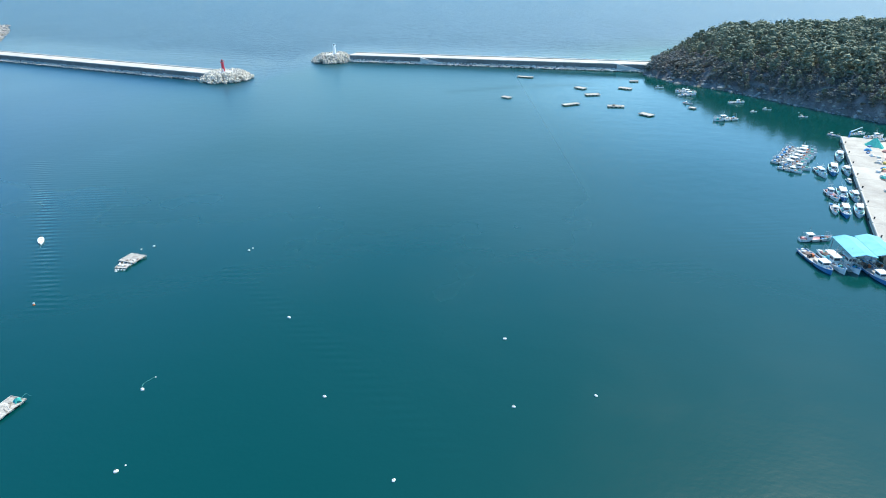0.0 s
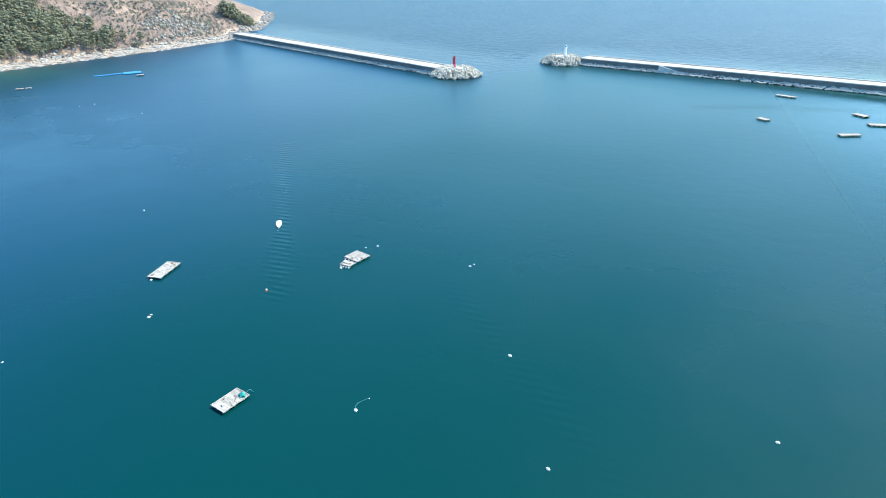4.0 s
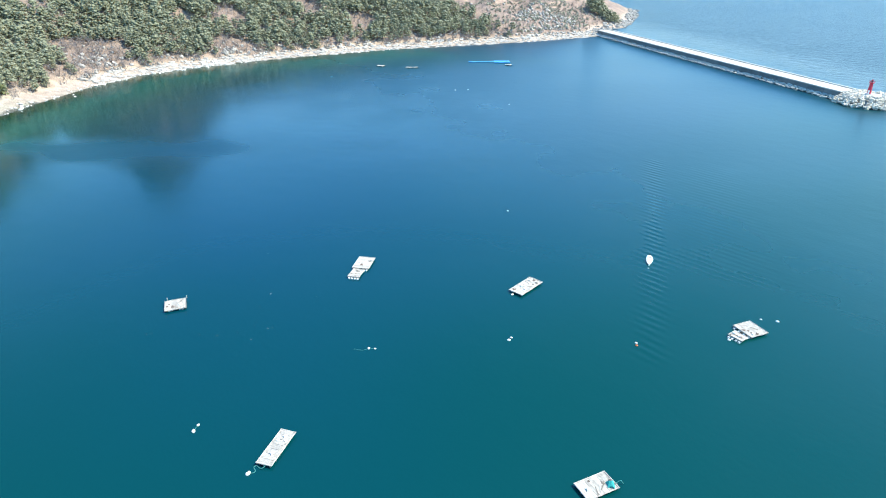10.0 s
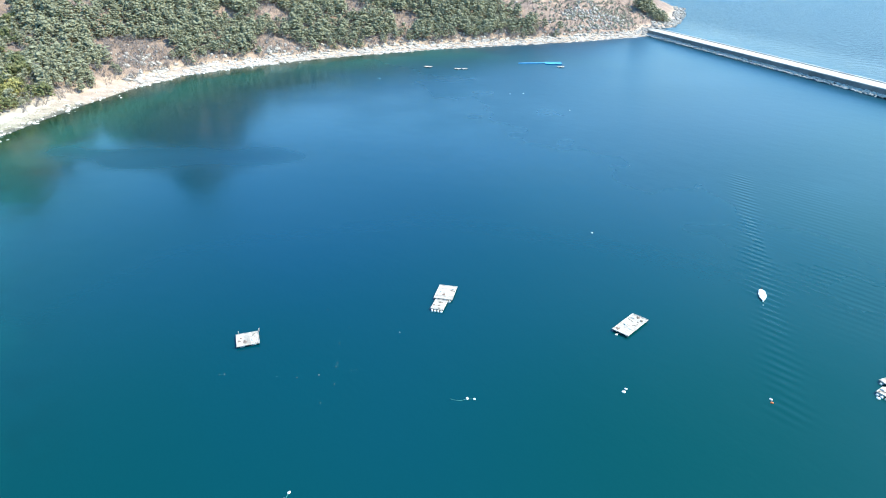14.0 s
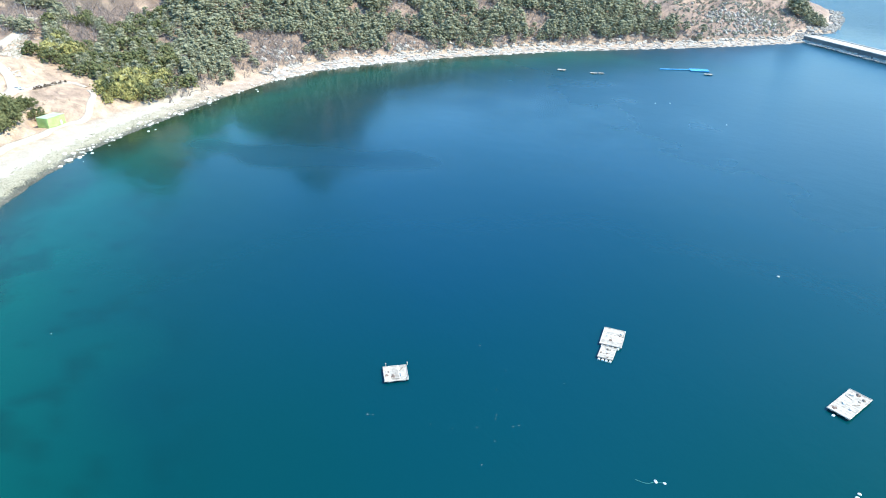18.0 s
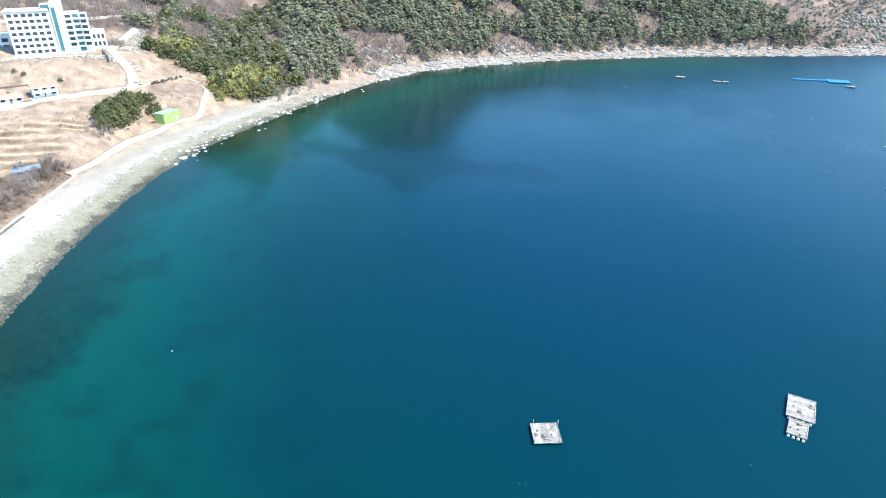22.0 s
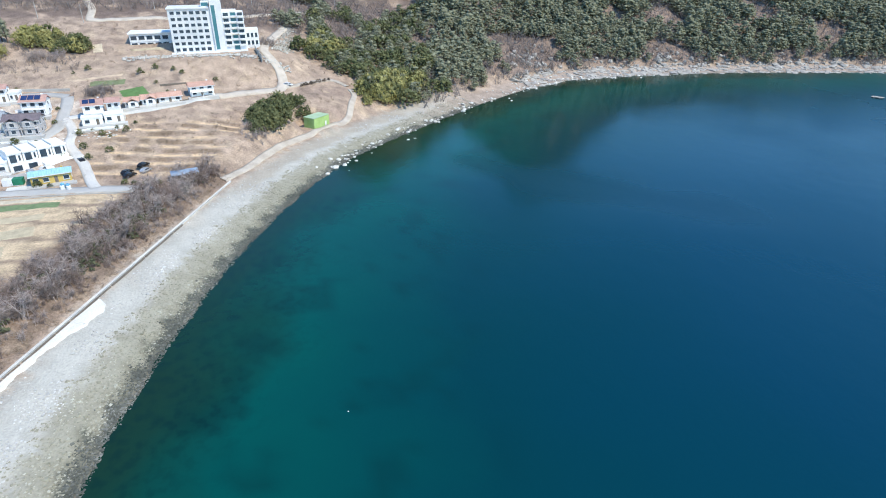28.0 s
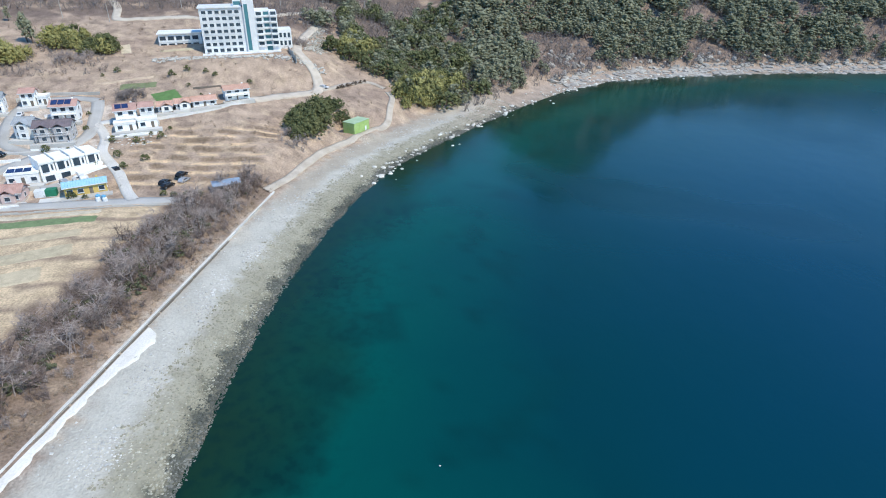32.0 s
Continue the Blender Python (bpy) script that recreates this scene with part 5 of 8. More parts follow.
dark_tile = material("dark_roof_tile", (0.20, 0.16, 0.17), 0.7, other=(0.14, 0.12, 0.13), size=1.5, fine=0.2)
grey_tile = material("grey_roof_tile", (0.34, 0.36, 0.38), 0.7, other=(0.27, 0.29, 0.31), size=1.5, fine=0.2)
solar_mat = material("solar_panel", (0.02, 0.035, 0.10), 0.15, other=(0.03, 0.05, 0.13), size=1, bump=0, spec=0.6)
frame_mat = material("window_frame_paint", (0.72, 0.73, 0.74), 0.5, size=2, bump=0)
teal_glass = material("teal_glass", (0.05, 0.16, 0.19), 0.1, other=(0.07, 0.20, 0.22), size=3, bump=0, spec=0.6)
green_paint = material("green_paint", (0.36, 0.52, 0.17), 0.6, other=(0.44, 0.58, 0.24), size=2.5, fine=0.3)
pale_green = material("pale_green_roof", (0.36, 0.50, 0.30), 0.6, other=(0.44, 0.55, 0.38), size=2)
green_sheet = material("green_sheet", (0.02, 0.22, 0.12), 0.6, size=1)

_wins = {}


def window(parent, x, z, w, h, m=None, y=0.0, glass=None):
    """A framed window on the wall at y = 0 that faces -y; the frame stands proud of the wall and holds the pane."""
    key = (round(w, 2), round(h, 2), (glass or glass_mat).name)
    if key not in _wins:
        f = 0.09
        bm = bmesh.new()
        ring = []
        for yy in (0.0, -0.1):
            for g in (0, f):
                ring.append([bm.verts.new((sx * (w / 2 - g), yy, g if sz < 0 else h - g)) for sx, sz in ((-1, -1), (1, -1), (1, 1), (-1, 1))])
        for p, q in ((0, 1), (1, 3), (3, 2), (2, 0)):
            for k in range(4):
                bm.faces.new((ring[p][k], ring[p][(k + 1) % 4], ring[q][(k + 1) % 4], ring[q][k]))
        bmesh.ops.recalc_face_normals(bm, faces=bm.faces[:])
        a = bpy.data.meshes.new("window")
        bm.to_mesh(a), bm.free()
        a.materials.append(frame_mat)
        bm = boxed(-w / 2 + f, w / 2 - f, -0.045, -0.02, f, h - f)
        c = bpy.data.meshes.new("sill")
        sb = boxed(-w / 2 - 0.1, w / 2 + 0.1, -0.2, 0.0, -0.12, -0.002)
        sb.to_mesh(c), sb.free()
        c.materials.append(frame_mat)
        b = bpy.data.meshes.new("pane")
        bm.to_mesh(b), bm.free()
        b.materials.append(glass or glass_mat)
        _wins[key] = (a, b, c)
    a, b, c = _wins[key]
    o = share("window", a, parent, (m or Matrix()) @ Matrix.Translation((x, y, z)))
    share("pane", b, o, Matrix())
    share("sill", c, o, Matrix())
    return o


def side(w, d, which):
    """Turns the front's window frame to another wall of a w by d house."""
    return {"front": Matrix(), "left": Matrix.Translation((0, d, 0)) @ pose(0, 0, 0, 0, 0, -90), "right": Matrix.Translation((w, 0, 0)) @ pose(0, 0, 0, 0, 0, 90)}[which]


def gable(bm, x0, x1, y0, y1, z, rise, over=0.5, thick=0.22):
    """A ridge roof along x with eaves all round."""
    x0, x1, y0, y1 = x0 - over, x1 + over, y0 - over, y1 + over
    ym = (y0 + y1) / 2
    sec = [(y0, z), (ym, z + rise), (y1, z), (y1, z - thick), (ym, z + rise - thick * 1.3), (y0, z - thick)]
    a, b = [bm.verts.new((x0, y, h)) for y, h in sec], [bm.verts.new((x1, y, h)) for y, h in sec]
    for i in range(6):
        j = (i + 1) % 6
        bm.faces.new((a[i], b[i], b[j], a[j]))
    for r in (a, b):
        bm.faces.new((r[0], r[1], r[4], r[5])), bm.faces.new((r[1], r[2], r[3], r[4]))
    bmesh.ops.recalc_face_normals(bm, faces=bm.faces[:])
    return bm


def tiles_on(root, x0, x1, y0, y1, z, rise, mat, over=0.5):
    """Ribs of roof tiles on both slopes of a ridge roof."""
    bm = bmesh.new()
    x0, x1, y0, y1 = x0 - over, x1 + over, y0 - over, y1 + over
    ym = (y0 + y1) / 2
    n = int((x1 - x0) / 0.7)
    for k in range(n):
        x = x0 + (k + 0.5) * (x1 - x0) / n
        for ye in (y0, y1):
            tube(bm, (x, ye, z + 0.03), (x, ym, z + rise + 0.03), 0.09, n=4, caps=False)
    tube(bm, (x0, ym, z + rise + 0.05), (x1, ym, z + rise + 0.05), 0.16, n=6)
    return part("tile_ribs", bm, mat, root)


def foot(x, y, m, w, d):
    """The lowest ground under a house's corners."""
    return min(ground_z(*(m @ Vector((a, b, 0))).xy) for a in (0, w) for b in (0, d))


def house(x, y, turn, w, d, storeys, wall, roof, label, rise=1.8, solar=False, balcony=False, cross=False, flat=False, group="village houses", lift=0.0, sh=2.9):
    m = pose(x, y, 0, 0, 0, turn)
    z0 = ground_z(*(m @ Vector((w / 2, d / 2, 0))).xy) + lift
    root = thing("house", pose(x, y, z0, 0, 0, turn), label, "house", group)
    h = storeys * sh
    low = foot(x, y, m, w, d) - z0 - 0.5
    part("foundation", boxed(-0.3, w + 0.3, -0.3, d + 0.3, low, 0.2, 0.05), concrete, root, "grey concrete foundation")
    part("terrace", boxed(-1.3, w + 1.3, -2.8, -0.304, low, 0.16, 0.04), pale_concrete, root, "pale paved front terrace")
    part("wall", boxed(0, w, 0, d, 0.204, h, 0.03), wall, root)
    if flat:
        part("roof", boxed(-0.2, w + 0.2, -0.2, d + 0.2, h + 0.004, h + 0.25, 0.03), roof, root, "flat roof slab")
        for a in ((-0.2, w + 0.2, -0.2, 0.0), (-0.2, w + 0.2, d, d + 0.2), (-0.2, 0.0, 0.004, d - 0.004), (w, w + 0.2, 0.004, d - 0.004)):
            part("parapet", boxed(*a, h + 0.254, h + 0.8, 0.02), wall, root)
    else:
        bm = bmesh.new()
        gable(bm, 0, w, 0, d, h, rise)
        part("roof", bm, roof, root)
        tiles_on(root, 0, w, 0, d, h, rise, roof)
        for yy in (-0.62, d + 0.5):
            part("eaves_board", boxed(-0.55, w + 0.55, yy, yy + 0.12, h - 0.3, h - 0.02, 0.02), frame_mat, root, "white eaves board")
        bm = bmesh.new()
        for xx in (0.05, w - 0.05):
            prism(bm, [(-0.0, h - 0.25), (d, h - 0.25), (d / 2, h + rise - 0.32)], -0.05, 0.05, Matrix.Translation((xx, 0, 0)) @ Matrix(((0, 0, 1, 0), (1, 0, 0, 0), (0, 1, 0, 0), (0, 0, 0, 1))))
        bmesh.ops.recalc_face_normals(bm, faces=bm.faces[:])
        part("gable_wall", bm, wall, root)
    if cross:
        for cx in ((w * 0.28, w * 0.72) if w > 9 else (w * 0.6,)):
            part("bay", boxed(cx - 1.8, cx + 1.8, -1.2, 0, 0.21, h + 0.2, 0.03), wall, root, "projecting gabled bay")
            bm = bmesh.new()
            gable(bm, 0, 1.2 + d * 0.45, -1.8, 1.8, 0, 1.3, 0.35)
            bmesh.ops.transform(bm, matrix=pose(cx, -1.2, h + 0.2, 0, 0, 90), verts=bm.verts[:])
            part("bay_roof", bm, roof, root)
            for s in range(storeys):
                window(root, cx, 0.9 + s * sh, 1.6, 1.4, y=-1.2)
    n = max(2, int(w / 2.6))
    for s in range(storeys):
        for k in range(n):
            xx = (k + 0.5) * w / n
            if s == 0 and k == n // 2:
                dr = part("door", boxed(xx - 0.5, xx + 0.5, -0.06, 0.0, 0.21, 2.3, 0.02), dark_wood, root, "dark entrance door")
                part("handle", boxed(xx + 0.3, xx + 0.36, -0.12, -0.062, 1.1, 1.3), steel, dr)
                continue
            window(root, xx, 0.9 + s * sh, min(1.7, w / n * 0.6), 1.4)
        for which in ("left", "right"):
            for k in range(max(1, int(d / 3.5))):
                window(root, (k + 0.5) * d / max(1, int(d / 3.5)), 0.9 + s * sh, 1.2, 1.3, side(w, d, which))
    if balcony and storeys > 1:
        part("balcony", boxed(0.3, w - 0.3, -1.5, -0.004, sh - 0.15, sh + 0.05, 0.03), wall, root, "projecting balcony slab")
        bm = bmesh.new()
        box(bm, 0.3, w - 0.3, -1.5, -1.42, sh + 0.85, sh + 0.93)
        for k in range(int(w / 0.5)):
            tube(bm, (0.35 + k * 0.5, -1.46, sh + 0.05), (0.35 + k * 0.5, -1.46, sh + 0.9), 0.03, n=4)
        part("railing", bm, frame_mat, root, "pale balcony railing")
        for k in range(3):
            part("porch_post", boxed(0.4 + k * (w - 1.0) / 2, 0.65 + k * (w - 1.0) / 2, -1.45, -1.2, 0.2, sh - 0.154, 0.02), wall, root)
    if solar:
        ang = 0 if flat else math.degrees(math.atan2(rise + 0.1, d / 2 + 0.5))
        for k in range(int(w / 2.4)):
            o = part("solar_panel", boxed(-1.05, 1.05, -d * 0.2, d * 0.2, 0, 0.06, 0.01), solar_mat, root, "dark blue solar panel")
            o.matrix_basis = pose(1.4 + k * 2.3, d * 0.27, h + (0.9 if flat else rise * 0.62 + 0.16), ang if not flat else 12, 0, 0)
    if not flat and w > 6:
        part("chimney", boxed(w * 0.78, w * 0.78 + 0.6, d * 0.6, d * 0.6 + 0.6, h, h + rise + 0.5, 0.03), wall, root)
    return root


# the white hotel block on its terrace
HT = math.degrees(math.atan2(33, -3))
HM = pose(-477, -61, 27.6, 0, 0, HT)
hotel = thing("hotel", HM, "white seven-storey hotel with teal glazing on a terrace", "hotel")
part("podium", boxed(-1, 20.5, -3.5, 13, -6, 0.2, 0.1), white_paint, hotel, "low white podium")
part("podium", boxed(20.504, 34, -2, 13, -6, 0.2, 0.1), white_paint, hotel, "low white podium")
part("main_block", boxed(0, 19, 0, 14, 0.204, 19.6, 0.06), white_paint, hotel)
part("roof_slab", boxed(-0.5, 18.5, -0.6, 14.4, 19.604, 20.1, 0.04), white_paint, hotel)
part("stair_tower", boxed(19.004, 24, -0.8, 13, 0.204, 23.2, 0.06), white_paint, hotel, "tall white stair tower")
part("glazed_strip", boxed(19.6, 21.2, -0.88, -0.804, 1.0, 21.0), teal_glass, hotel, "dark teal vertical glazed strip")
part("roof_room", boxed(15, 18.6, 3, 9, 20.104, 22.4, 0.05), white_paint, hotel)
part("roof_room_glazing", boxed(15.3, 18.3, 2.92, 2.996, 20.5, 22.0), teal_glass, hotel)
for fl in range(6):
    z = 2.9 + fl * 2.75
    for k in range(6):
        window(hotel, 2.0 + k * 2.85, z + 0.5, 2.0, 1.5)
    window(hotel, 4, z + 0.5, 1.6, 1.5, side(19, 14, "left")), window(hotel, 9, z + 0.5, 1.6, 1.5, side(19, 14, "left"))
    part("floor_band", boxed(0, 19, -0.12, -0.004, z - 0.25, z + 0.05, 0.02), white_paint, hotel)
for k in range(6):
    window(hotel, 2.0 + k * 2.85, 0.6, 2.0, 1.6)
# right wing: stepped bays with balconies
for k, (x0, x1, y0, top) in enumerate(((24.004, 27.4, 0.0, 18.0), (27.404, 30.6, 1.2, 18.0), (30.604, 33.8, 0.2, 17.2))):
    part("wing_bay", boxed(x0, x1, y0, 13, 0.204, top, 0.05), white_paint, hotel)
    for fl in range(6):
        z = 2.6 + fl * 2.6
        window(hotel, (x0 + x1) / 2, z + 0.2, 2.5, 1.7, y=y0, glass=teal_glass if k == 1 else None)
        b = part("balcony", boxed(x0 + 0.1, x1 - 0.1, y0 - 1.0, y0 - 0.24, z - 0.25, z - 0.08, 0.02), white_paint, hotel)
        part("balcony_front", boxed(x0 + 0.1, x1 - 0.1, y0 - 1.0, y0 - 0.92, z - 0.076, z + 0.5, 0.01), white_paint, b)
part("entrance", boxed(28, 30.4, 1.08, 1.196, 0.3, 2.6), teal_glass, hotel, "glazed entrance")
part("east_annex", boxed(33.804, 40, 8, 18, -1.5, 8.5, 0.05), white_paint, hotel, "lower white side wing")
for fl in range(2):
    for k in range(3):
        window(hotel, 34.9 + k * 1.95, 1.2 + fl * 3.6, 1.3, 2.2, y=8)
part("west_annex", boxed(-20.5, -1.5, 14, 24, -2, 7.6, 0.05), white_paint, hotel, "long low white side wing")
part("annex_roof", boxed(-21, -1.2, 13.2, 24.6, 7.604, 8.2, 0.05), white_paint, hotel)
for fl in range(2):
    for k in range(5):
        window(hotel, -18.6 + k * 3.6, 1.6 + fl * 3.2, 2.8, 1.9, y=14)
    part("floor_band", boxed(-20.5, -1.5, 13.7, 13.996, 0.9 + fl * 3.2, 1.25 + fl * 3.2, 0.02), white_paint, hotel)
# its stony terrace bank
rng = np.random.RandomState(20)
pieces = []
for k in range(420):
    u = rng.uniform(-22, 52)
    p = HM @ Vector((u, -8 - 0.12 * u + rng.normal() * 1.6, 0))
    pieces.append(placed(STONES[k % 8], p.x, p.y, ground_z(p.x, p.y) + 0.2, rng.uniform(0.6, 1.6), 1.0, rng))
stuff("terrace_stones", pieces, pale_stone, "pale boulder bank below the hotel terrace", "stones")

# row of four white two-storey units
row = thing("terrace_block", pose(-371.5, -99, ground_z(-376, -92) - 0.9, 0, 0, math.degrees(math.atan2(15, -10.5))), "white row of four flat-roofed holiday flats with tall windows", "building")
part("lower_storey", boxed(0, 18.2, -0.6, 8.5, -1.5, 2.9, 0.05), plaster, row)
for k in range(4):
    x0 = k * 4.55
    u = part("upper_unit", boxed(x0 + 0.15, x0 + 4.4, 0, 9, 2.904, 6.7, 0.06), plaster, row, "white box-shaped upper unit")
    part("surround", boxed(x0 + 0.05, x0 + 4.5, -0.35, -0.004, 6.1, 6.8, 0.03), plaster, u)
    part("party_wall", boxed(x0 + 0.05, x0 + 0.3, -0.35, 9.1, 6.804, 7.3, 0.03), plaster, u)
    window(row, x0 + 1.7, 3.2, 2.1, 2.7, y=0)
    window(row, x0 + 3.6, 3.6, 0.7, 2.0, y=0)
    if k < 2:
        window(row, x0 + 2.2, 0.4, 2.8, 2.0, y=-0.6)
part("ramp_wall", boxed(9.5, 25, -3.2, -0.64, -1.5, 1.9, 0.05), plaster, row, "long white retaining wall")
part("car_deck", boxed(-2, 25, -8, -3.24, -1.5, 0.35, 0.04), asphalt, row, "grey paved forecourt")

sky_roof = material("sky_blue_roof", (0.30, 0.52, 0.62), 0.5, other=(0.36, 0.58, 0.66), size=3)
grey_plaster = material("grey_plaster", (0.50, 0.47, 0.46), 0.8, other=(0.42, 0.40, 0.39), size=3)
slate = material("slate_blue_roof", (0.14, 0.22, 0.30), 0.6, size=2)
house(-370, -108.4, 97, 9.0, 6, 1, plaster, plaster, "flat-roofed white house with solar panels", flat=True, solar=True, sh=3.3)
house(-360.7, -113, 90, 11.5, 6, 1, pink_plaster, red_tile, "pink bungalow with red tiled roof and gable", cross=True, rise=1.8, sh=3.0)
house(-361.2, -89.7, 107, 11.5, 4.6, 1, yellow_plaster, sky_roof, "yellow shop with a sky-blue roof", rise=0.9, solar=False, sh=3.2)
house(-397.1, -108.3, 93, 11.5, 7, 2, grey_plaster, dark_tile, "dark-roofed grey house with twin front gables", cross=True, balcony=True, sh=2.6)
house(-413.5, -107.6, 91, 8.6, 6, 2, plaster, red_tile, "white house with red roof and solar panels", solar=True, balcony=True, sh=2.7)
house(-427.1, -121.9, 94, 4.8, 5, 2, plaster, red_tile, "small white house with a red roof", rise=1.4, sh=2.6)
house(-428.5, -116.8, 94, 3.4, 4.2, 1, plaster, plaster, "low flat white annex beside a small house", flat=True)
house(-401.6, -116, 80, 6.2, 6, 2, plaster, grey_tile, "white and blue gabled house", cross=True, sh=2.6)
house(-421.5, -137.4, 100, 11, 6, 2, plaster, grey_tile, "white villa with terraces and low roofs", balcony=True, sh=2.6)
house(-403.6, -151, 88, 10.5, 7, 2, plaster, grey_tile, "large pale house with grey gabled roof", cross=True, balcony=True)
house(-407.5, -84.5, 101, 7.0, 5.5, 2, plaster, red_tile, "white house with solar panels and a red roof", solar=True, balcony=True, sh=2.7)
house(-409.5, -76.5, 101, 4.6, 5, 2, plaster, red_tile, "white gabled villa wing with a red roof", rise=1.3, sh=2.7)
house(-402.3, -84, 103, 7.0, 4.0, 1, plaster, plaster, "flat white garage in front of a villa", flat=True, sh=2.6)
house(-404.2, -76.6, 103, 6.5, 3.6, 1, plaster, plaster, "white terrace block with blue-tinted windows", flat=True, sh=2.9)
for x, y, a, w, s, cr, text in ((-416.9, -71.8, 101, 5.0, 1, True, "small white cottage with a front gable"), (-418.4, -65.6, 104, 5.2, 1, True, "small white cottage with a front gable"),
                                (-419.4, -59.4, 105, 8.6, 1, False, "long white cottage with orange-red tiled roof"), (-425.6, -48, 108, 9.5, 2, False, "two-storey white house with orange-red tiled roof")):
    house(x, y, a, w, 5.0, s, plaster, orange_tile, text, rise=1.3, cross=cr, group="row of cottages", sh=2.1 if s > 1 else 2.4, balcony=s > 1)
house(-492.2, -189.4, 104, 20, 8, 2, plaster, grey_tile, "long white lodging house with grey roof", balcony=True)
house(-519.3, -196, 108, 12.5, 8, 2, plaster, grey_tile, "white lodging house with a grey roof", balcony=True)
house(-470, -178, 95, 8, 6, 1, plaster, slate, "low house with a slate-blue roof", rise=1.6)
house(-411, -158, 92, 6, 6, 1, plaster, slate, "low white house with a dark blue roof", rise=1.4)

# the green hut and the tarpaulin shed
hut = thing("hut", pose(-413.3, 1.2, 4.3, 0, 0, 136.7), "bright green metal hut with a pale roof", "hut")
part("body", boxed(0, 9.6, 0, 5.9, -1.5, 4.4, 0.06), green_paint, hut)
for k in range(19):
    part("rib", boxed(0.25 + k * 0.5, 0.33 + k * 0.5, -0.07, -0.004, 0.1, 4.3), green_paint, hut)
for k in range(11):
    part("rib", boxed(-0.07, -0.004, 0.35 + k * 0.5, 0.43 + k * 0.5, 0.1, 4.3), green_paint, hut)
part("roof", boxed(-0.15, 9.75, -0.15, 6.05, 4.404, 4.6, 0.03), pale_green, hut, "pale green flat roof")
part("door", boxed(6.6, 7.6, -0.12, -0.075, 0.1, 2.2, 0.02), frame_mat, hut)
shed = thing("shed", pose(-356.5, -46, ground_z(-359, -42), 0, 0, 105), "low shed covered with blue tarpaulin in brush", "shed")
bm = bmesh.new()
gable(bm, 0, 8, 0, 5, 2.4, 0.8, 0.3)
part("roof", bm, material("faded_blue_tarpaulin", (0.22, 0.30, 0.42), 0.7, other=(0.30, 0.38, 0.48), size=1), shed)
part("body", boxed(0.2, 7.8, 0.2, 4.8, -0.6, 2.3, 0.03), dark_wood, shed)


# cars
def car(m, paint, label):
    root = thing("car", m, label, "car", "parked cars")
    bm = bmesh.new()
    prof = [(-2.2, 0.35), (2.2, 0.35), (2.25, 0.75), (1.2, 0.92), (0.55, 1.45), (-1.3, 1.48), (-2.1, 0.98), (-2.25, 0.8)]
    prism(bm, prof, -0.88, 0.88, Matrix(((1, 0, 0, 0), (0, 0, 1, 0), (0, 1, 0, 0), (0, 0, 0, 1))))
    bmesh.ops.recalc_face_normals(bm, faces=bm.faces[:])
    bmesh.ops.bevel(bm, geom=bm.edges[:], offset=0.08, segments=2, affect="EDGES")
    body = part("body", bm, paint, root)
    for s in (-1, 1):
        part("side_window", boxed(-1.25, 0.45, s * 0.885 - 0.02, s * 0.885 + 0.02, 0.98, 1.36, 0.02), glass_mat, root)
        part("headlight", boxed(2.12, 2.24, s * 0.6 - 0.18, s * 0.6 + 0.18, 0.62, 0.76, 0.02), frame_mat, root)
        for x in (-1.4, 1.4):
            bm = bmesh.new()
            bmesh.ops.create_cone(bm, cap_ends=True, segments=14, radius1=0.34, radius2=0.34, depth=0.22, matrix=pose(x, s * 0.8, 0.34, 90, 0, 0))
            w = part("wheel", bm, tyre_mat, root)
            bm = bmesh.new()
            bmesh.ops.create_cone(bm, cap_ends=True, segments=10, radius1=0.2, radius2=0.2, depth=0.24, matrix=pose(x, s * 0.8, 0.34, 90, 0, 0))
            part("rim", bm, steel, w)
    o = part("windscreen", boxed(-0.06, 0.06, -0.7, 0.7, 0, 0.62, 0.02), glass_mat, root)
    o.matrix_basis = pose(1.17, 0, 0.95, 0, -51, 0)
    return root


black_car = material("black_car_paint", (0.02, 0.02, 0.022), 0.2, size=3, bump=0)
silver_car = material("silver_car_paint", (0.55, 0.56, 0.58), 0.25, metal=0.4, size=3, bump=0)
white_car = material("white_car_paint", (0.78, 0.78, 0.78), 0.25, size=3, bump=0)
for x, y, a, p, t in ((-367, -62.3, 150, black_car, "black car parked on a dirt yard"), (-364.6, -61, 140, black_car, "dark car parked on a dirt yard"), (-370.5, -57.6, 150, black_car, "black car parked beside dry terraces"),
                      (-368.3, -56.6, 150, silver_car, "silver car parked on a dirt yard"), (-372.6, -96.5 + 8, 120, white_car, "white car on the forecourt of the flats"),
                      (-399, -103, 60, white_car, "white car parked beside the village road"), (-452, -9, 60, white_car, "white van parked by the dirt road")):
    car(pose(x, y, ground_z(x, y) + 0.07, 0, 0, a), p, t)


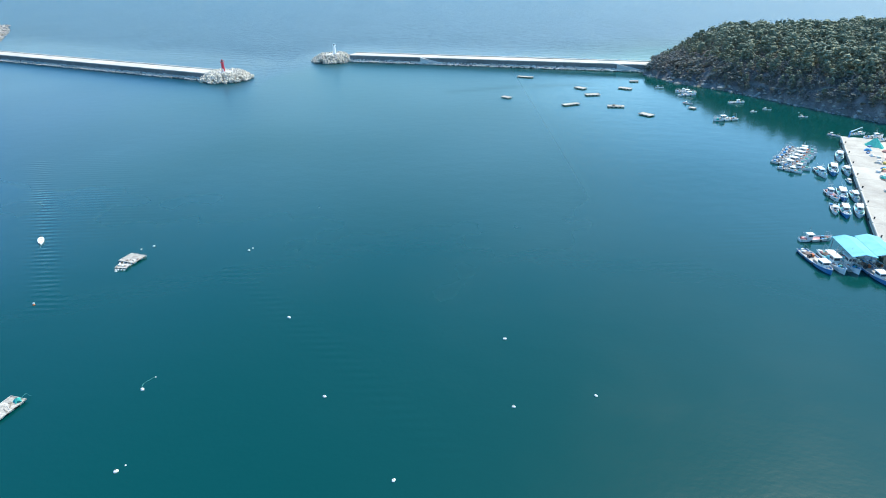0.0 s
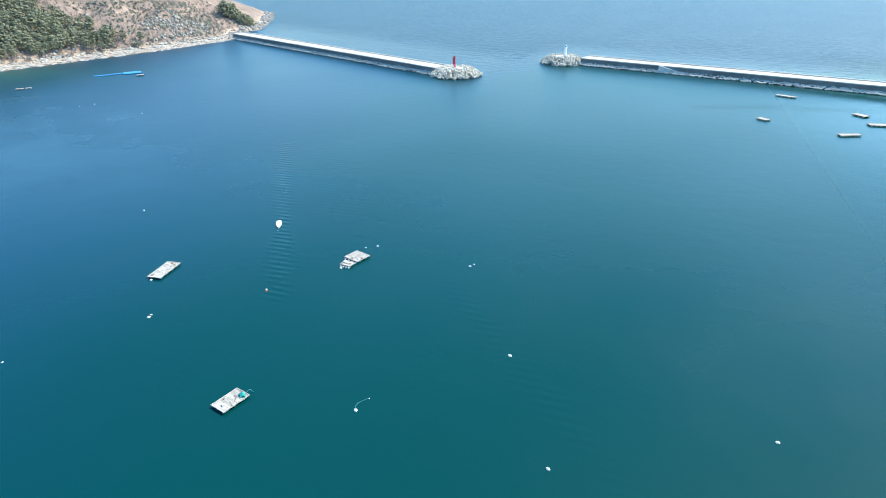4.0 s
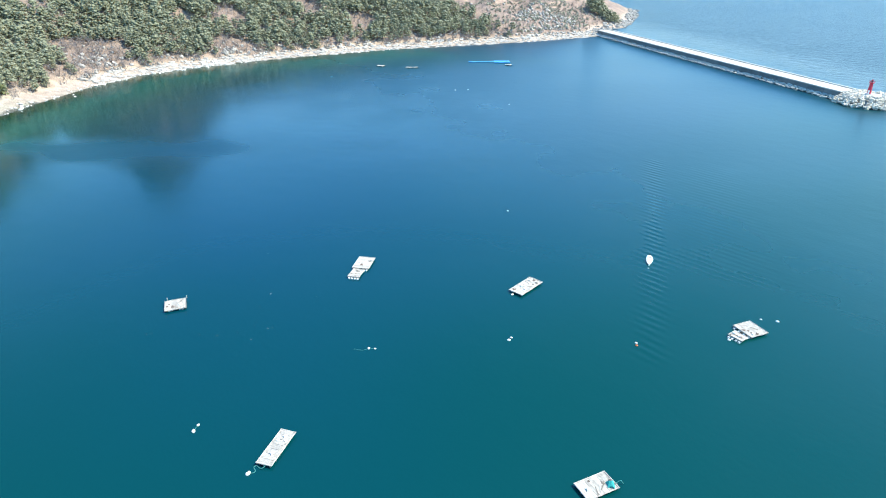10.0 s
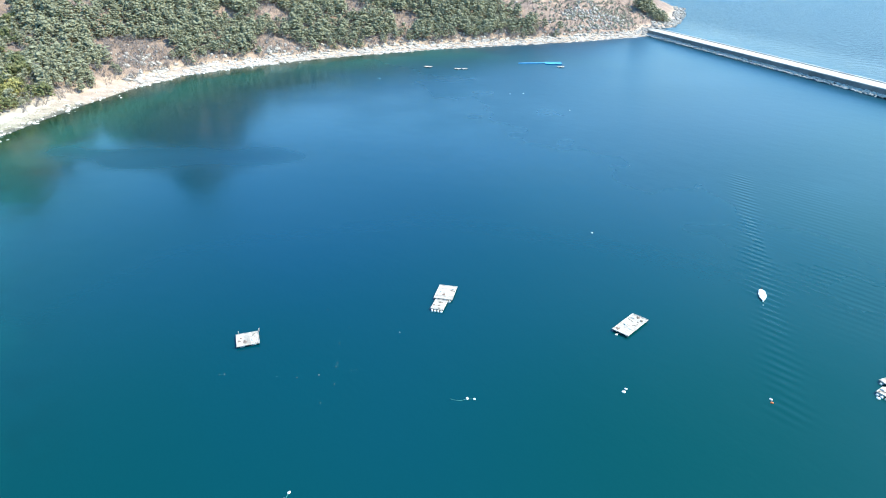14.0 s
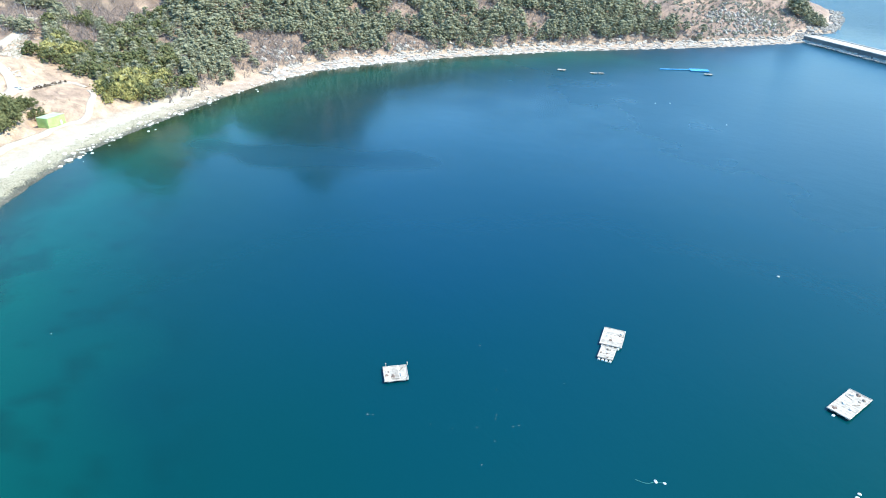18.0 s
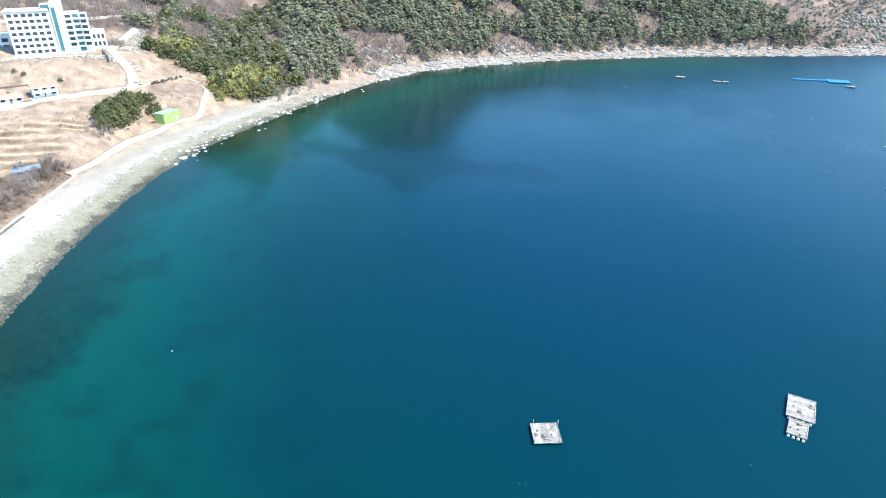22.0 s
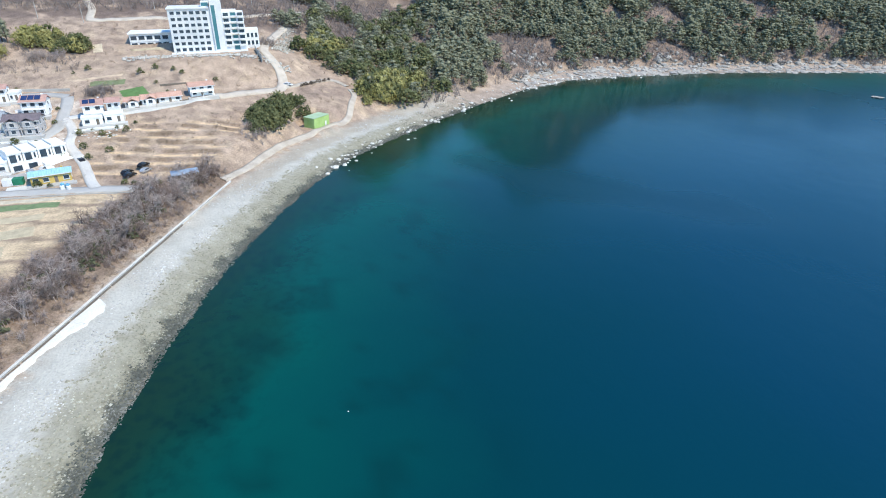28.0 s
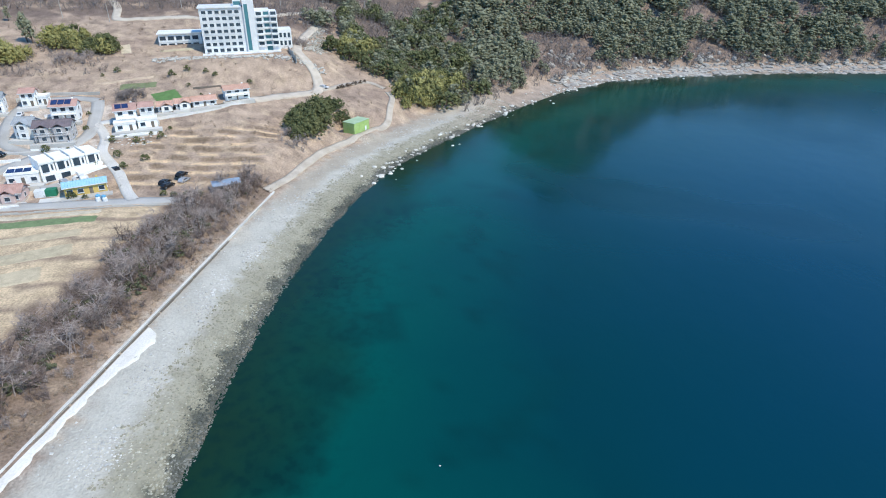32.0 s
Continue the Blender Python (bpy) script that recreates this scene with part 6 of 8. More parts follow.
# roads: ribbons that follow the ground
def road(name, points, width, mat, label, lift=0.22, kind="structure"):
    pts = np.array(points, float)
    seg = np.r_[0, np.cumsum(np.linalg.norm(np.diff(pts, axis=0), axis=1))]
    n = int(seg[-1] / 1.5) + 2
    s = np.linspace(0, seg[-1], n)
    c = np.stack([np.interp(s, seg, pts[:, k]) for k in range(2)], -1)
    for _ in range(6):
        c[1:-1] = (c[:-2] + 2 * c[1:-1] + c[2:]) / 4
    d = np.gradient(c, axis=0)
    d /= np.linalg.norm(d, axis=1)[:, None]
    nrm = np.stack([-d[:, 1], d[:, 0]], -1)
    rows = [c + nrm * width * u for u in (-0.5, -0.2, 0.2, 0.5)]
    verts = []
    for k, r in enumerate(rows):
        verts.append(np.column_stack([r, height(r[:, 0], r[:, 1]) + lift]))
    top = np.concatenate(verts)
    base = np.concatenate([verts[0] - (0, 0, 0.6), verts[3] - (0, 0, 0.6)])
    allv = np.concatenate([top, base])
    faces = []
    for k in range(3):
        for i in range(n - 1):
            faces.append((k * n + i, k * n + i + 1, (k + 1) * n + i + 1, (k + 1) * n + i))
    for i in range(n - 1):
        faces.append((4 * n + i, 4 * n + i + 1, i + 1, i))
        faces.append((3 * n + i, 3 * n + i + 1, 5 * n + i + 1, 5 * n + i))
    return tagged(new(name, raw_mesh(name, allv, faces, mat, True)), label, "road", kind=kind)


white_slab = material("white_concrete", (0.63, 0.60, 0.55), 0.85, other=(0.53, 0.50, 0.455), size=6, fine=0.3)
road("road_1", [(-359, -190), (-358, -127), (-357, -106), (-356, -88), (-355, -69), (-353, -56), (-349, -49), (-343, -46)], 5.0, asphalt, "pale grey village road beside the fields")
road("road_2", [(-356, -69.5), (-361, -72), (-366, -74), (-376, -78), (-384, -83), (-390, -86.5), (-399, -86.5), (-406, -89.5), (-411, -93)], 3.4, white_slab, "bright concrete lane climbing to the village", 0.3)
road("road_3", [(-366, -140), (-374, -123), (-381, -114), (-387, -108), (-392, -100), (-397, -95.5), (-402, -93), (-408, -93), (-415, -94), (-425, -95), (-431, -96.5)], 4.6, asphalt, "pale grey village road winding uphill", 0.3)
road("road_4", [(-431, -96.5), (-434, -103), (-434, -115), (-430, -123), (-418, -124), (-407, -122), (-398, -119), (-394, -113), (-390, -106)], 3.6, asphalt, "narrow grey lane looping round the houses", 0.32)
road("road_5", [(-411, -92), (-413, -87), (-412.5, -79), (-413.5, -71), (-416, -60), (-421, -48), (-429, -38)], 3.0, pale_concrete, "concrete lane in front of the cottages", 0.3)
road("road_6", [(-429, -38), (-438, -25), (-446, -12), (-456, -11), (-464, -12.5), (-470, -16), (-478, -20), (-501, -20), (-520, -17), (-545, -9), (-565, -5)], 4.6, dirt, "rutted dirt road up to the hotel", 0.5)
road("road_7", [(-360, -31), (-371, -24), (-385, -17.5), (-397, -11), (-408, -1), (-418, 8), (-424, 14), (-430, 17), (-440, 19), (-451, 22), (-456, 20)], 2.6, dirt, "narrow dirt track along the strand", 0.45)
road("road_8", [(-447, -13), (-453, -6), (-462, 4), (-467, 12), (-460, 19)], 2.4, dirt, "dirt track below the wood", 0.45)
road("road_9", [(-590, -130), (-545, -112), (-527, -110), (-530, -60), (-560, -25), (-575, -5), (-588, 24)], 4.0, dirt, "pale dirt road along the hillside", 0.5)

# sea wall: capped concrete sections, with a dark strip as the shadow line at their foot
wall = thing("sea_wall", pose(-235.8, -69.1, 0, 0, 0, math.degrees(math.atan2(40.5, -124))), "low concrete sea wall along the back of the strand", "wall", kind="structure")
WL = math.hypot(124, 40.5)
sec = part("wall_section", boxed(0.03, WL / 26 - 0.03, -0.2, 0.2, 0.5, 3.0, 0.05), pale_concrete, wall, "grey concrete wall section")
cap = part("coping", boxed(0.01, WL / 26 - 0.01, -0.3, 0.3, 3.004, 3.16, 0.04), white_slab, wall, "bleached concrete coping")
for k in range(1, 26):
    q = Matrix.Translation((k * WL / 26, 0, 0))
    share("wall_section", sec.data, wall, q), share("coping", cap.data, wall, q)
    if k < 19:
        part("drain", boxed(k * WL / 26 + 0.02, (k + 1) * WL / 26 - 0.3 * (k % 3), -0.62, -0.34, 1.5, 2.78, 0.03), dark_wood, wall, "dark strip standing in for the shadow line at the wall's foot")
def apron_edge(s):
    """How far the white apron reaches out from the wall, s metres along it."""
    return np.interp(s, [-20, 0, 20, 36, 44, 50, 53, 54.5], [3.2, 2.9, 2.5, 2.4, 4.2, 4.6, 3.4, 1.4]) + 0.25 * np.sin(s * 0.9) + 0.15 * np.sin(s * 2.3)


_s = np.arange(-20, 54.6, 0.75)
_d = np.array((-124, 40.5)) / WL
_o = np.array((40.5, 124)) / WL
_rows = [np.array((-235.8, -69.1)) + _s[:, None] * _d + (0.9 + (apron_edge(_s) - 0.9) * u)[:, None] * _o for u in (0, 0.33, 0.66, 0.97, 1.0)]
_v = np.concatenate([np.column_stack([r, height(r[:, 0], r[:, 1]) + (0.16 if k < 4 else -0.3)]) for k, r in enumerate(_rows)])
_n = len(_s)
_f = [(k * _n + i, (k + 1) * _n + i, (k + 1) * _n + i + 1, k * _n + i + 1) for k in range(4) for i in range(_n - 1)]
tagged(new("pavement", raw_mesh("pavement", _v, _f, white_slab, True)), "white concrete apron at the foot of the sea wall", "pavement", kind="structure")

# power poles
def power_pole(x, y, tall=9):
    root = thing("power_pole", pose(x, y, ground_z(x, y), 0, 0, 20), "slender pale concrete power pole", "pole", "power poles")
    bm = bmesh.new()
    tube(bm, (0, 0, -0.5), (0, 0, tall), 0.17, 0.1, 8)
    part("shaft", bm, concrete, root)
    part("crossarm", boxed(-0.9, 0.9, -0.05, 0.05, tall - 0.8, tall - 0.68), steel, root)
    for k in (-0.8, 0, 0.8):
        bm = bmesh.new()
        tube(bm, (k, 0, tall - 0.68), (k, 0, tall - 0.45), 0.06, n=6)
        part("insulator", bm, frame_mat, root)


for x, y in ((-534, -187), (-525, -112), (-533, -136), (-570, -29), (-579, -4), (-587, 22), (-545, -80)):
    power_pole(x, y)

# field borders and beds
BEDS = [(-343.5, -92, 92, 32, 5.0, (0.17, 0.23, 0.11), "strips of young green crop beside the road"), (-348.6, -93, 92, 34, 3.4, (0.56, 0.48, 0.36), "pale tilled bed beside the road"),
        (-433, -71.5, 115, 11, 10, (0.12, 0.22, 0.07), "bright green vegetable bed above the cottages"), (-444, -84, 95, 15, 6, (0.19, 0.22, 0.11), "dull green vegetable bed on the slope"),
        (-486, -97, 15, 12, 5, (0.58, 0.48, 0.34), "pale bare earth bank"), (-452, -172, 110, 14, 7, (0.58, 0.48, 0.34), "pale bare earth bank above the village"),
        (-450, -89, 106, 21, 2.6, (0.54, 0.41, 0.29), "reddish tilled bed on the slope"), (-483, -74, 97, 16, 4, (0.55, 0.46, 0.31), "dry straw-coloured bank below the hotel"),
        (-333, -90, 100, 26, 5, (0.52, 0.43, 0.29), "straw-coloured stubble bed"), (-322, -88, 104, 24, 7, (0.55, 0.46, 0.31), "straw-coloured stubble bed"), (-309, -92, 106, 26, 8, (0.53, 0.44, 0.30), "straw-coloured stubble bed")]
for k, (x, y, a, l, w, c, t) in enumerate(BEDS):
    m = pose(x, y, 0, 0, 0, a)
    us, vs = np.linspace(-l / 2, l / 2, int(l) + 1), np.linspace(-w / 2, w / 2, int(w * 2) + 1)
    U, V = np.meshgrid(us, vs)
    ca, sa = math.cos(radians(a)), math.sin(radians(a))
    X, Y = x + U * ca - V * sa, y + U * sa + V * ca
    Z = height(X, Y) + 0.12 + 0.07 * np.cos(np.arange(len(vs)) * np.pi)[:, None] - 0.3 * ((np.abs(U) > l / 2 - 0.3) | (np.abs(V) > w / 2 - 0.2))
    ii = np.arange(X.size).reshape(X.shape)
    q = np.stack([ii[:-1, :-1], ii[:-1, 1:], ii[1:, 1:], ii[1:, :-1]], -1).reshape(-1, 4)
    tagged(new("field_bed", raw_mesh("field_bed", np.stack([X, Y, Z], -1).reshape(-1, 3), q, material("bed_%d" % k, c, 0.95, other=tuple(v * 0.75 for v in c), size=2, fine=0.3), True)), t, "field", kind="structure")

rng = np.random.RandomState(21)
for x, y in ((-401, -72), (-398, -68), (-404, -66), (-396, -76), (-407, -95), (-392, -104), (-392, -97), (-411, -100), (-419, -97), (-412, -112), (-402, -124), (-424, -60), (-431, -48), (-437, -42), (-452, -72), (-455, -66), (-441, -64),
             (-357, -58), (-356, -54), (-355, -50), (-358, -61), (-386, -80), (-383, -71), (-379, -77), (-364, -96), (-363, -105), (-418, -128), (-429, -131), (-446, -150), (-449, -145), (-443, -158), (-376, -128), (-381, -134), (-385, -139), (-389, -130)):
    tree("garden_bush", x, y, rng.uniform(1.3, 2.8), bush_crowns[rng.randint(5)], bush_leaf, "rounded dark green bush in the village", "village bushes", 1.1)
hedge = [placed(BUSHES[rng.randint(5)], -453 - 12 * u + rng.normal() * 0.3, -3.5 + 13 * u + rng.normal() * 0.3, ground_z(-453 - 12 * u, -3.5 + 13 * u), rng.uniform(1.2, 1.9), 0.9, rng) for u in np.linspace(0, 1, 12)]
stuff("hedge", hedge, material("dark_shrub", (0.10, 0.07, 0.05), 0.95, size=1, fine=0.1), "line of small dark brown shrubs beside a dirt track", "hedge")
shr = [placed(TWIGS[rng.randint(6)], -434 + rng.normal() * 3.2, -85 + rng.normal() * 3.5, ground_z(-434, -85), rng.uniform(1.5, 3.5), 1.2, rng) for _ in range(60)]
shr += [placed(FAR_TWIGS[rng.randint(8)], x, y, ground_z(x, y), rng.uniform(1.2, 3.2), 1.3, rng) for x, y in zip(rng.uniform(-492, -458, 220), rng.uniform(-165, -100, 220))]
shr += [placed(FAR_TWIGS[rng.randint(8)], x, y, ground_z(x, y), rng.uniform(2, 4.5), 1.2, rng) for x, y in zip(rng.uniform(-512, -492, 70), rng.uniform(-30, -16, 70))]
stuff("garden_brush", shr, twig_mat, "leafless grey shrubs on the slope above the village", "brush")


def low_wall(points, tall, mat, label):
    root = thing("garden_wall", Matrix(), label, "wall", "garden walls")
    for a, b in zip(points, points[1:]):
        n = max(1, int(math.dist(a, b) / 4))
        for k in range(n):
            p, q = [Vector(a).lerp(Vector(b), (k + t) / n) for t in (0, 1)]
            l, ang = (q - p).length, math.degrees(math.atan2(q.y - p.y, q.x - p.x))
            o = part("wall_panel", boxed(0, l - 0.02, -0.12, 0.12, -0.8, tall, 0.03), mat, root)
            o.matrix_basis = pose(p.x, p.y, ground_z(p.x, p.y), 0, 0, ang)
    return root


low_wall([(-351.3, -120), (-351.2, -70), (-349.5, -58)], 0.5, concrete, "low grey kerb wall beside the village road")
low_wall([(-415.4, -72), (-417.8, -60), (-423, -48), (-428, -40)], 0.9, dark_wood, "dark low fence in front of the cottages")
low_wall([(-393, -109), (-392.5, -96)], 0.9, plaster, "low white garden wall before a grey house")
low_wall([(-357, -114), (-357, -101)], 0.8, plaster, "low white garden wall before a pink house")
low_wall([(-437, -97), (-438, -115), (-433, -126)], 1.2, concrete, "grey retaining wall above the village road")
low_wall([(-438, -62), (-440, -51)], 0.8, dark_wood, "dark retaining bank above the cottages")
gs = thing("container", pose(-363.2, -99, ground_z(-364, -96), 0, 0, 95), "green sheeted market stall with a white side", "container")
part("body", boxed(0, 6, 0, 2.4, 0, 2.2, 0.05), white_paint, gs)
part("cover", boxed(3, 6.05, -0.06, 2.45, 0.2, 2.25, 0.03), green_sheet, gs, "dark green sheet")
low_wall([(-482, -24), (-473, -22.5), (-464, -20)], 2.2, concrete, "dark concrete retaining wall beside the dirt road")
pieces = []
for k in range(420):
    u = rng.uniform(0, 1)
    x, y = -486 - 62 * u + rng.normal() * 1.2, -12 + 4 * u + rng.normal() * 2.6
    pieces.append(placed(STONES[k % 8], x, y, ground_z(x, y) + 0.2, rng.uniform(0.5, 1.5), 1.0, rng))
stuff("rubble_slope", pieces, cobble_mat, "pale rubble facing on the bank beside the dirt road", "stones")
for x, y, w, d, a in ((-361, -92.5, 9, 4, 100), (-357.6, -103, 10, 3, 92), (-393, -113, 12, 3, 92), (-409, -109, 10, 3, 92), (-400, -80, 14, 3, 103)):
    o = part("pavement", boxed(-w / 2, w / 2, -d / 2, d / 2, -0.6, 0.22, 0.03), pale_concrete, None)
    o.matrix_world = pose(x, y, ground_z(x, y), 0, 0, a)
    tagged(o, "pale paved yard before a house", "pavement", kind="structure")

# village clutter: kerbs, parking bays, cars, garden stones, tanks
for k in range(7):
    o = part("parking_line", boxed(-0.06, 0.06, -2.2, 2.2, 0, 0.012), white_paint, row)
    o.matrix_basis = pose(3.0 + k * 2.6, -5.6, 0.352, 0, 0, 0)
RM = row.matrix_world.copy()
for k, (u, p, t) in enumerate(((4.3, silver_car, "silver car in a parking bay before the flats"), (9.5, white_car, "white car in a parking bay before the flats"), (19.9, black_car, "black car in a parking bay before the flats"))):
    car(RM @ pose(u, -5.5, 0.36, 0, 0, 90), p, t)
for x, y, a, p, t in ((-398, -98.5, 35, silver_car, "silver car parked beside the village road"), (-420, -120.5, 5, white_car, "white car parked in the lane between the houses"), (-391, -118, 70, black_car, "dark car parked before the blue gabled house")):
    car(pose(x, y, ground_z(x, y) + 0.35, 0, 0, a), p, t)
tank_blue = material("blue_tank", (0.16, 0.42, 0.62), 0.5, size=1)
for k, (x, y) in enumerate(((-357.2, -79.5), (-358.4, -78.2), (-356.6, -77.4), (-359.3, -80.1))):
    t = thing("water_tank", pose(x, y, ground_z(x, y), 0, 0, 20 * k), "pale blue plastic tank beside the yellow shop", "tank", "tanks by the shop")
    bm = bmesh.new()
    tube(bm, (0, 0, 0), (0, 0, 1.25), 0.7, 0.66, 14), tube(bm, (0, 0, 1.25), (0, 0, 1.4), 0.66, 0.3, 14)
    part("body", bm, tank_blue if k % 2 else boat_white, t)
    bm = bmesh.new()
    tube(bm, (0, 0, 1.4), (0, 0, 1.5), 0.24, 0.22, 10)
    part("lid", bm, blue_cloth, t)
rng = np.random.RandomState(22)
for k in range(34):
    x, y = -396 + rng.normal() * 2.6, -76.5 + rng.normal() * 4.5
    o = new("garden_stone", boulder_mes[k % 8])
    size = rng.uniform(0.5, 1.3)
    o.matrix_world = pose(x, y, ground_z(x, y) + 0.1, 0, 0, rng.uniform(0, 360)) @ Matrix.Diagonal((size, size, size * 0.7, 1))
    tagged(o, "pale garden boulder in the terraced plot below the villa", "boulder", "garden stones below the villa")
for a, b in (((-398.5, -86), (-401.5, -70)), ((-386, -121), (-386.5, -110)), ((-418.5, -112), (-419, -104)), ((-428, -131), (-424, -141))):
    low_wall([a, b], 1.1, plaster, "white garden wall beside a village house")
low_wall([(-403, -101), (-412, -101), (-413, -112)], 1.0, white_rock, "pale stone retaining wall below a white house")
for x, y in ((-399, -80), (-397, -84), (-394, -73), (-409, -103), (-416, -103), (-405, -99), (-389, -92), (-381, -86), (-385, -95), (-361, -88), (-360, -84), (-430, -108), (-426, -112), (-440, -118), (-455, -100), (-459, -95), (-432, -58), (-452, -58), (-449, -54), (-446, -40)):
    tree("garden_bush", x, y, rng.uniform(1.0, 2.4), bush_crowns[rng.randint(5)], bush_leaf, "rounded dark green bush in the village", "village bushes", 1.1)


# ---- rafts, floats and boats ----


def raft(x, y, turn, length, width, label, plank=0.45, seed=0, drums=False):
    """A moored plank raft on foam floats; its origin is the middle of the deck at the waterline."""
    rng = random.Random(seed)
    root = thing("raft", pose(x, y, 0, 0, 0, turn), label, "raft", "moored rafts")
    n = max(4, int(length / plank))
    step = length / n
    me = None
    for k in range(n):
        if me is None:
            o = part("plank", boxed(-step / 2 + 0.009, step / 2 - 0.009, -width / 2, width / 2, 0.50, 0.56, 0.012), grey_wood, root)
            me = o.data
        else:
            o = share("plank", me, root, Matrix())
        o.matrix_basis = pose(-length / 2 + (k + 0.5) * step, rng.uniform(-0.03, 0.03), rng.uniform(-0.012, 0.012), 0, 0, rng.uniform(-0.5, 0.5))
    for k in range(3):
        yy = (k - 1) * (width / 2 - 0.25)
        part("bearer", boxed(-length / 2, length / 2, yy - 0.09, yy + 0.09, 0.30, 0.49, 0.02), dark_wood, root, "dark timber bearer")
    for sx in (-1, 1):
        part("edge_rail", boxed(sx * (length / 2 - 0.12) - 0.08, sx * (length / 2 - 0.12) + 0.08, -width / 2, width / 2, 0.575, 0.67, 0.02), grey_wood, root)
    for sy in (-1, 1):
        part("side_rail", boxed(-length / 2 + 0.25, length / 2 - 0.25, sy * (width / 2 - 0.1) - 0.07, sy * (width / 2 - 0.1) + 0.07, 0.577, 0.66, 0.02), grey_wood, root)
    fl = None
    m = max(2, int(length / 2.0))
    for k in range(m):
        for sy in (-1, 1):
            spot = pose(-length / 2 + (k + 0.5) * length / m, sy * (width / 2 - 0.72), -0.02)
            if fl is None:
                bm = bmesh.new()
                tube(bm, (-0.55, 0, 0), (0.55, 0, 0), 0.3, n=10)
                bmesh.ops.bevel(bm, geom=bm.edges[:], offset=0.04, segments=1, affect="EDGES")
                fl = part("float", bm, foam_white, root, "white foam float")
                fl.matrix_basis = spot
            else:
                share("float", fl.data, root, spot, "white foam float")
    if drums:
        for k in range(4):
            for sx in (-1, 1):
                o = part("drum", tube(bmesh.new(), (0, 0, -0.02), (sx * 0.7, 0, -0.02), 0.27, n=12), foam_white, root, "white plastic drum under the deck's end")
                o.matrix_basis = pose(sx * (length / 2 - 0.35), (k - 1.5) * width / 4.2, 0.1)
    return root


def heap(bm, x, y, z, r, h, rng):
    """A low uneven mound."""
    made = bmesh.ops.create_icosphere(bm, subdivisions=2, radius=1.0)["verts"]
    for v in made:
        k = 1 + rng.uniform(-0.18, 0.18)
        v.co = Vector((x + v.co.x * r * k, y + v.co.y * r * k, z + max(v.co.z, -0.1) * h * k))


def clutter(name, x, y, z, r, h, mat, label, category):
    bm = bmesh.new()
    rg = random.Random(int(x * 10 + y))
    heap(bm, 0, 0, 0, r * 0.75, h, rg)
    for v in bm.verts:
        v.co.x *= 1 + 0.5 * math.sin(5 * v.co.y / r + x)
        v.co.y *= 1 + 0.4 * math.sin(6 * v.co.x / r + y)
    o = part(name, bm, mat, None)
    o.matrix_world = Matrix.Translation((x, y, z))
    return tagged(o, label, category)


def buoy(x, y, size, label="small white foam buoy floating on the water", mat=None, tilt=0):
    size *= 0.62 if size > 0.6 else 0.5
    root = thing("buoy", pose(x, y, 0, tilt, tilt, (x * 53) % 360), label, "buoy", "mooring buoys")
    bm = bmesh.new()
    bmesh.ops.create_uvsphere(bm, u_segments=12, v_segments=8, radius=size / 2)
    for v in bm.verts:
        v.co.x *= 1.35
        v.co.z = v.co.z * 0.85 + size * 0.12
    part("body", bm, mat or foam_white, root)
    bm = bmesh.new()
    bmesh.ops.create_cone(bm, cap_ends=True, segments=8, radius1=size * 0.09, radius2=size * 0.09, depth=size * 0.35, matrix=Matrix.Translation((0, 0, size * 0.6)))
    part("lug", bm, dark_wood, root)
    return root


def rope(points, radius=0.05, label="slack mooring line on the water", mat=None):
    cu = bpy.data.curves.new("mooring_rope", "CURVE")
    cu.dimensions, cu.bevel_depth, cu.bevel_resolution = "3D", radius * 0.85, 1
    sp = cu.splines.new("BEZIER")
    sp.bezier_points.add(len(points) - 1)
    for p, q in zip(sp.bezier_points, points):
        p.co, p.handle_left_type, p.handle_right_type = q, "AUTO", "AUTO"
    cu.materials.append(mat or rope_mat)
    return tagged(new("mooring_rope", cu), label, "rope")


RAFTS = [
    (-86.5, 94.5, 74, 6.4, 4.0, "bleached plank raft with a teal tarpaulin heap"), (-128.9, 59.3, 122, 8.6, 3.1, "long weathered plank raft with mesh-covered wells"),
    (-138.1, 135.3, 96, 9.4, 4.2, "long bleached plank raft with gear at one end"), (-176.6, 111.1, 128, 6.8, 4.8, "bleached plank raft joined to a smaller float"),
    (-173.0, 106.1, 125, 4.6, 3.3, "small plank float on white drums beside a larger raft"), (-90.5, 159.2, 70, 5.3, 5.5, "square bleached plank raft with a small float moored to it"),
    (-91.1, 154.3, 84, 2.8, 3.5, "small low plank float tied to a larger raft"), (-188.8, 63.5, 70, 5.0, 4.9, "square pale plank raft with corner posts"),
    (58, 426.5, -25, 11, 3.6, "narrow plank raft near the breakwater"), (39, 364.5, -45, 6.0, 4.0, "small plank raft moored in the harbour"),
    (87.5, 387, -50, 7.5, 4.5, "plank raft moored off the wooded cape"), (90.5, 367.5, 5, 8.5, 4.5, "plank raft moored off the wooded cape"),
    (73, 343.5, 20, 10, 3.6, "long narrow plank raft in the harbour"), (96.5, 337, -10, 9, 4.0, "plank raft with stacked gear in the harbour"),
    (114.5, 383.5, -35, 8, 4.2, "plank raft moored off the wooded cape"), (126, 405, -10, 5.5, 3.5, "small plank raft off the wooded cape"),
    (107.5, 317.5, -55, 7.5, 4.6, "plank raft moored in the harbour"), (136.2, 329.9, -54, 4.0, 3.0, "small square plank raft near the cape"),
    (-428, 301, 30, 5.5, 3.5, "small pale raft off the wooded shore"), (-409, 312.5, 35, 4.5, 2.6, "small pale raft off the wooded shore"),
    (-406, 316.5, 60, 3.6, 2.4, "small pale raft off the wooded shore"), (-369, 375.5, 40, 5.0, 3.2, "small plank raft beside a blue pontoon")]
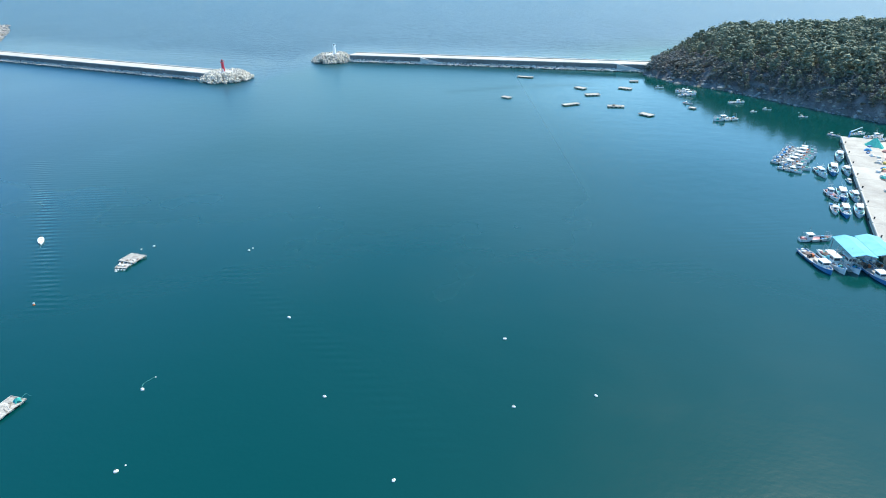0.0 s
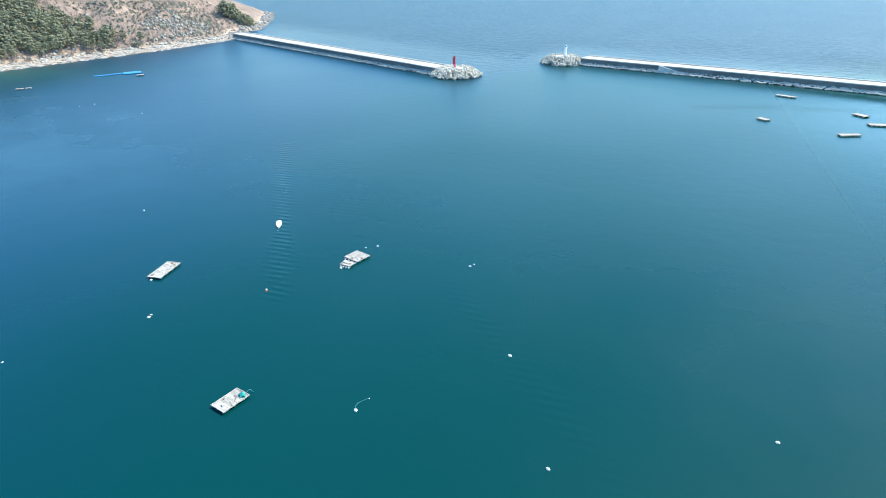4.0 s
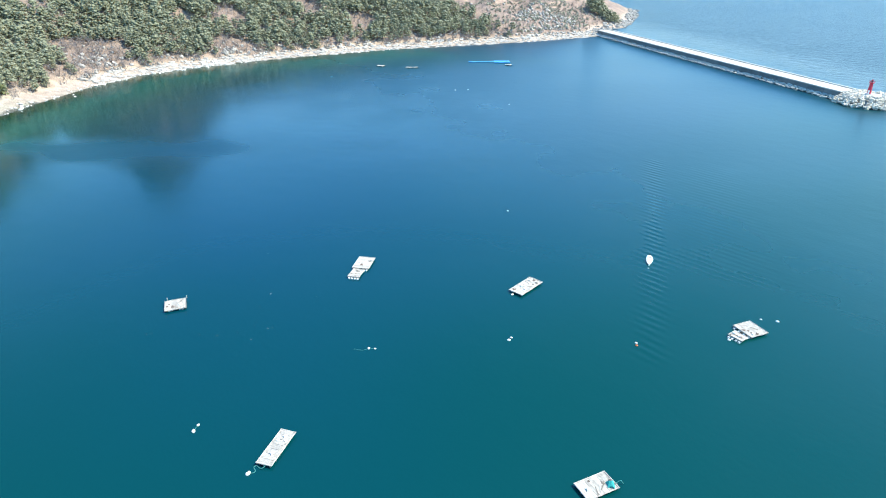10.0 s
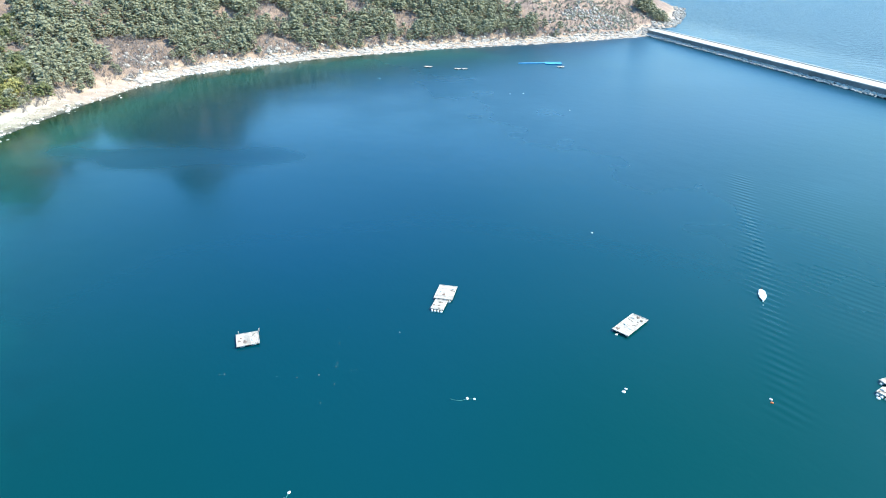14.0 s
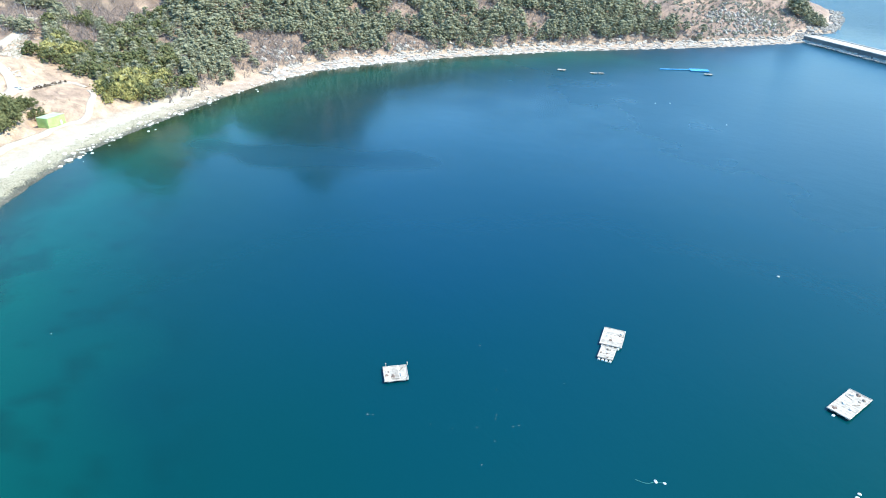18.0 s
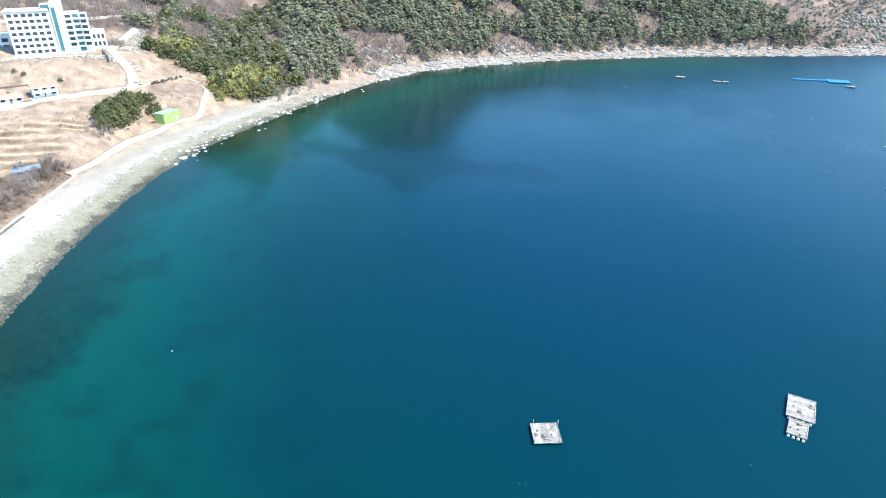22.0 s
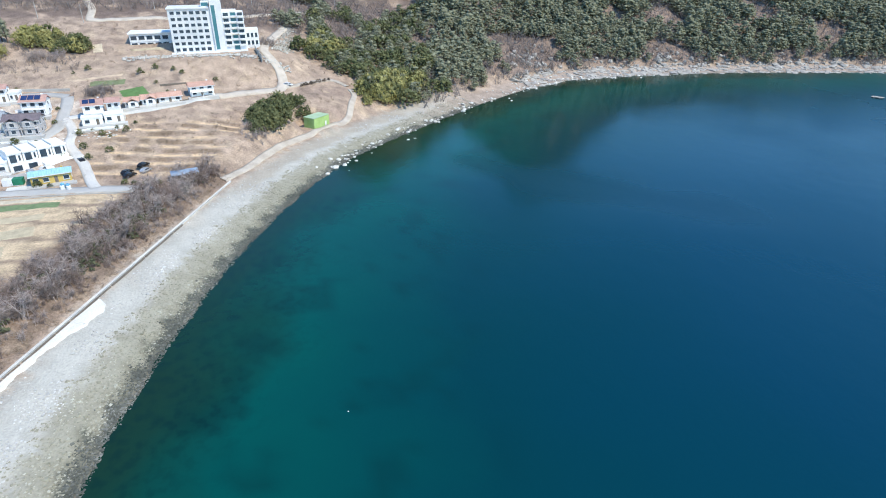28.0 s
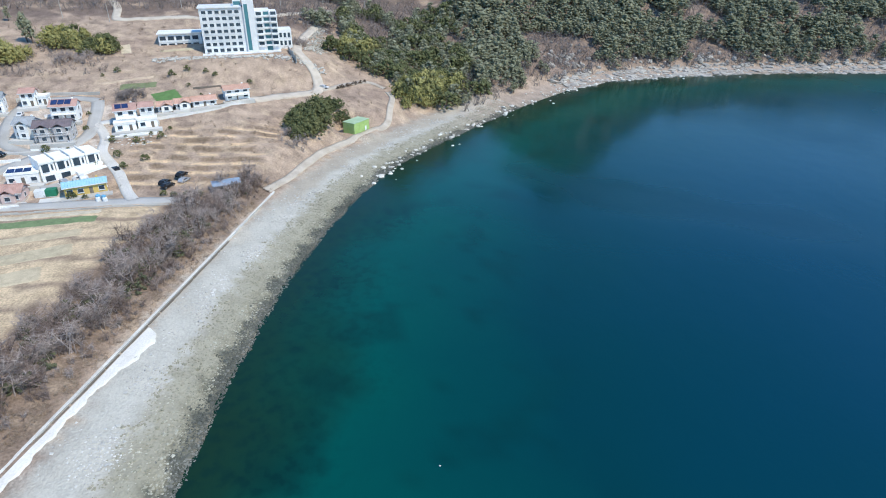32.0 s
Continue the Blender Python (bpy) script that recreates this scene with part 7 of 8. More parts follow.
for k, (x, y, a, l, w, text) in enumerate(RAFTS):
    raft(x, y, a, l, w, text, plank=0.42 if l > 8 else 0.46, seed=k, drums="small" in text and k < 8)

# what lies on the near rafts
clutter("tarpaulin_heap", -85.0, 96.4, 0.56, 0.85, 0.75, teal_cloth, "crumpled teal tarpaulin heap on a plank raft", "tarpaulin")
rope([(-84.6, 96.9, 0.9), (-84.2, 97.8, 1.2), (-84.1, 98.3, 0.5), (-84.0, 98.6, 0.05)], 0.05, "teal mooring line hanging off a raft")
for x, y, r, h, m, text in ((-85.6, 97.0, 0.35, 0.3, net_mat, "small dark net bundle on a plank raft"), (-86.2, 95.8, 0.4, 0.12, dark_wood, "flat pile of dark rope on a plank raft"),
                            (-138.6, 139.0, 0.5, 0.35, net_mat, "dark heap of nets on a plank raft"), (-137.2, 138.4, 0.4, 0.25, dark_wood, "coil of dark rope on a plank raft"),
                            (-137.4, 137.2, 0.35, 0.18, dark_wood, "coil of dark rope on a plank raft"), (-138.9, 131.6, 0.6, 0.15, net_mat, "flattened net on a plank raft"),
                            (-176.0, 109.9, 0.5, 0.3, net_mat, "small dark net bundle on a plank raft"), (-173.6, 106.9, 0.35, 0.3, dark_wood, "coil of dark rope on a small float"),
                            (-188.2, 62.6, 0.6, 0.12, net_mat, "brown stained netting on a plank raft"), (-187.4, 64.4, 0.35, 0.12, dark_wood, "scrap of dark rope on a plank raft"),
                            (-189.0, 61.6, 0.45, 0.12, net_mat, "brown stained netting on a plank raft"), (-88.6, 158.4, 0.45, 0.22, net_mat, "dark net bundle on a plank raft"),
                            (-91.3, 157.6, 0.5, 0.2, net_mat, "dark net bundle on a plank raft"), (-90.4, 154.2, 0.5, 0.15, net_mat, "dark gear on a small float"),
                            (95.5, 337.4, 0.9, 0.8, net_mat, "stacked fishing gear on a harbour raft"), (98.5, 336.6, 0.7, 0.6, foam_white, "pile of white floats on a harbour raft")):
    clutter("net_bundle" if m is net_mat else "rope_coil" if m is dark_wood else "float_pile", x, y, 0.56, r, h, m, text, "fishing gear")
# loose boards, scraps and crates strewn over the near rafts
rng = random.Random(41)
for k, (x, y, a, l, w, text) in enumerate(RAFTS[:8]):
    for q in range(5):
        p = pose(x, y, 0.585, 0, 0, a) @ Vector((rng.uniform(-0.4, 0.4) * l, rng.uniform(-0.4, 0.4) * w, 0.0))
        kind = rng.choice(("board", "scrap", "crate"))
        if kind == "board":
            o = part("loose_board", boxed(-0.8, 0.8, -0.08, 0.08, 0, 0.05, 0.01), grey_wood if q % 2 else dark_wood, None)
        elif kind == "scrap":
            bm = bmesh.new()
            heap(bm, 0, 0, 0, 0.22, 0.14, rng)
            o = part("net_scrap", bm, net_mat, None)
        else:
            o = part("small_crate", boxed(-0.3, 0.3, -0.2, 0.2, 0, 0.3, 0.02), foam_white, None)
        o.matrix_world = pose(p.x, p.y, p.z, 0, 0, rng.uniform(0, 360))
        tagged(o, {"board": "loose weathered board lying on a plank raft", "scrap": "scrap of dark netting lying on a plank raft", "crate": "small white foam crate on a plank raft"}[kind], "fishing gear", "litter on the rafts")
for x, y in ((-191.9, 62.7), (-190.1, 66.8), (-187.5, 60.5), (-185.9, 64.6)):
    bm = bmesh.new()
    tube(bm, (0, 0, 0), (0, 0, 0.75), 0.1, 0.08, 7)
    tube(bm, (0, 0, 0.6), (0, 0, 0.68), 0.13, 0.13, 7)
    o = part("mooring_post", bm, grey_wood, None)
    o.matrix_world = Matrix.Translation((x, y, 0.56))
    tagged(o, "short pale mooring post at the corner of a raft", "post", "raft corner posts")
for k in range(7):
    a = pose(-128.9, 59.3, 0.575, 0, 0, 122)
    o = part("well_cover", boxed(-0.57, 0.57, -1.0, 1.0, 0, 0.05, 0.015), material("mesh_cover", (0.38, 0.345, 0.305), 0.9, size=0.3, fine=0.05) if k == 0 else bpy.data.materials["mesh_cover"], None)
    o.matrix_world = a @ Matrix.Translation((-3.6 + k * 1.2, 0, 0))
    tagged(o, "grey mesh cover over a well in a plank raft", "cover", "well covers")

# buoys and floats
for x, y, s in ((-58, 164, 1.0), (-57.2, 165.4, 0.7), (-37.8, 126.4, 1.1), (-24.2, 96.8, 1.0), (13.6, 115.8, 1.0), (13.1, 92.8, 0.9), (29.7, 95.6, 0.9), (-176.5, 169.4, 0.9),
                (-124.8, 114.6, 1.0), (-125.1, 115.7, 0.8), (-62, 100, 1.1), (-61, 104, 0.5), (-57, 78, 1.1), (-56, 79.4, 0.6), (-9, 75, 1.0), (-88, 168, 1.0), (-91, 166, 0.7),
                (-92, 152, 1.0), (-142, 90, 0.7), (-143, 89, 0.9), (-127, 53, 1.2), (-143, 50, 1.1), (-144, 51.3, 0.8), (-138, 130, 0.9), (-282, 283, 1.0), (-330, 286, 1.0), (-326, 293, 1.0),
                (166, 323, 0.9), (187, 317, 0.8), (-240, 2, 0.5)):
    buoy(x, y, s)
for x, y in ((-181, 54), (-180.4, 54.8), (-189, 84), (-175, 79), (-170, 66), (-168, 70), (-169, 75), (-168.2, 74.2), (-165, 76), (-164.6, 77), (-179, 84), (-170, 92), (-200, 94), (-163.5, 71), (-173, 63), (-160, 66)):
    buoy(x, y, 0.2, "tiny pale float marking a line in the water")
skiff = thing("skiff", pose(-125.2, 172.9, 0, 0, 0, -59.3), "small open white skiff moored on the water", "boat")
bm = bmesh.new()
prism(bm, [(-2.9, -0.3), (-2.5, -0.66), (-1.6, -0.86), (-0.3, -0.95), (1.0, -0.82), (2.1, -0.48), (2.9, 0), (2.1, 0.48), (1.0, 0.82), (-0.3, 0.95), (-1.6, 0.86), (-2.5, 0.66), (-2.9, 0.3)], -0.25, 0.42)
for v in bm.verts:
    if v.co.z < 0:
        v.co.x, v.co.y = v.co.x * 0.86, v.co.y * 0.72
bmesh.ops.recalc_face_normals(bm, faces=bm.faces[:])
part("hull", bm, boat_white, skiff)
for yy in (-0.7, 0.7):
    part("gunwale", boxed(-1.9, 0.8, yy - 0.07, yy + 0.07, 0.424, 0.58, 0.03), boat_white, skiff)
part("deck", boxed(-2.3, 1.2, -0.6, 0.6, 0.424, 0.45, 0.01), foam_white, skiff, "worn pale deck")
for xx in (-1.6, 0.2):
    part("thwart", boxed(xx, xx + 0.3, -0.6, 0.6, 0.454, 0.55, 0.02), grey_wood, skiff)
part("outboard_motor", boxed(-3.2, -2.92, -0.18, 0.18, 0.1, 0.85, 0.05), tyre_mat, skiff, "dark outboard motor")
buoy(-123.9, 170.6, 0.7), buoy(-123.0, 168.8, 0.5)
buoy(-105.2, 135.2, 0.8), buoy(-104.6, 134.4, 0.8, "orange and white mooring buoy", orange_mat)
rope([(-127, 53, 0.1), (-126.6, 54, 0.04), (-127.8, 54.6, 0.04), (-126.4, 55.2, 0.2), (-126.3, 55.9, 0.5)], 0.07)
rope([(-62, 100, 0.1), (-62.6, 101.6, 0.03), (-61.8, 103.2, 0.03), (-61, 104, 0.1)], 0.06)
rope([(-142, 90, 0.1), (-143, 88.8, 0.03), (-143.4, 87.6, 0.03), (-145, 86.4, 0.03)], 0.045, "pale line with floats on the water", rope_mat)
rope([(-143, 50, 0.1), (-144, 51.3, 0.1)], 0.05)


def pontoon(x0, y0, x1, y1, px, py):
    root = thing("pontoon", pose(px, py, 0, 0, 0, 50), "bright blue square pontoon with a long blue pipe", "pontoon")
    for k in range(5):
        part("deck_panel", boxed(-6 + k * 2.4, -3.65 + k * 2.4, -4, 4, 0.2, 0.6, 0.05), blue_cloth, root, "blue deck panel")
    for sy in (-1, 1):
        bm = bmesh.new()
        tube(bm, (-6, sy * 3.4, 0.1), (6, sy * 3.4, 0.1), 0.4, n=10)
        part("float_tube", bm, blue_hull, root)
    bm = bmesh.new()
    inv = pose(px, py, 0, 0, 0, 50).inverted()
    tube(bm, inv @ Vector((x0, y0, 0.25)), inv @ Vector((x1, y1, 0.25)), 0.5, n=10)
    part("boom", bm, blue_cloth, root, "long floating blue pipe")
    return root


pontoon(-398, 362, -386, 379, -382, 382)


# ---- fishing boats ----
def boat(m, length, hull_mat, deck_mat, cabin_at, awning, label, group=""):
    """A small working boat with its bow towards +x; origin amidships at the waterline."""
    root = thing("fishing_boat", m, label, "boat", group)
    beam, L = length * 0.25, length
    secs = [(-0.5, 0.78, 0.75), (-0.3, 0.95, 0.72), (0.0, 1.0, 0.75), (0.22, 0.9, 0.85), (0.38, 0.58, 1.02), (0.5, 0.05, 1.25)]
    bm = bmesh.new()
    rings = []
    for u, w, h in secs:
        b, hh = beam / 2 * w, h * (0.75 + 0.03 * L)
        rings.append([bm.verts.new((u * L, yy, zz)) for yy, zz in ((-b, hh), (-b * 0.92, 0.15), (-b * 0.5, -0.35), (0, -0.5), (b * 0.5, -0.35), (b * 0.92, 0.15), (b, hh))])
    for r0, r1 in zip(rings, rings[1:]):
        for a in range(6):
            bm.faces.new((r0[a], r1[a], r1[a + 1], r0[a + 1]))
    bm.faces.new(rings[0])
    bmesh.ops.recalc_face_normals(bm, faces=bm.faces[:])
    bmesh.ops.solidify(bm, geom=bm.faces[:], thickness=0.06)
    part("hull", bm, hull_mat, root)
    k = 0.75 + 0.03 * L
    bm = bmesh.new()
    edge = [(u * L, beam / 2 * w * 0.96) for u, w, h in secs]
    prism(bm, [(x, -y) for x, y in edge] + [(x, y) for x, y in edge[::-1]], 0.40 * k, 0.46 * k)
    part("deck", bm, deck_mat, root)
    for s in (-1, 1):
        bm = bmesh.new()
        for (u0, w0, h0), (u1, w1, h1) in zip(secs, secs[1:]):
            tube(bm, (u0 * L, s * beam / 2 * w0, h0 * k), (u1 * L, s * beam / 2 * w1, h1 * k), 0.08, n=6)
        part("gunwale", bm, boat_white, root, "white rubbing rail")
    cx, cl, cw, ch = cabin_at * L, L * 0.16, beam * 0.56, 1.75
    cab = part("wheelhouse", boxed(cx - cl / 2, cx + cl / 2, -cw / 2, cw / 2, 0.46 * k, 0.46 * k + ch, 0.08), boat_white, root, "white wheelhouse")
    for s in (-1, 1):
        part("window", boxed(cx - cl * 0.4, cx + cl * 0.4, s * cw / 2 - 0.02, s * cw / 2 + 0.02, 0.46 * k + 0.95, 0.46 * k + 1.5, 0.01), glass_mat, cab)
    part("windscreen", boxed(cx + cl / 2 - 0.02, cx + cl / 2 + 0.02, -cw * 0.42, cw * 0.42, 0.46 * k + 0.9, 0.46 * k + 1.5, 0.01), glass_mat, cab)
    part("cabin_roof", boxed(cx - cl / 2 - 0.25, cx + cl / 2 + 0.3, -cw / 2 - 0.15, cw / 2 + 0.15, 0.46 * k + ch + 0.004, 0.46 * k + ch + 0.1, 0.03), boat_white, cab)
    bm = bmesh.new()
    tube(bm, (cx, 0, 0.46 * k + ch), (cx - 0.2, 0, 0.46 * k + ch + 2.2), 0.06, 0.04, 6)
    tube(bm, (cx - 0.15, -0.7, 0.46 * k + ch + 1.3), (cx - 0.15, 0.7, 0.46 * k + ch + 1.3), 0.035, n=5)
    part("mast", bm, steel, root)
    part("engine_box", boxed(cx - cl / 2 - 0.16 * L, cx - cl / 2 - 0.03 * L, -beam * 0.2, beam * 0.2, 0.46 * k, 0.46 * k + 0.6, 0.05), deck_mat, root)
    part("fish_hatch", boxed(0.18 * L, 0.3 * L, -beam * 0.2, beam * 0.2, 0.46 * k, 0.46 * k + 0.25, 0.04), boat_white, root)
    bm = bmesh.new()
    for u in (0.3, 0.4, 0.47):
        w = np.interp(u, [a[0] for a in secs], [a[1] for a in secs])
        h = np.interp(u, [a[0] for a in secs], [a[2] for a in secs]) * k
        for s in (-1, 1):
            tube(bm, (u * L, s * beam / 2 * w * 0.9, h), (u * L, s * beam / 2 * w * 0.9, h + 0.6), 0.03, n=5)
    for s in (-1, 1):
        tube(bm, (0.3 * L, s * beam / 2 * 0.68, 1.55 * k), (0.49 * L, 0, 1.85 * k), 0.03, n=5)
    part("bow_rail", bm, steel, root)
    bm = bmesh.new()
    heap(bm, -0.33 * L, 0, 0.46 * k, beam * 0.3, 0.5, random.Random(3))
    part("net_pile", bm, net_mat, root, "heap of nets on the after deck")
    if awning is not None:
        part("awning", boxed(cx - cl / 2 - 0.2 * L, cx - cl / 2, -beam * 0.36, beam * 0.36, 0.46 * k + 1.7, 0.46 * k + 1.78, 0.03), awning, root, "flat awning over the after deck")
        bm = bmesh.new()
        for s in (-1, 1):
            tube(bm, (cx - cl / 2 - 0.18 * L, s * beam * 0.32, 0.46 * k), (cx - cl / 2 - 0.18 * L, s * beam * 0.32, 0.46 * k + 1.7), 0.04, n=5)
        part("awning_post", bm, steel, root)
    pick = random.Random(int(L * 10) + len(label))
    for k2 in range(15):
        mt, nm = pick.choice(((orange_mat, "float_basket"), (blue_cloth, "fish_crate"), (pink_paint, "fish_crate"), (teal_cloth, "folded_net"), (foam_white, "cool_box"), (net_mat, "net_bag"), (foam_white, "fender_float"), (tyre_mat, "rope_bin")))
        u, yy, g = pick.choice((pick.uniform(-0.46, -0.1), pick.uniform(0.12, 0.36))), pick.uniform(-0.3, 0.3), pick.uniform(0.2, 0.55)
        if abs(u - cabin_at) < 0.11:
            continue
        part(nm, boxed(-g, g, -g * 0.7, g * 0.7, 0.46 * k, 0.46 * k + pick.uniform(0.3, 0.9), 0.06, pose(u * L, yy * beam, 0, 0, 0, pick.uniform(0, 90))), mt, root)
    for sx in (-0.44, 0.28):
        bm = bmesh.new()
        tube(bm, (sx * L, 0, 0.46 * k), (sx * L, 0, 0.46 * k + 2.6), 0.05, 0.035, 6)
        tube(bm, (sx * L, 0, 0.46 * k + 2.3), ((sx + 0.16) * L, 0, 0.46 * k + 2.0), 0.035, n=5)
        part("derrick", bm, steel, root)
    for s, u in ((-1, -0.2), (1, -0.2), (-1, 0.1), (1, 0.1)):
        bm = bmesh.new()
        bmesh.ops.create_cone(bm, cap_ends=True, segments=10, radius1=0.28, radius2=0.28, depth=0.16, matrix=pose(u * L, s * (beam / 2 + 0.08), 0.35 * k, 90, 0, 0))
        part("tyre_fender", bm, tyre_mat, root)
    return root


big = boat(pose(103.3, 150.1, 0, 0, 0, -88), 14.3, blue_hull, grey_wood, 0.22, None, "large blue-hulled fishing boat with white wheelhouse", "boats under the canopies")
small = boat(pose(111.0, 164.3, 0, 0, 0, 2), 9.7, boat_white, pink_paint, -0.2, None, "small white fishing boat with a pink deck", "boats along the pier")
teal = boat(pose(145.2, 222.5, 0, 0, 0, -99), 10.5, boat_white, teal_deck, 0.05, boat_white, "white fishing boat with a teal deck and awning", "boats along the pier")
plain = boat(pose(137.8, 233.6, 0, 0, 0, -49), 11.5, boat_white, grey_wood, 0.1, None, "white fishing boat in a raft of moored boats", "boats moored side by side")
blue = boat(pose(132.2, 185.0, 0, 0, 0, -113), 11.5, blue_hull, teal_deck, 0.05, boat_white, "blue and white fishing boat with a pale awning", "boats along the pier")
_sway = random.Random(19)


def again(ob, x, y, turn, size=1.0):
    turn, size = turn + _sway.uniform(-7, 7), size * _sway.uniform(0.9, 1.06)
    o = copy_thing(ob, pose(x, y, 0, 0, 0, turn))
    o.scale = (size, size, size)
    return o
for ob, rows in ((big, ((114.7, 143.3, -93, 0.95), (118.6, 144.3, -94, 0.8), (123.0, 143.5, -94, 0.9))),
                 (teal, ((107.5, 149.4, -91, 1.35), (111.3, 148.9, -91, 1.25), (155.9, 223.6, -110, 1.0), (163.5, 241.3, -113, 1.15), (142.9, 197.3, -109, 0.95), (136.6, 184.6, -114, 1.15))),
                 (blue, ((151.6, 225.2, -113, 1.15), (139.9, 199.6, -112, 1.05), (150.5, 213.0, -112, 0.5))),
                 (plain, ((141.0, 237.0, -48, 1.1), (144.4, 240.4, -50, 1.1), (147.6, 244.2, -48, 1.15), (150.6, 248.2, -44, 1.1), (153.4, 252.0, -40, 0.95), (135.6, 226.6, -46, 0.8), (139.6, 229.6, -42, 0.85),
                          (129.8, 186.8, -112, 0.85), (143.1, 304.4, -176, 1.2), (164.8, 341.0, -4, 0.85), (146.1, 368.5, -25, 1.0), (146.5, 374.5, 14, 0.7), (145.2, 362.0, 15, 1.05))),
                 (small, ((136.0, 198.8, -104, 1.0), (179.9, 273.5, -60, 0.6), (136.3, 384.8, -5, 0.55), (137.6, 340.6, -35, 0.55), (173.9, 324.5, -35, 0.48), (164.6, 319.9, -4, 0.36), (184.3, 307.8, -20, 0.45)))):
    for row in rows:
        again(ob, *row)

# ---- the pier ----
PIER = pose(106, 118, 0, 0, 0, math.degrees(math.atan2(148, 72)))
pier = thing("pier", PIER, "pale concrete fishing pier with kerb and bollards", "pier", kind="structure")
RUN = math.hypot(72, 148)
_n = 11
quay_top = material("quay_concrete", (0.43, 0.395, 0.34), 0.9, other=(0.33, 0.30, 0.26), size=5, fine=0.3)
deck_slab = part("deck_slab", boxed(0.02, RUN / _n - 0.02, -13, 0, 1.3, 2.0, 0.05), quay_top, pier, "bleached concrete deck slab")
face = part("quay_face", boxed(0.02, RUN / _n - 0.02, -13, -0.4, -5, 1.296, 0.05), concrete, pier, "dark stained quay wall")
kerb = part("kerb", boxed(0.2, RUN / _n - 0.9, -0.45, -0.1, 2.004, 2.3, 0.05), pale_concrete, pier)
bm = bmesh.new()
tube(bm, (0, 0, 0), (0, 0, 0.45), 0.2, 0.16, 10), tube(bm, (0, 0, 0.45), (0, 0, 0.6), 0.3, 0.26, 10)
bollard = part("bollard", bm, tyre_mat, pier, "black iron bollard")
bollard.matrix_basis = Matrix.Translation((4, -1.1, 2.0))
bm = bmesh.new()
bmesh.ops.create_cone(bm, cap_ends=True, segments=12, radius1=0.5, radius2=0.5, depth=0.3, matrix=pose(0, 0, 0, 90, 0, 0))
fender = part("tyre_fender", bm, tyre_mat, pier, "black tyre fender")
fender.matrix_basis = Matrix.Translation((5, 0.05, 1.2))
for k in range(1, _n):
    q = Matrix.Translation((k * RUN / _n, 0, 0))
    for o in (deck_slab, face, kerb):
        share(o.name, o.data, pier, q)
    share("bollard", bollard.data, pier, q @ Matrix.Translation((4, -1.1, 2.0)))
    share("tyre_fender", fender.data, pier, q @ Matrix.Translation((5, 0.05, 1.2)))


def canopy(x, y, turn):
    root = thing("boat_canopy", pose(x, y, 0, 0, 0, turn), "light blue gabled canopy on steel posts over boats", "canopy", "canopies at the pier")
    for s in (-1, 1):
        bm = bmesh.new()
        box(bm, -6.5, 6.5, 0, 3.3, -0.05, 0.05, 0.02, pose(0, 0, 5.2, -14 if s > 0 else 194, 0, 0))
        part("roof_sheet", bm, roof_blue, root, "light blue ribbed roof sheet")
    for x0 in (-6, 0, 6):
        for s in (-1, 1):
            bm = bmesh.new()
            tube(bm, (x0, s * 2.9, -1), (x0, s * 2.9, 4.5), 0.1, n=8)
            part("post", bm, steel, root)
        bm = bmesh.new()
        tube(bm, (x0, -3, 4.45), (x0, 3, 4.45), 0.07, n=6), tube(bm, (x0, 0, 4.45), (x0, 0, 5.1), 0.06, n=6)
        part("truss", bm, steel, root)
    part("floating_walkway", boxed(-6.5, 6.5, 2.4, 3.4, -0.2, 0.5, 0.05), grey_wood, root)
    return root


canopy(113.2, 150.5, 82), canopy(119.8, 150.8, 82)

# gear on the pier and its yard
rng = random.Random(77)
bm = bmesh.new()
bmesh.ops.create_cone(bm, cap_ends=True, segments=9, radius1=4.0, radius2=0.4, depth=3.6, matrix=Matrix.Translation((0, 0, 1.8)))
for v in bm.verts:
    v.co += Vector((rng.uniform(-0.4, 0.4), rng.uniform(-0.4, 0.4), rng.uniform(-0.1, 0.1)))
o = part("tarpaulin_stack", bm, teal_cloth, None)
o.matrix_world = Matrix.Translation((183.5, 251, 1.55))
tagged(o, "teal tarpaulin draped over a tall gear stack", "tarpaulin")
crane = thing("crane", pose(181, 264.5, 2.0, 0, 0, 20), "small blue-grey jib crane at the pier end", "crane")
bm = bmesh.new()
tube(bm, (0, 0, 0), (0, 0, 2.6), 0.35, 0.25, 8)
part("post", bm, blue_hull, crane)
bm = bmesh.new()
tube(bm, (0, 0, 2.3), (7.0, 0, 3.6), 0.26, 0.14, 8)
part("jib", bm, material("pale_blue_paint", (0.35, 0.5, 0.58), 0.5, size=1), crane)
bm = bmesh.new()
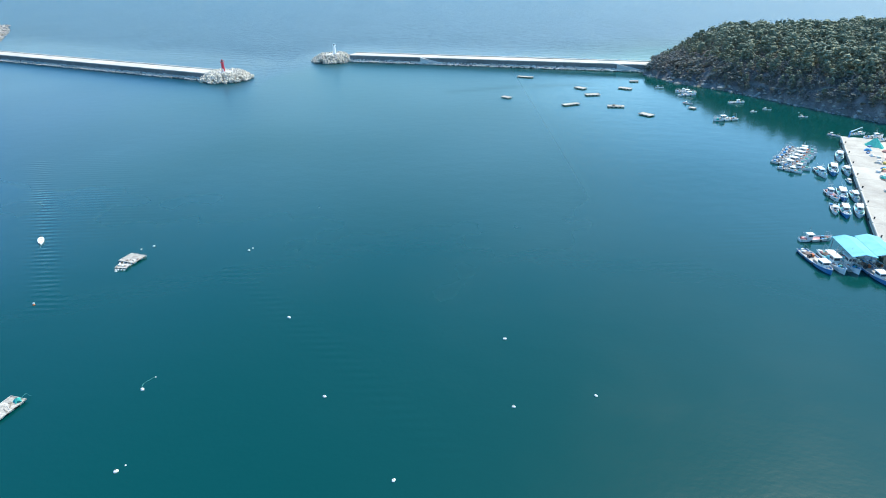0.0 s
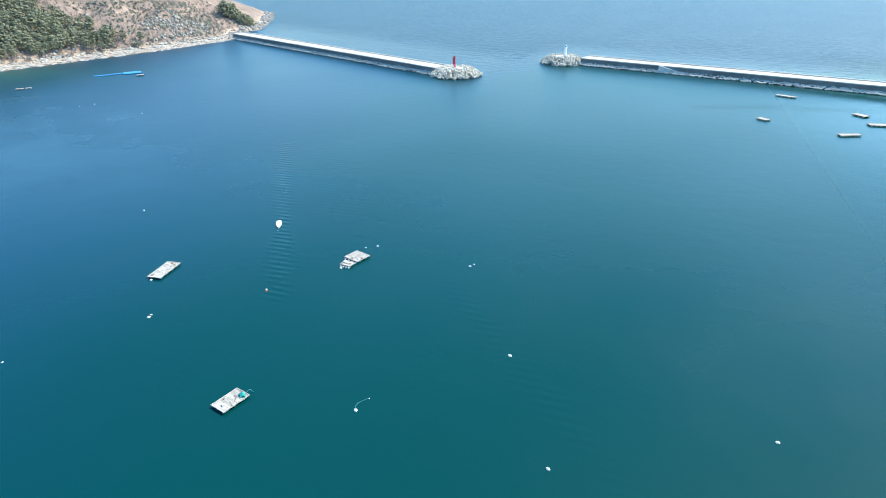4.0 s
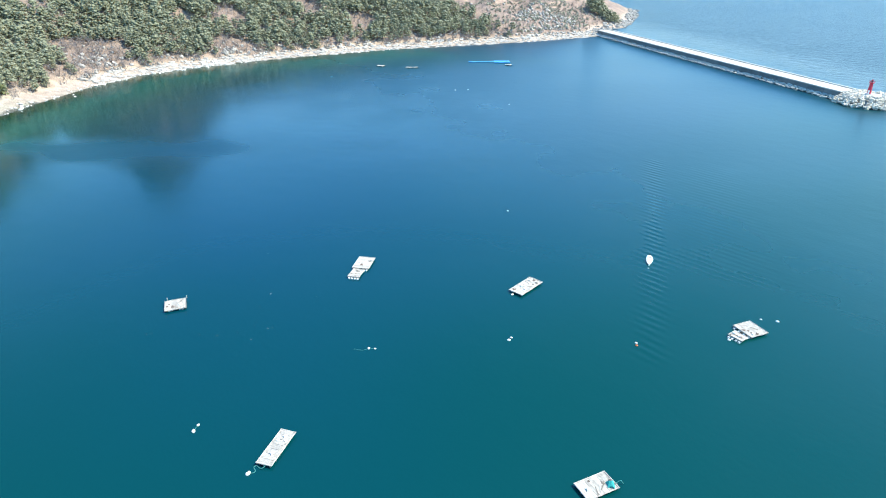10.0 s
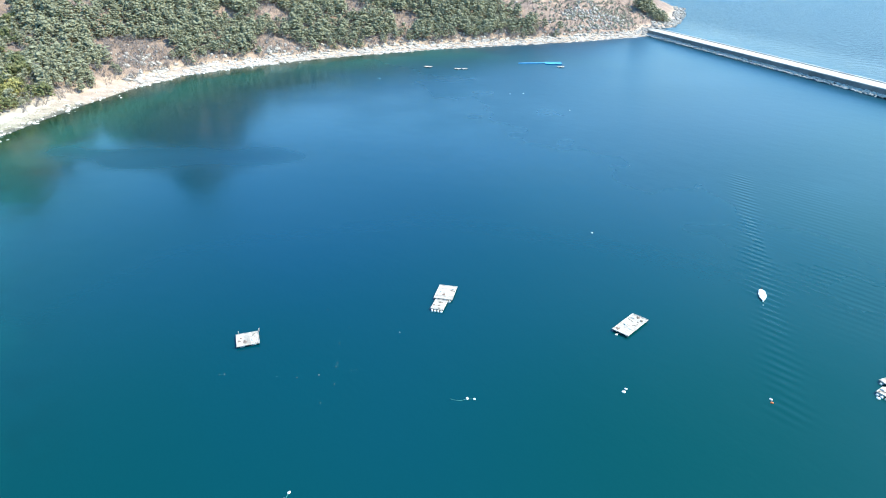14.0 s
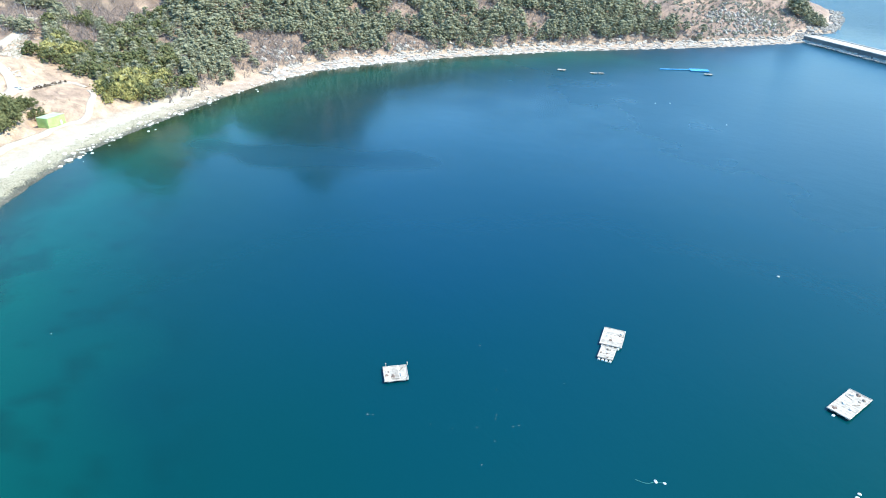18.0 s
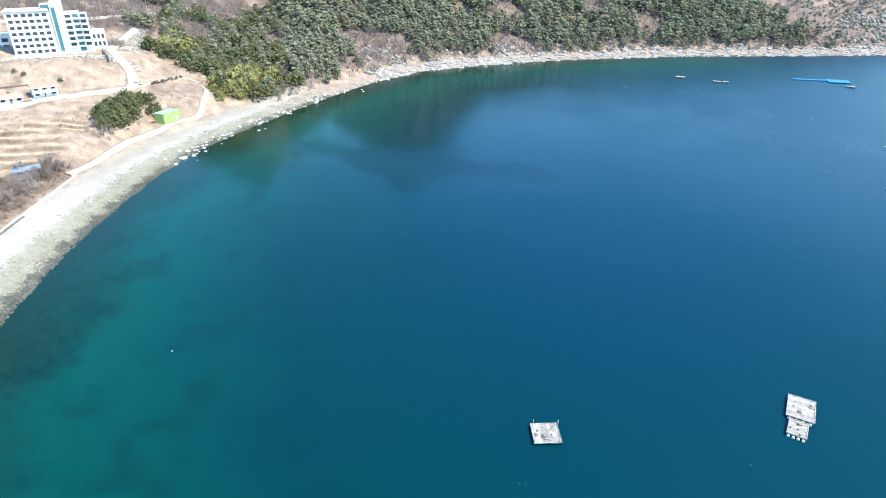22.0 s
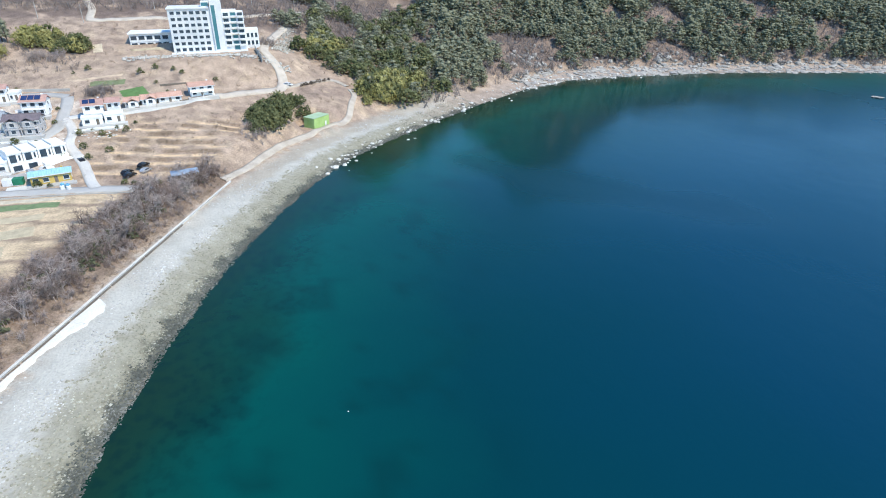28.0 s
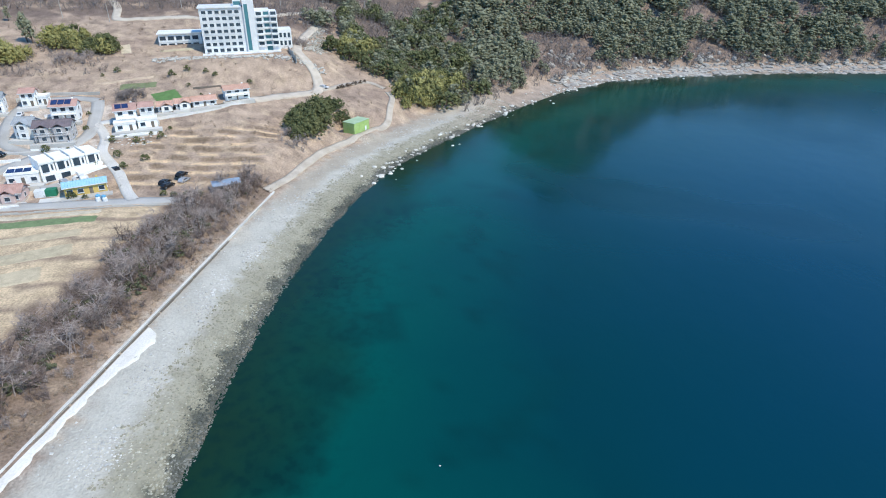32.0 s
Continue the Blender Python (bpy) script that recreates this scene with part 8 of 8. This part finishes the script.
tube(bm, (6.9, 0, 3.55), (6.9, 0, 2.2), 0.04, n=5)
part("hoist_line", bm, steel, crane)
gear_red = material("faded_red_nets", (0.42, 0.20, 0.17), 0.95, other=(0.30, 0.14, 0.12), size=0.8, fine=0.1)
for k in range(46):
    u, w = rng.uniform(60, 158), rng.choice((rng.uniform(-30, -8.5), rng.uniform(-12.5, -8)))
    p = PIER @ Vector((u, w, 0))
    z = 2.0 if w > -13 else 1.6
    m = rng.choice((net_mat, gear_red, gear_red, pink_paint, foam_white, blue_cloth, tyre_mat, grey_wood, teal_cloth))
    clutter("fishing_net", p.x, p.y, z - 0.05, rng.uniform(0.6, 1.9), rng.uniform(0.4, 1.1), m, "heap of bundled fishing net on the quay", "fishing gear")
crate_mats = [material("crate_%s" % c, v, 0.6, size=0.5) for c, v in (("blue", (0.08, 0.2, 0.42)), ("yellow", (0.55, 0.42, 0.1)), ("white", (0.7, 0.7, 0.68)))]
for k in range(30):
    p = PIER @ Vector((rng.uniform(70, 155), rng.choice((rng.uniform(-12, -7), rng.uniform(-26, -14))), 0))
    root = thing("fish_crate", pose(p.x, p.y, 2.0 if (PIER.inverted() @ p).y > -13 else 1.58, 0, 0, rng.uniform(0, 360)), "stacked plastic fish crate on the quay", "crate", "crates on the quay")
    part("crate_body", boxed(-0.75, 0.75, -0.5, 0.5, 0, rng.uniform(0.5, 1.3), 0.04), crate_mats[k % 3], root)
# parked vehicles and a paved yard behind the pier
for k, (u, w, a) in enumerate(((96, -16.5, 95), (103, -17, 88), (110, -16.6, 92))):
    p = PIER @ Vector((u, w, 0))
    car(pose(p.x, p.y, 1.62, 0, 0, a), (silver_car, black_car, white_car)[k], "car parked in the yard behind the pier")
for x, y, a, s in ((191, 263, 10, 0.8), (194, 259, 14, 0.7), (187, 268, 5, 0.6)):
    o = again(plain, x, y, a, s)
    o.matrix_basis = pose(x, y, 2.0, 0, 0, a) @ Matrix.Diagonal((s, s, s, 1))
    tagged(o, "white boat laid up ashore beside the pier", "boat", "boats laid up ashore")
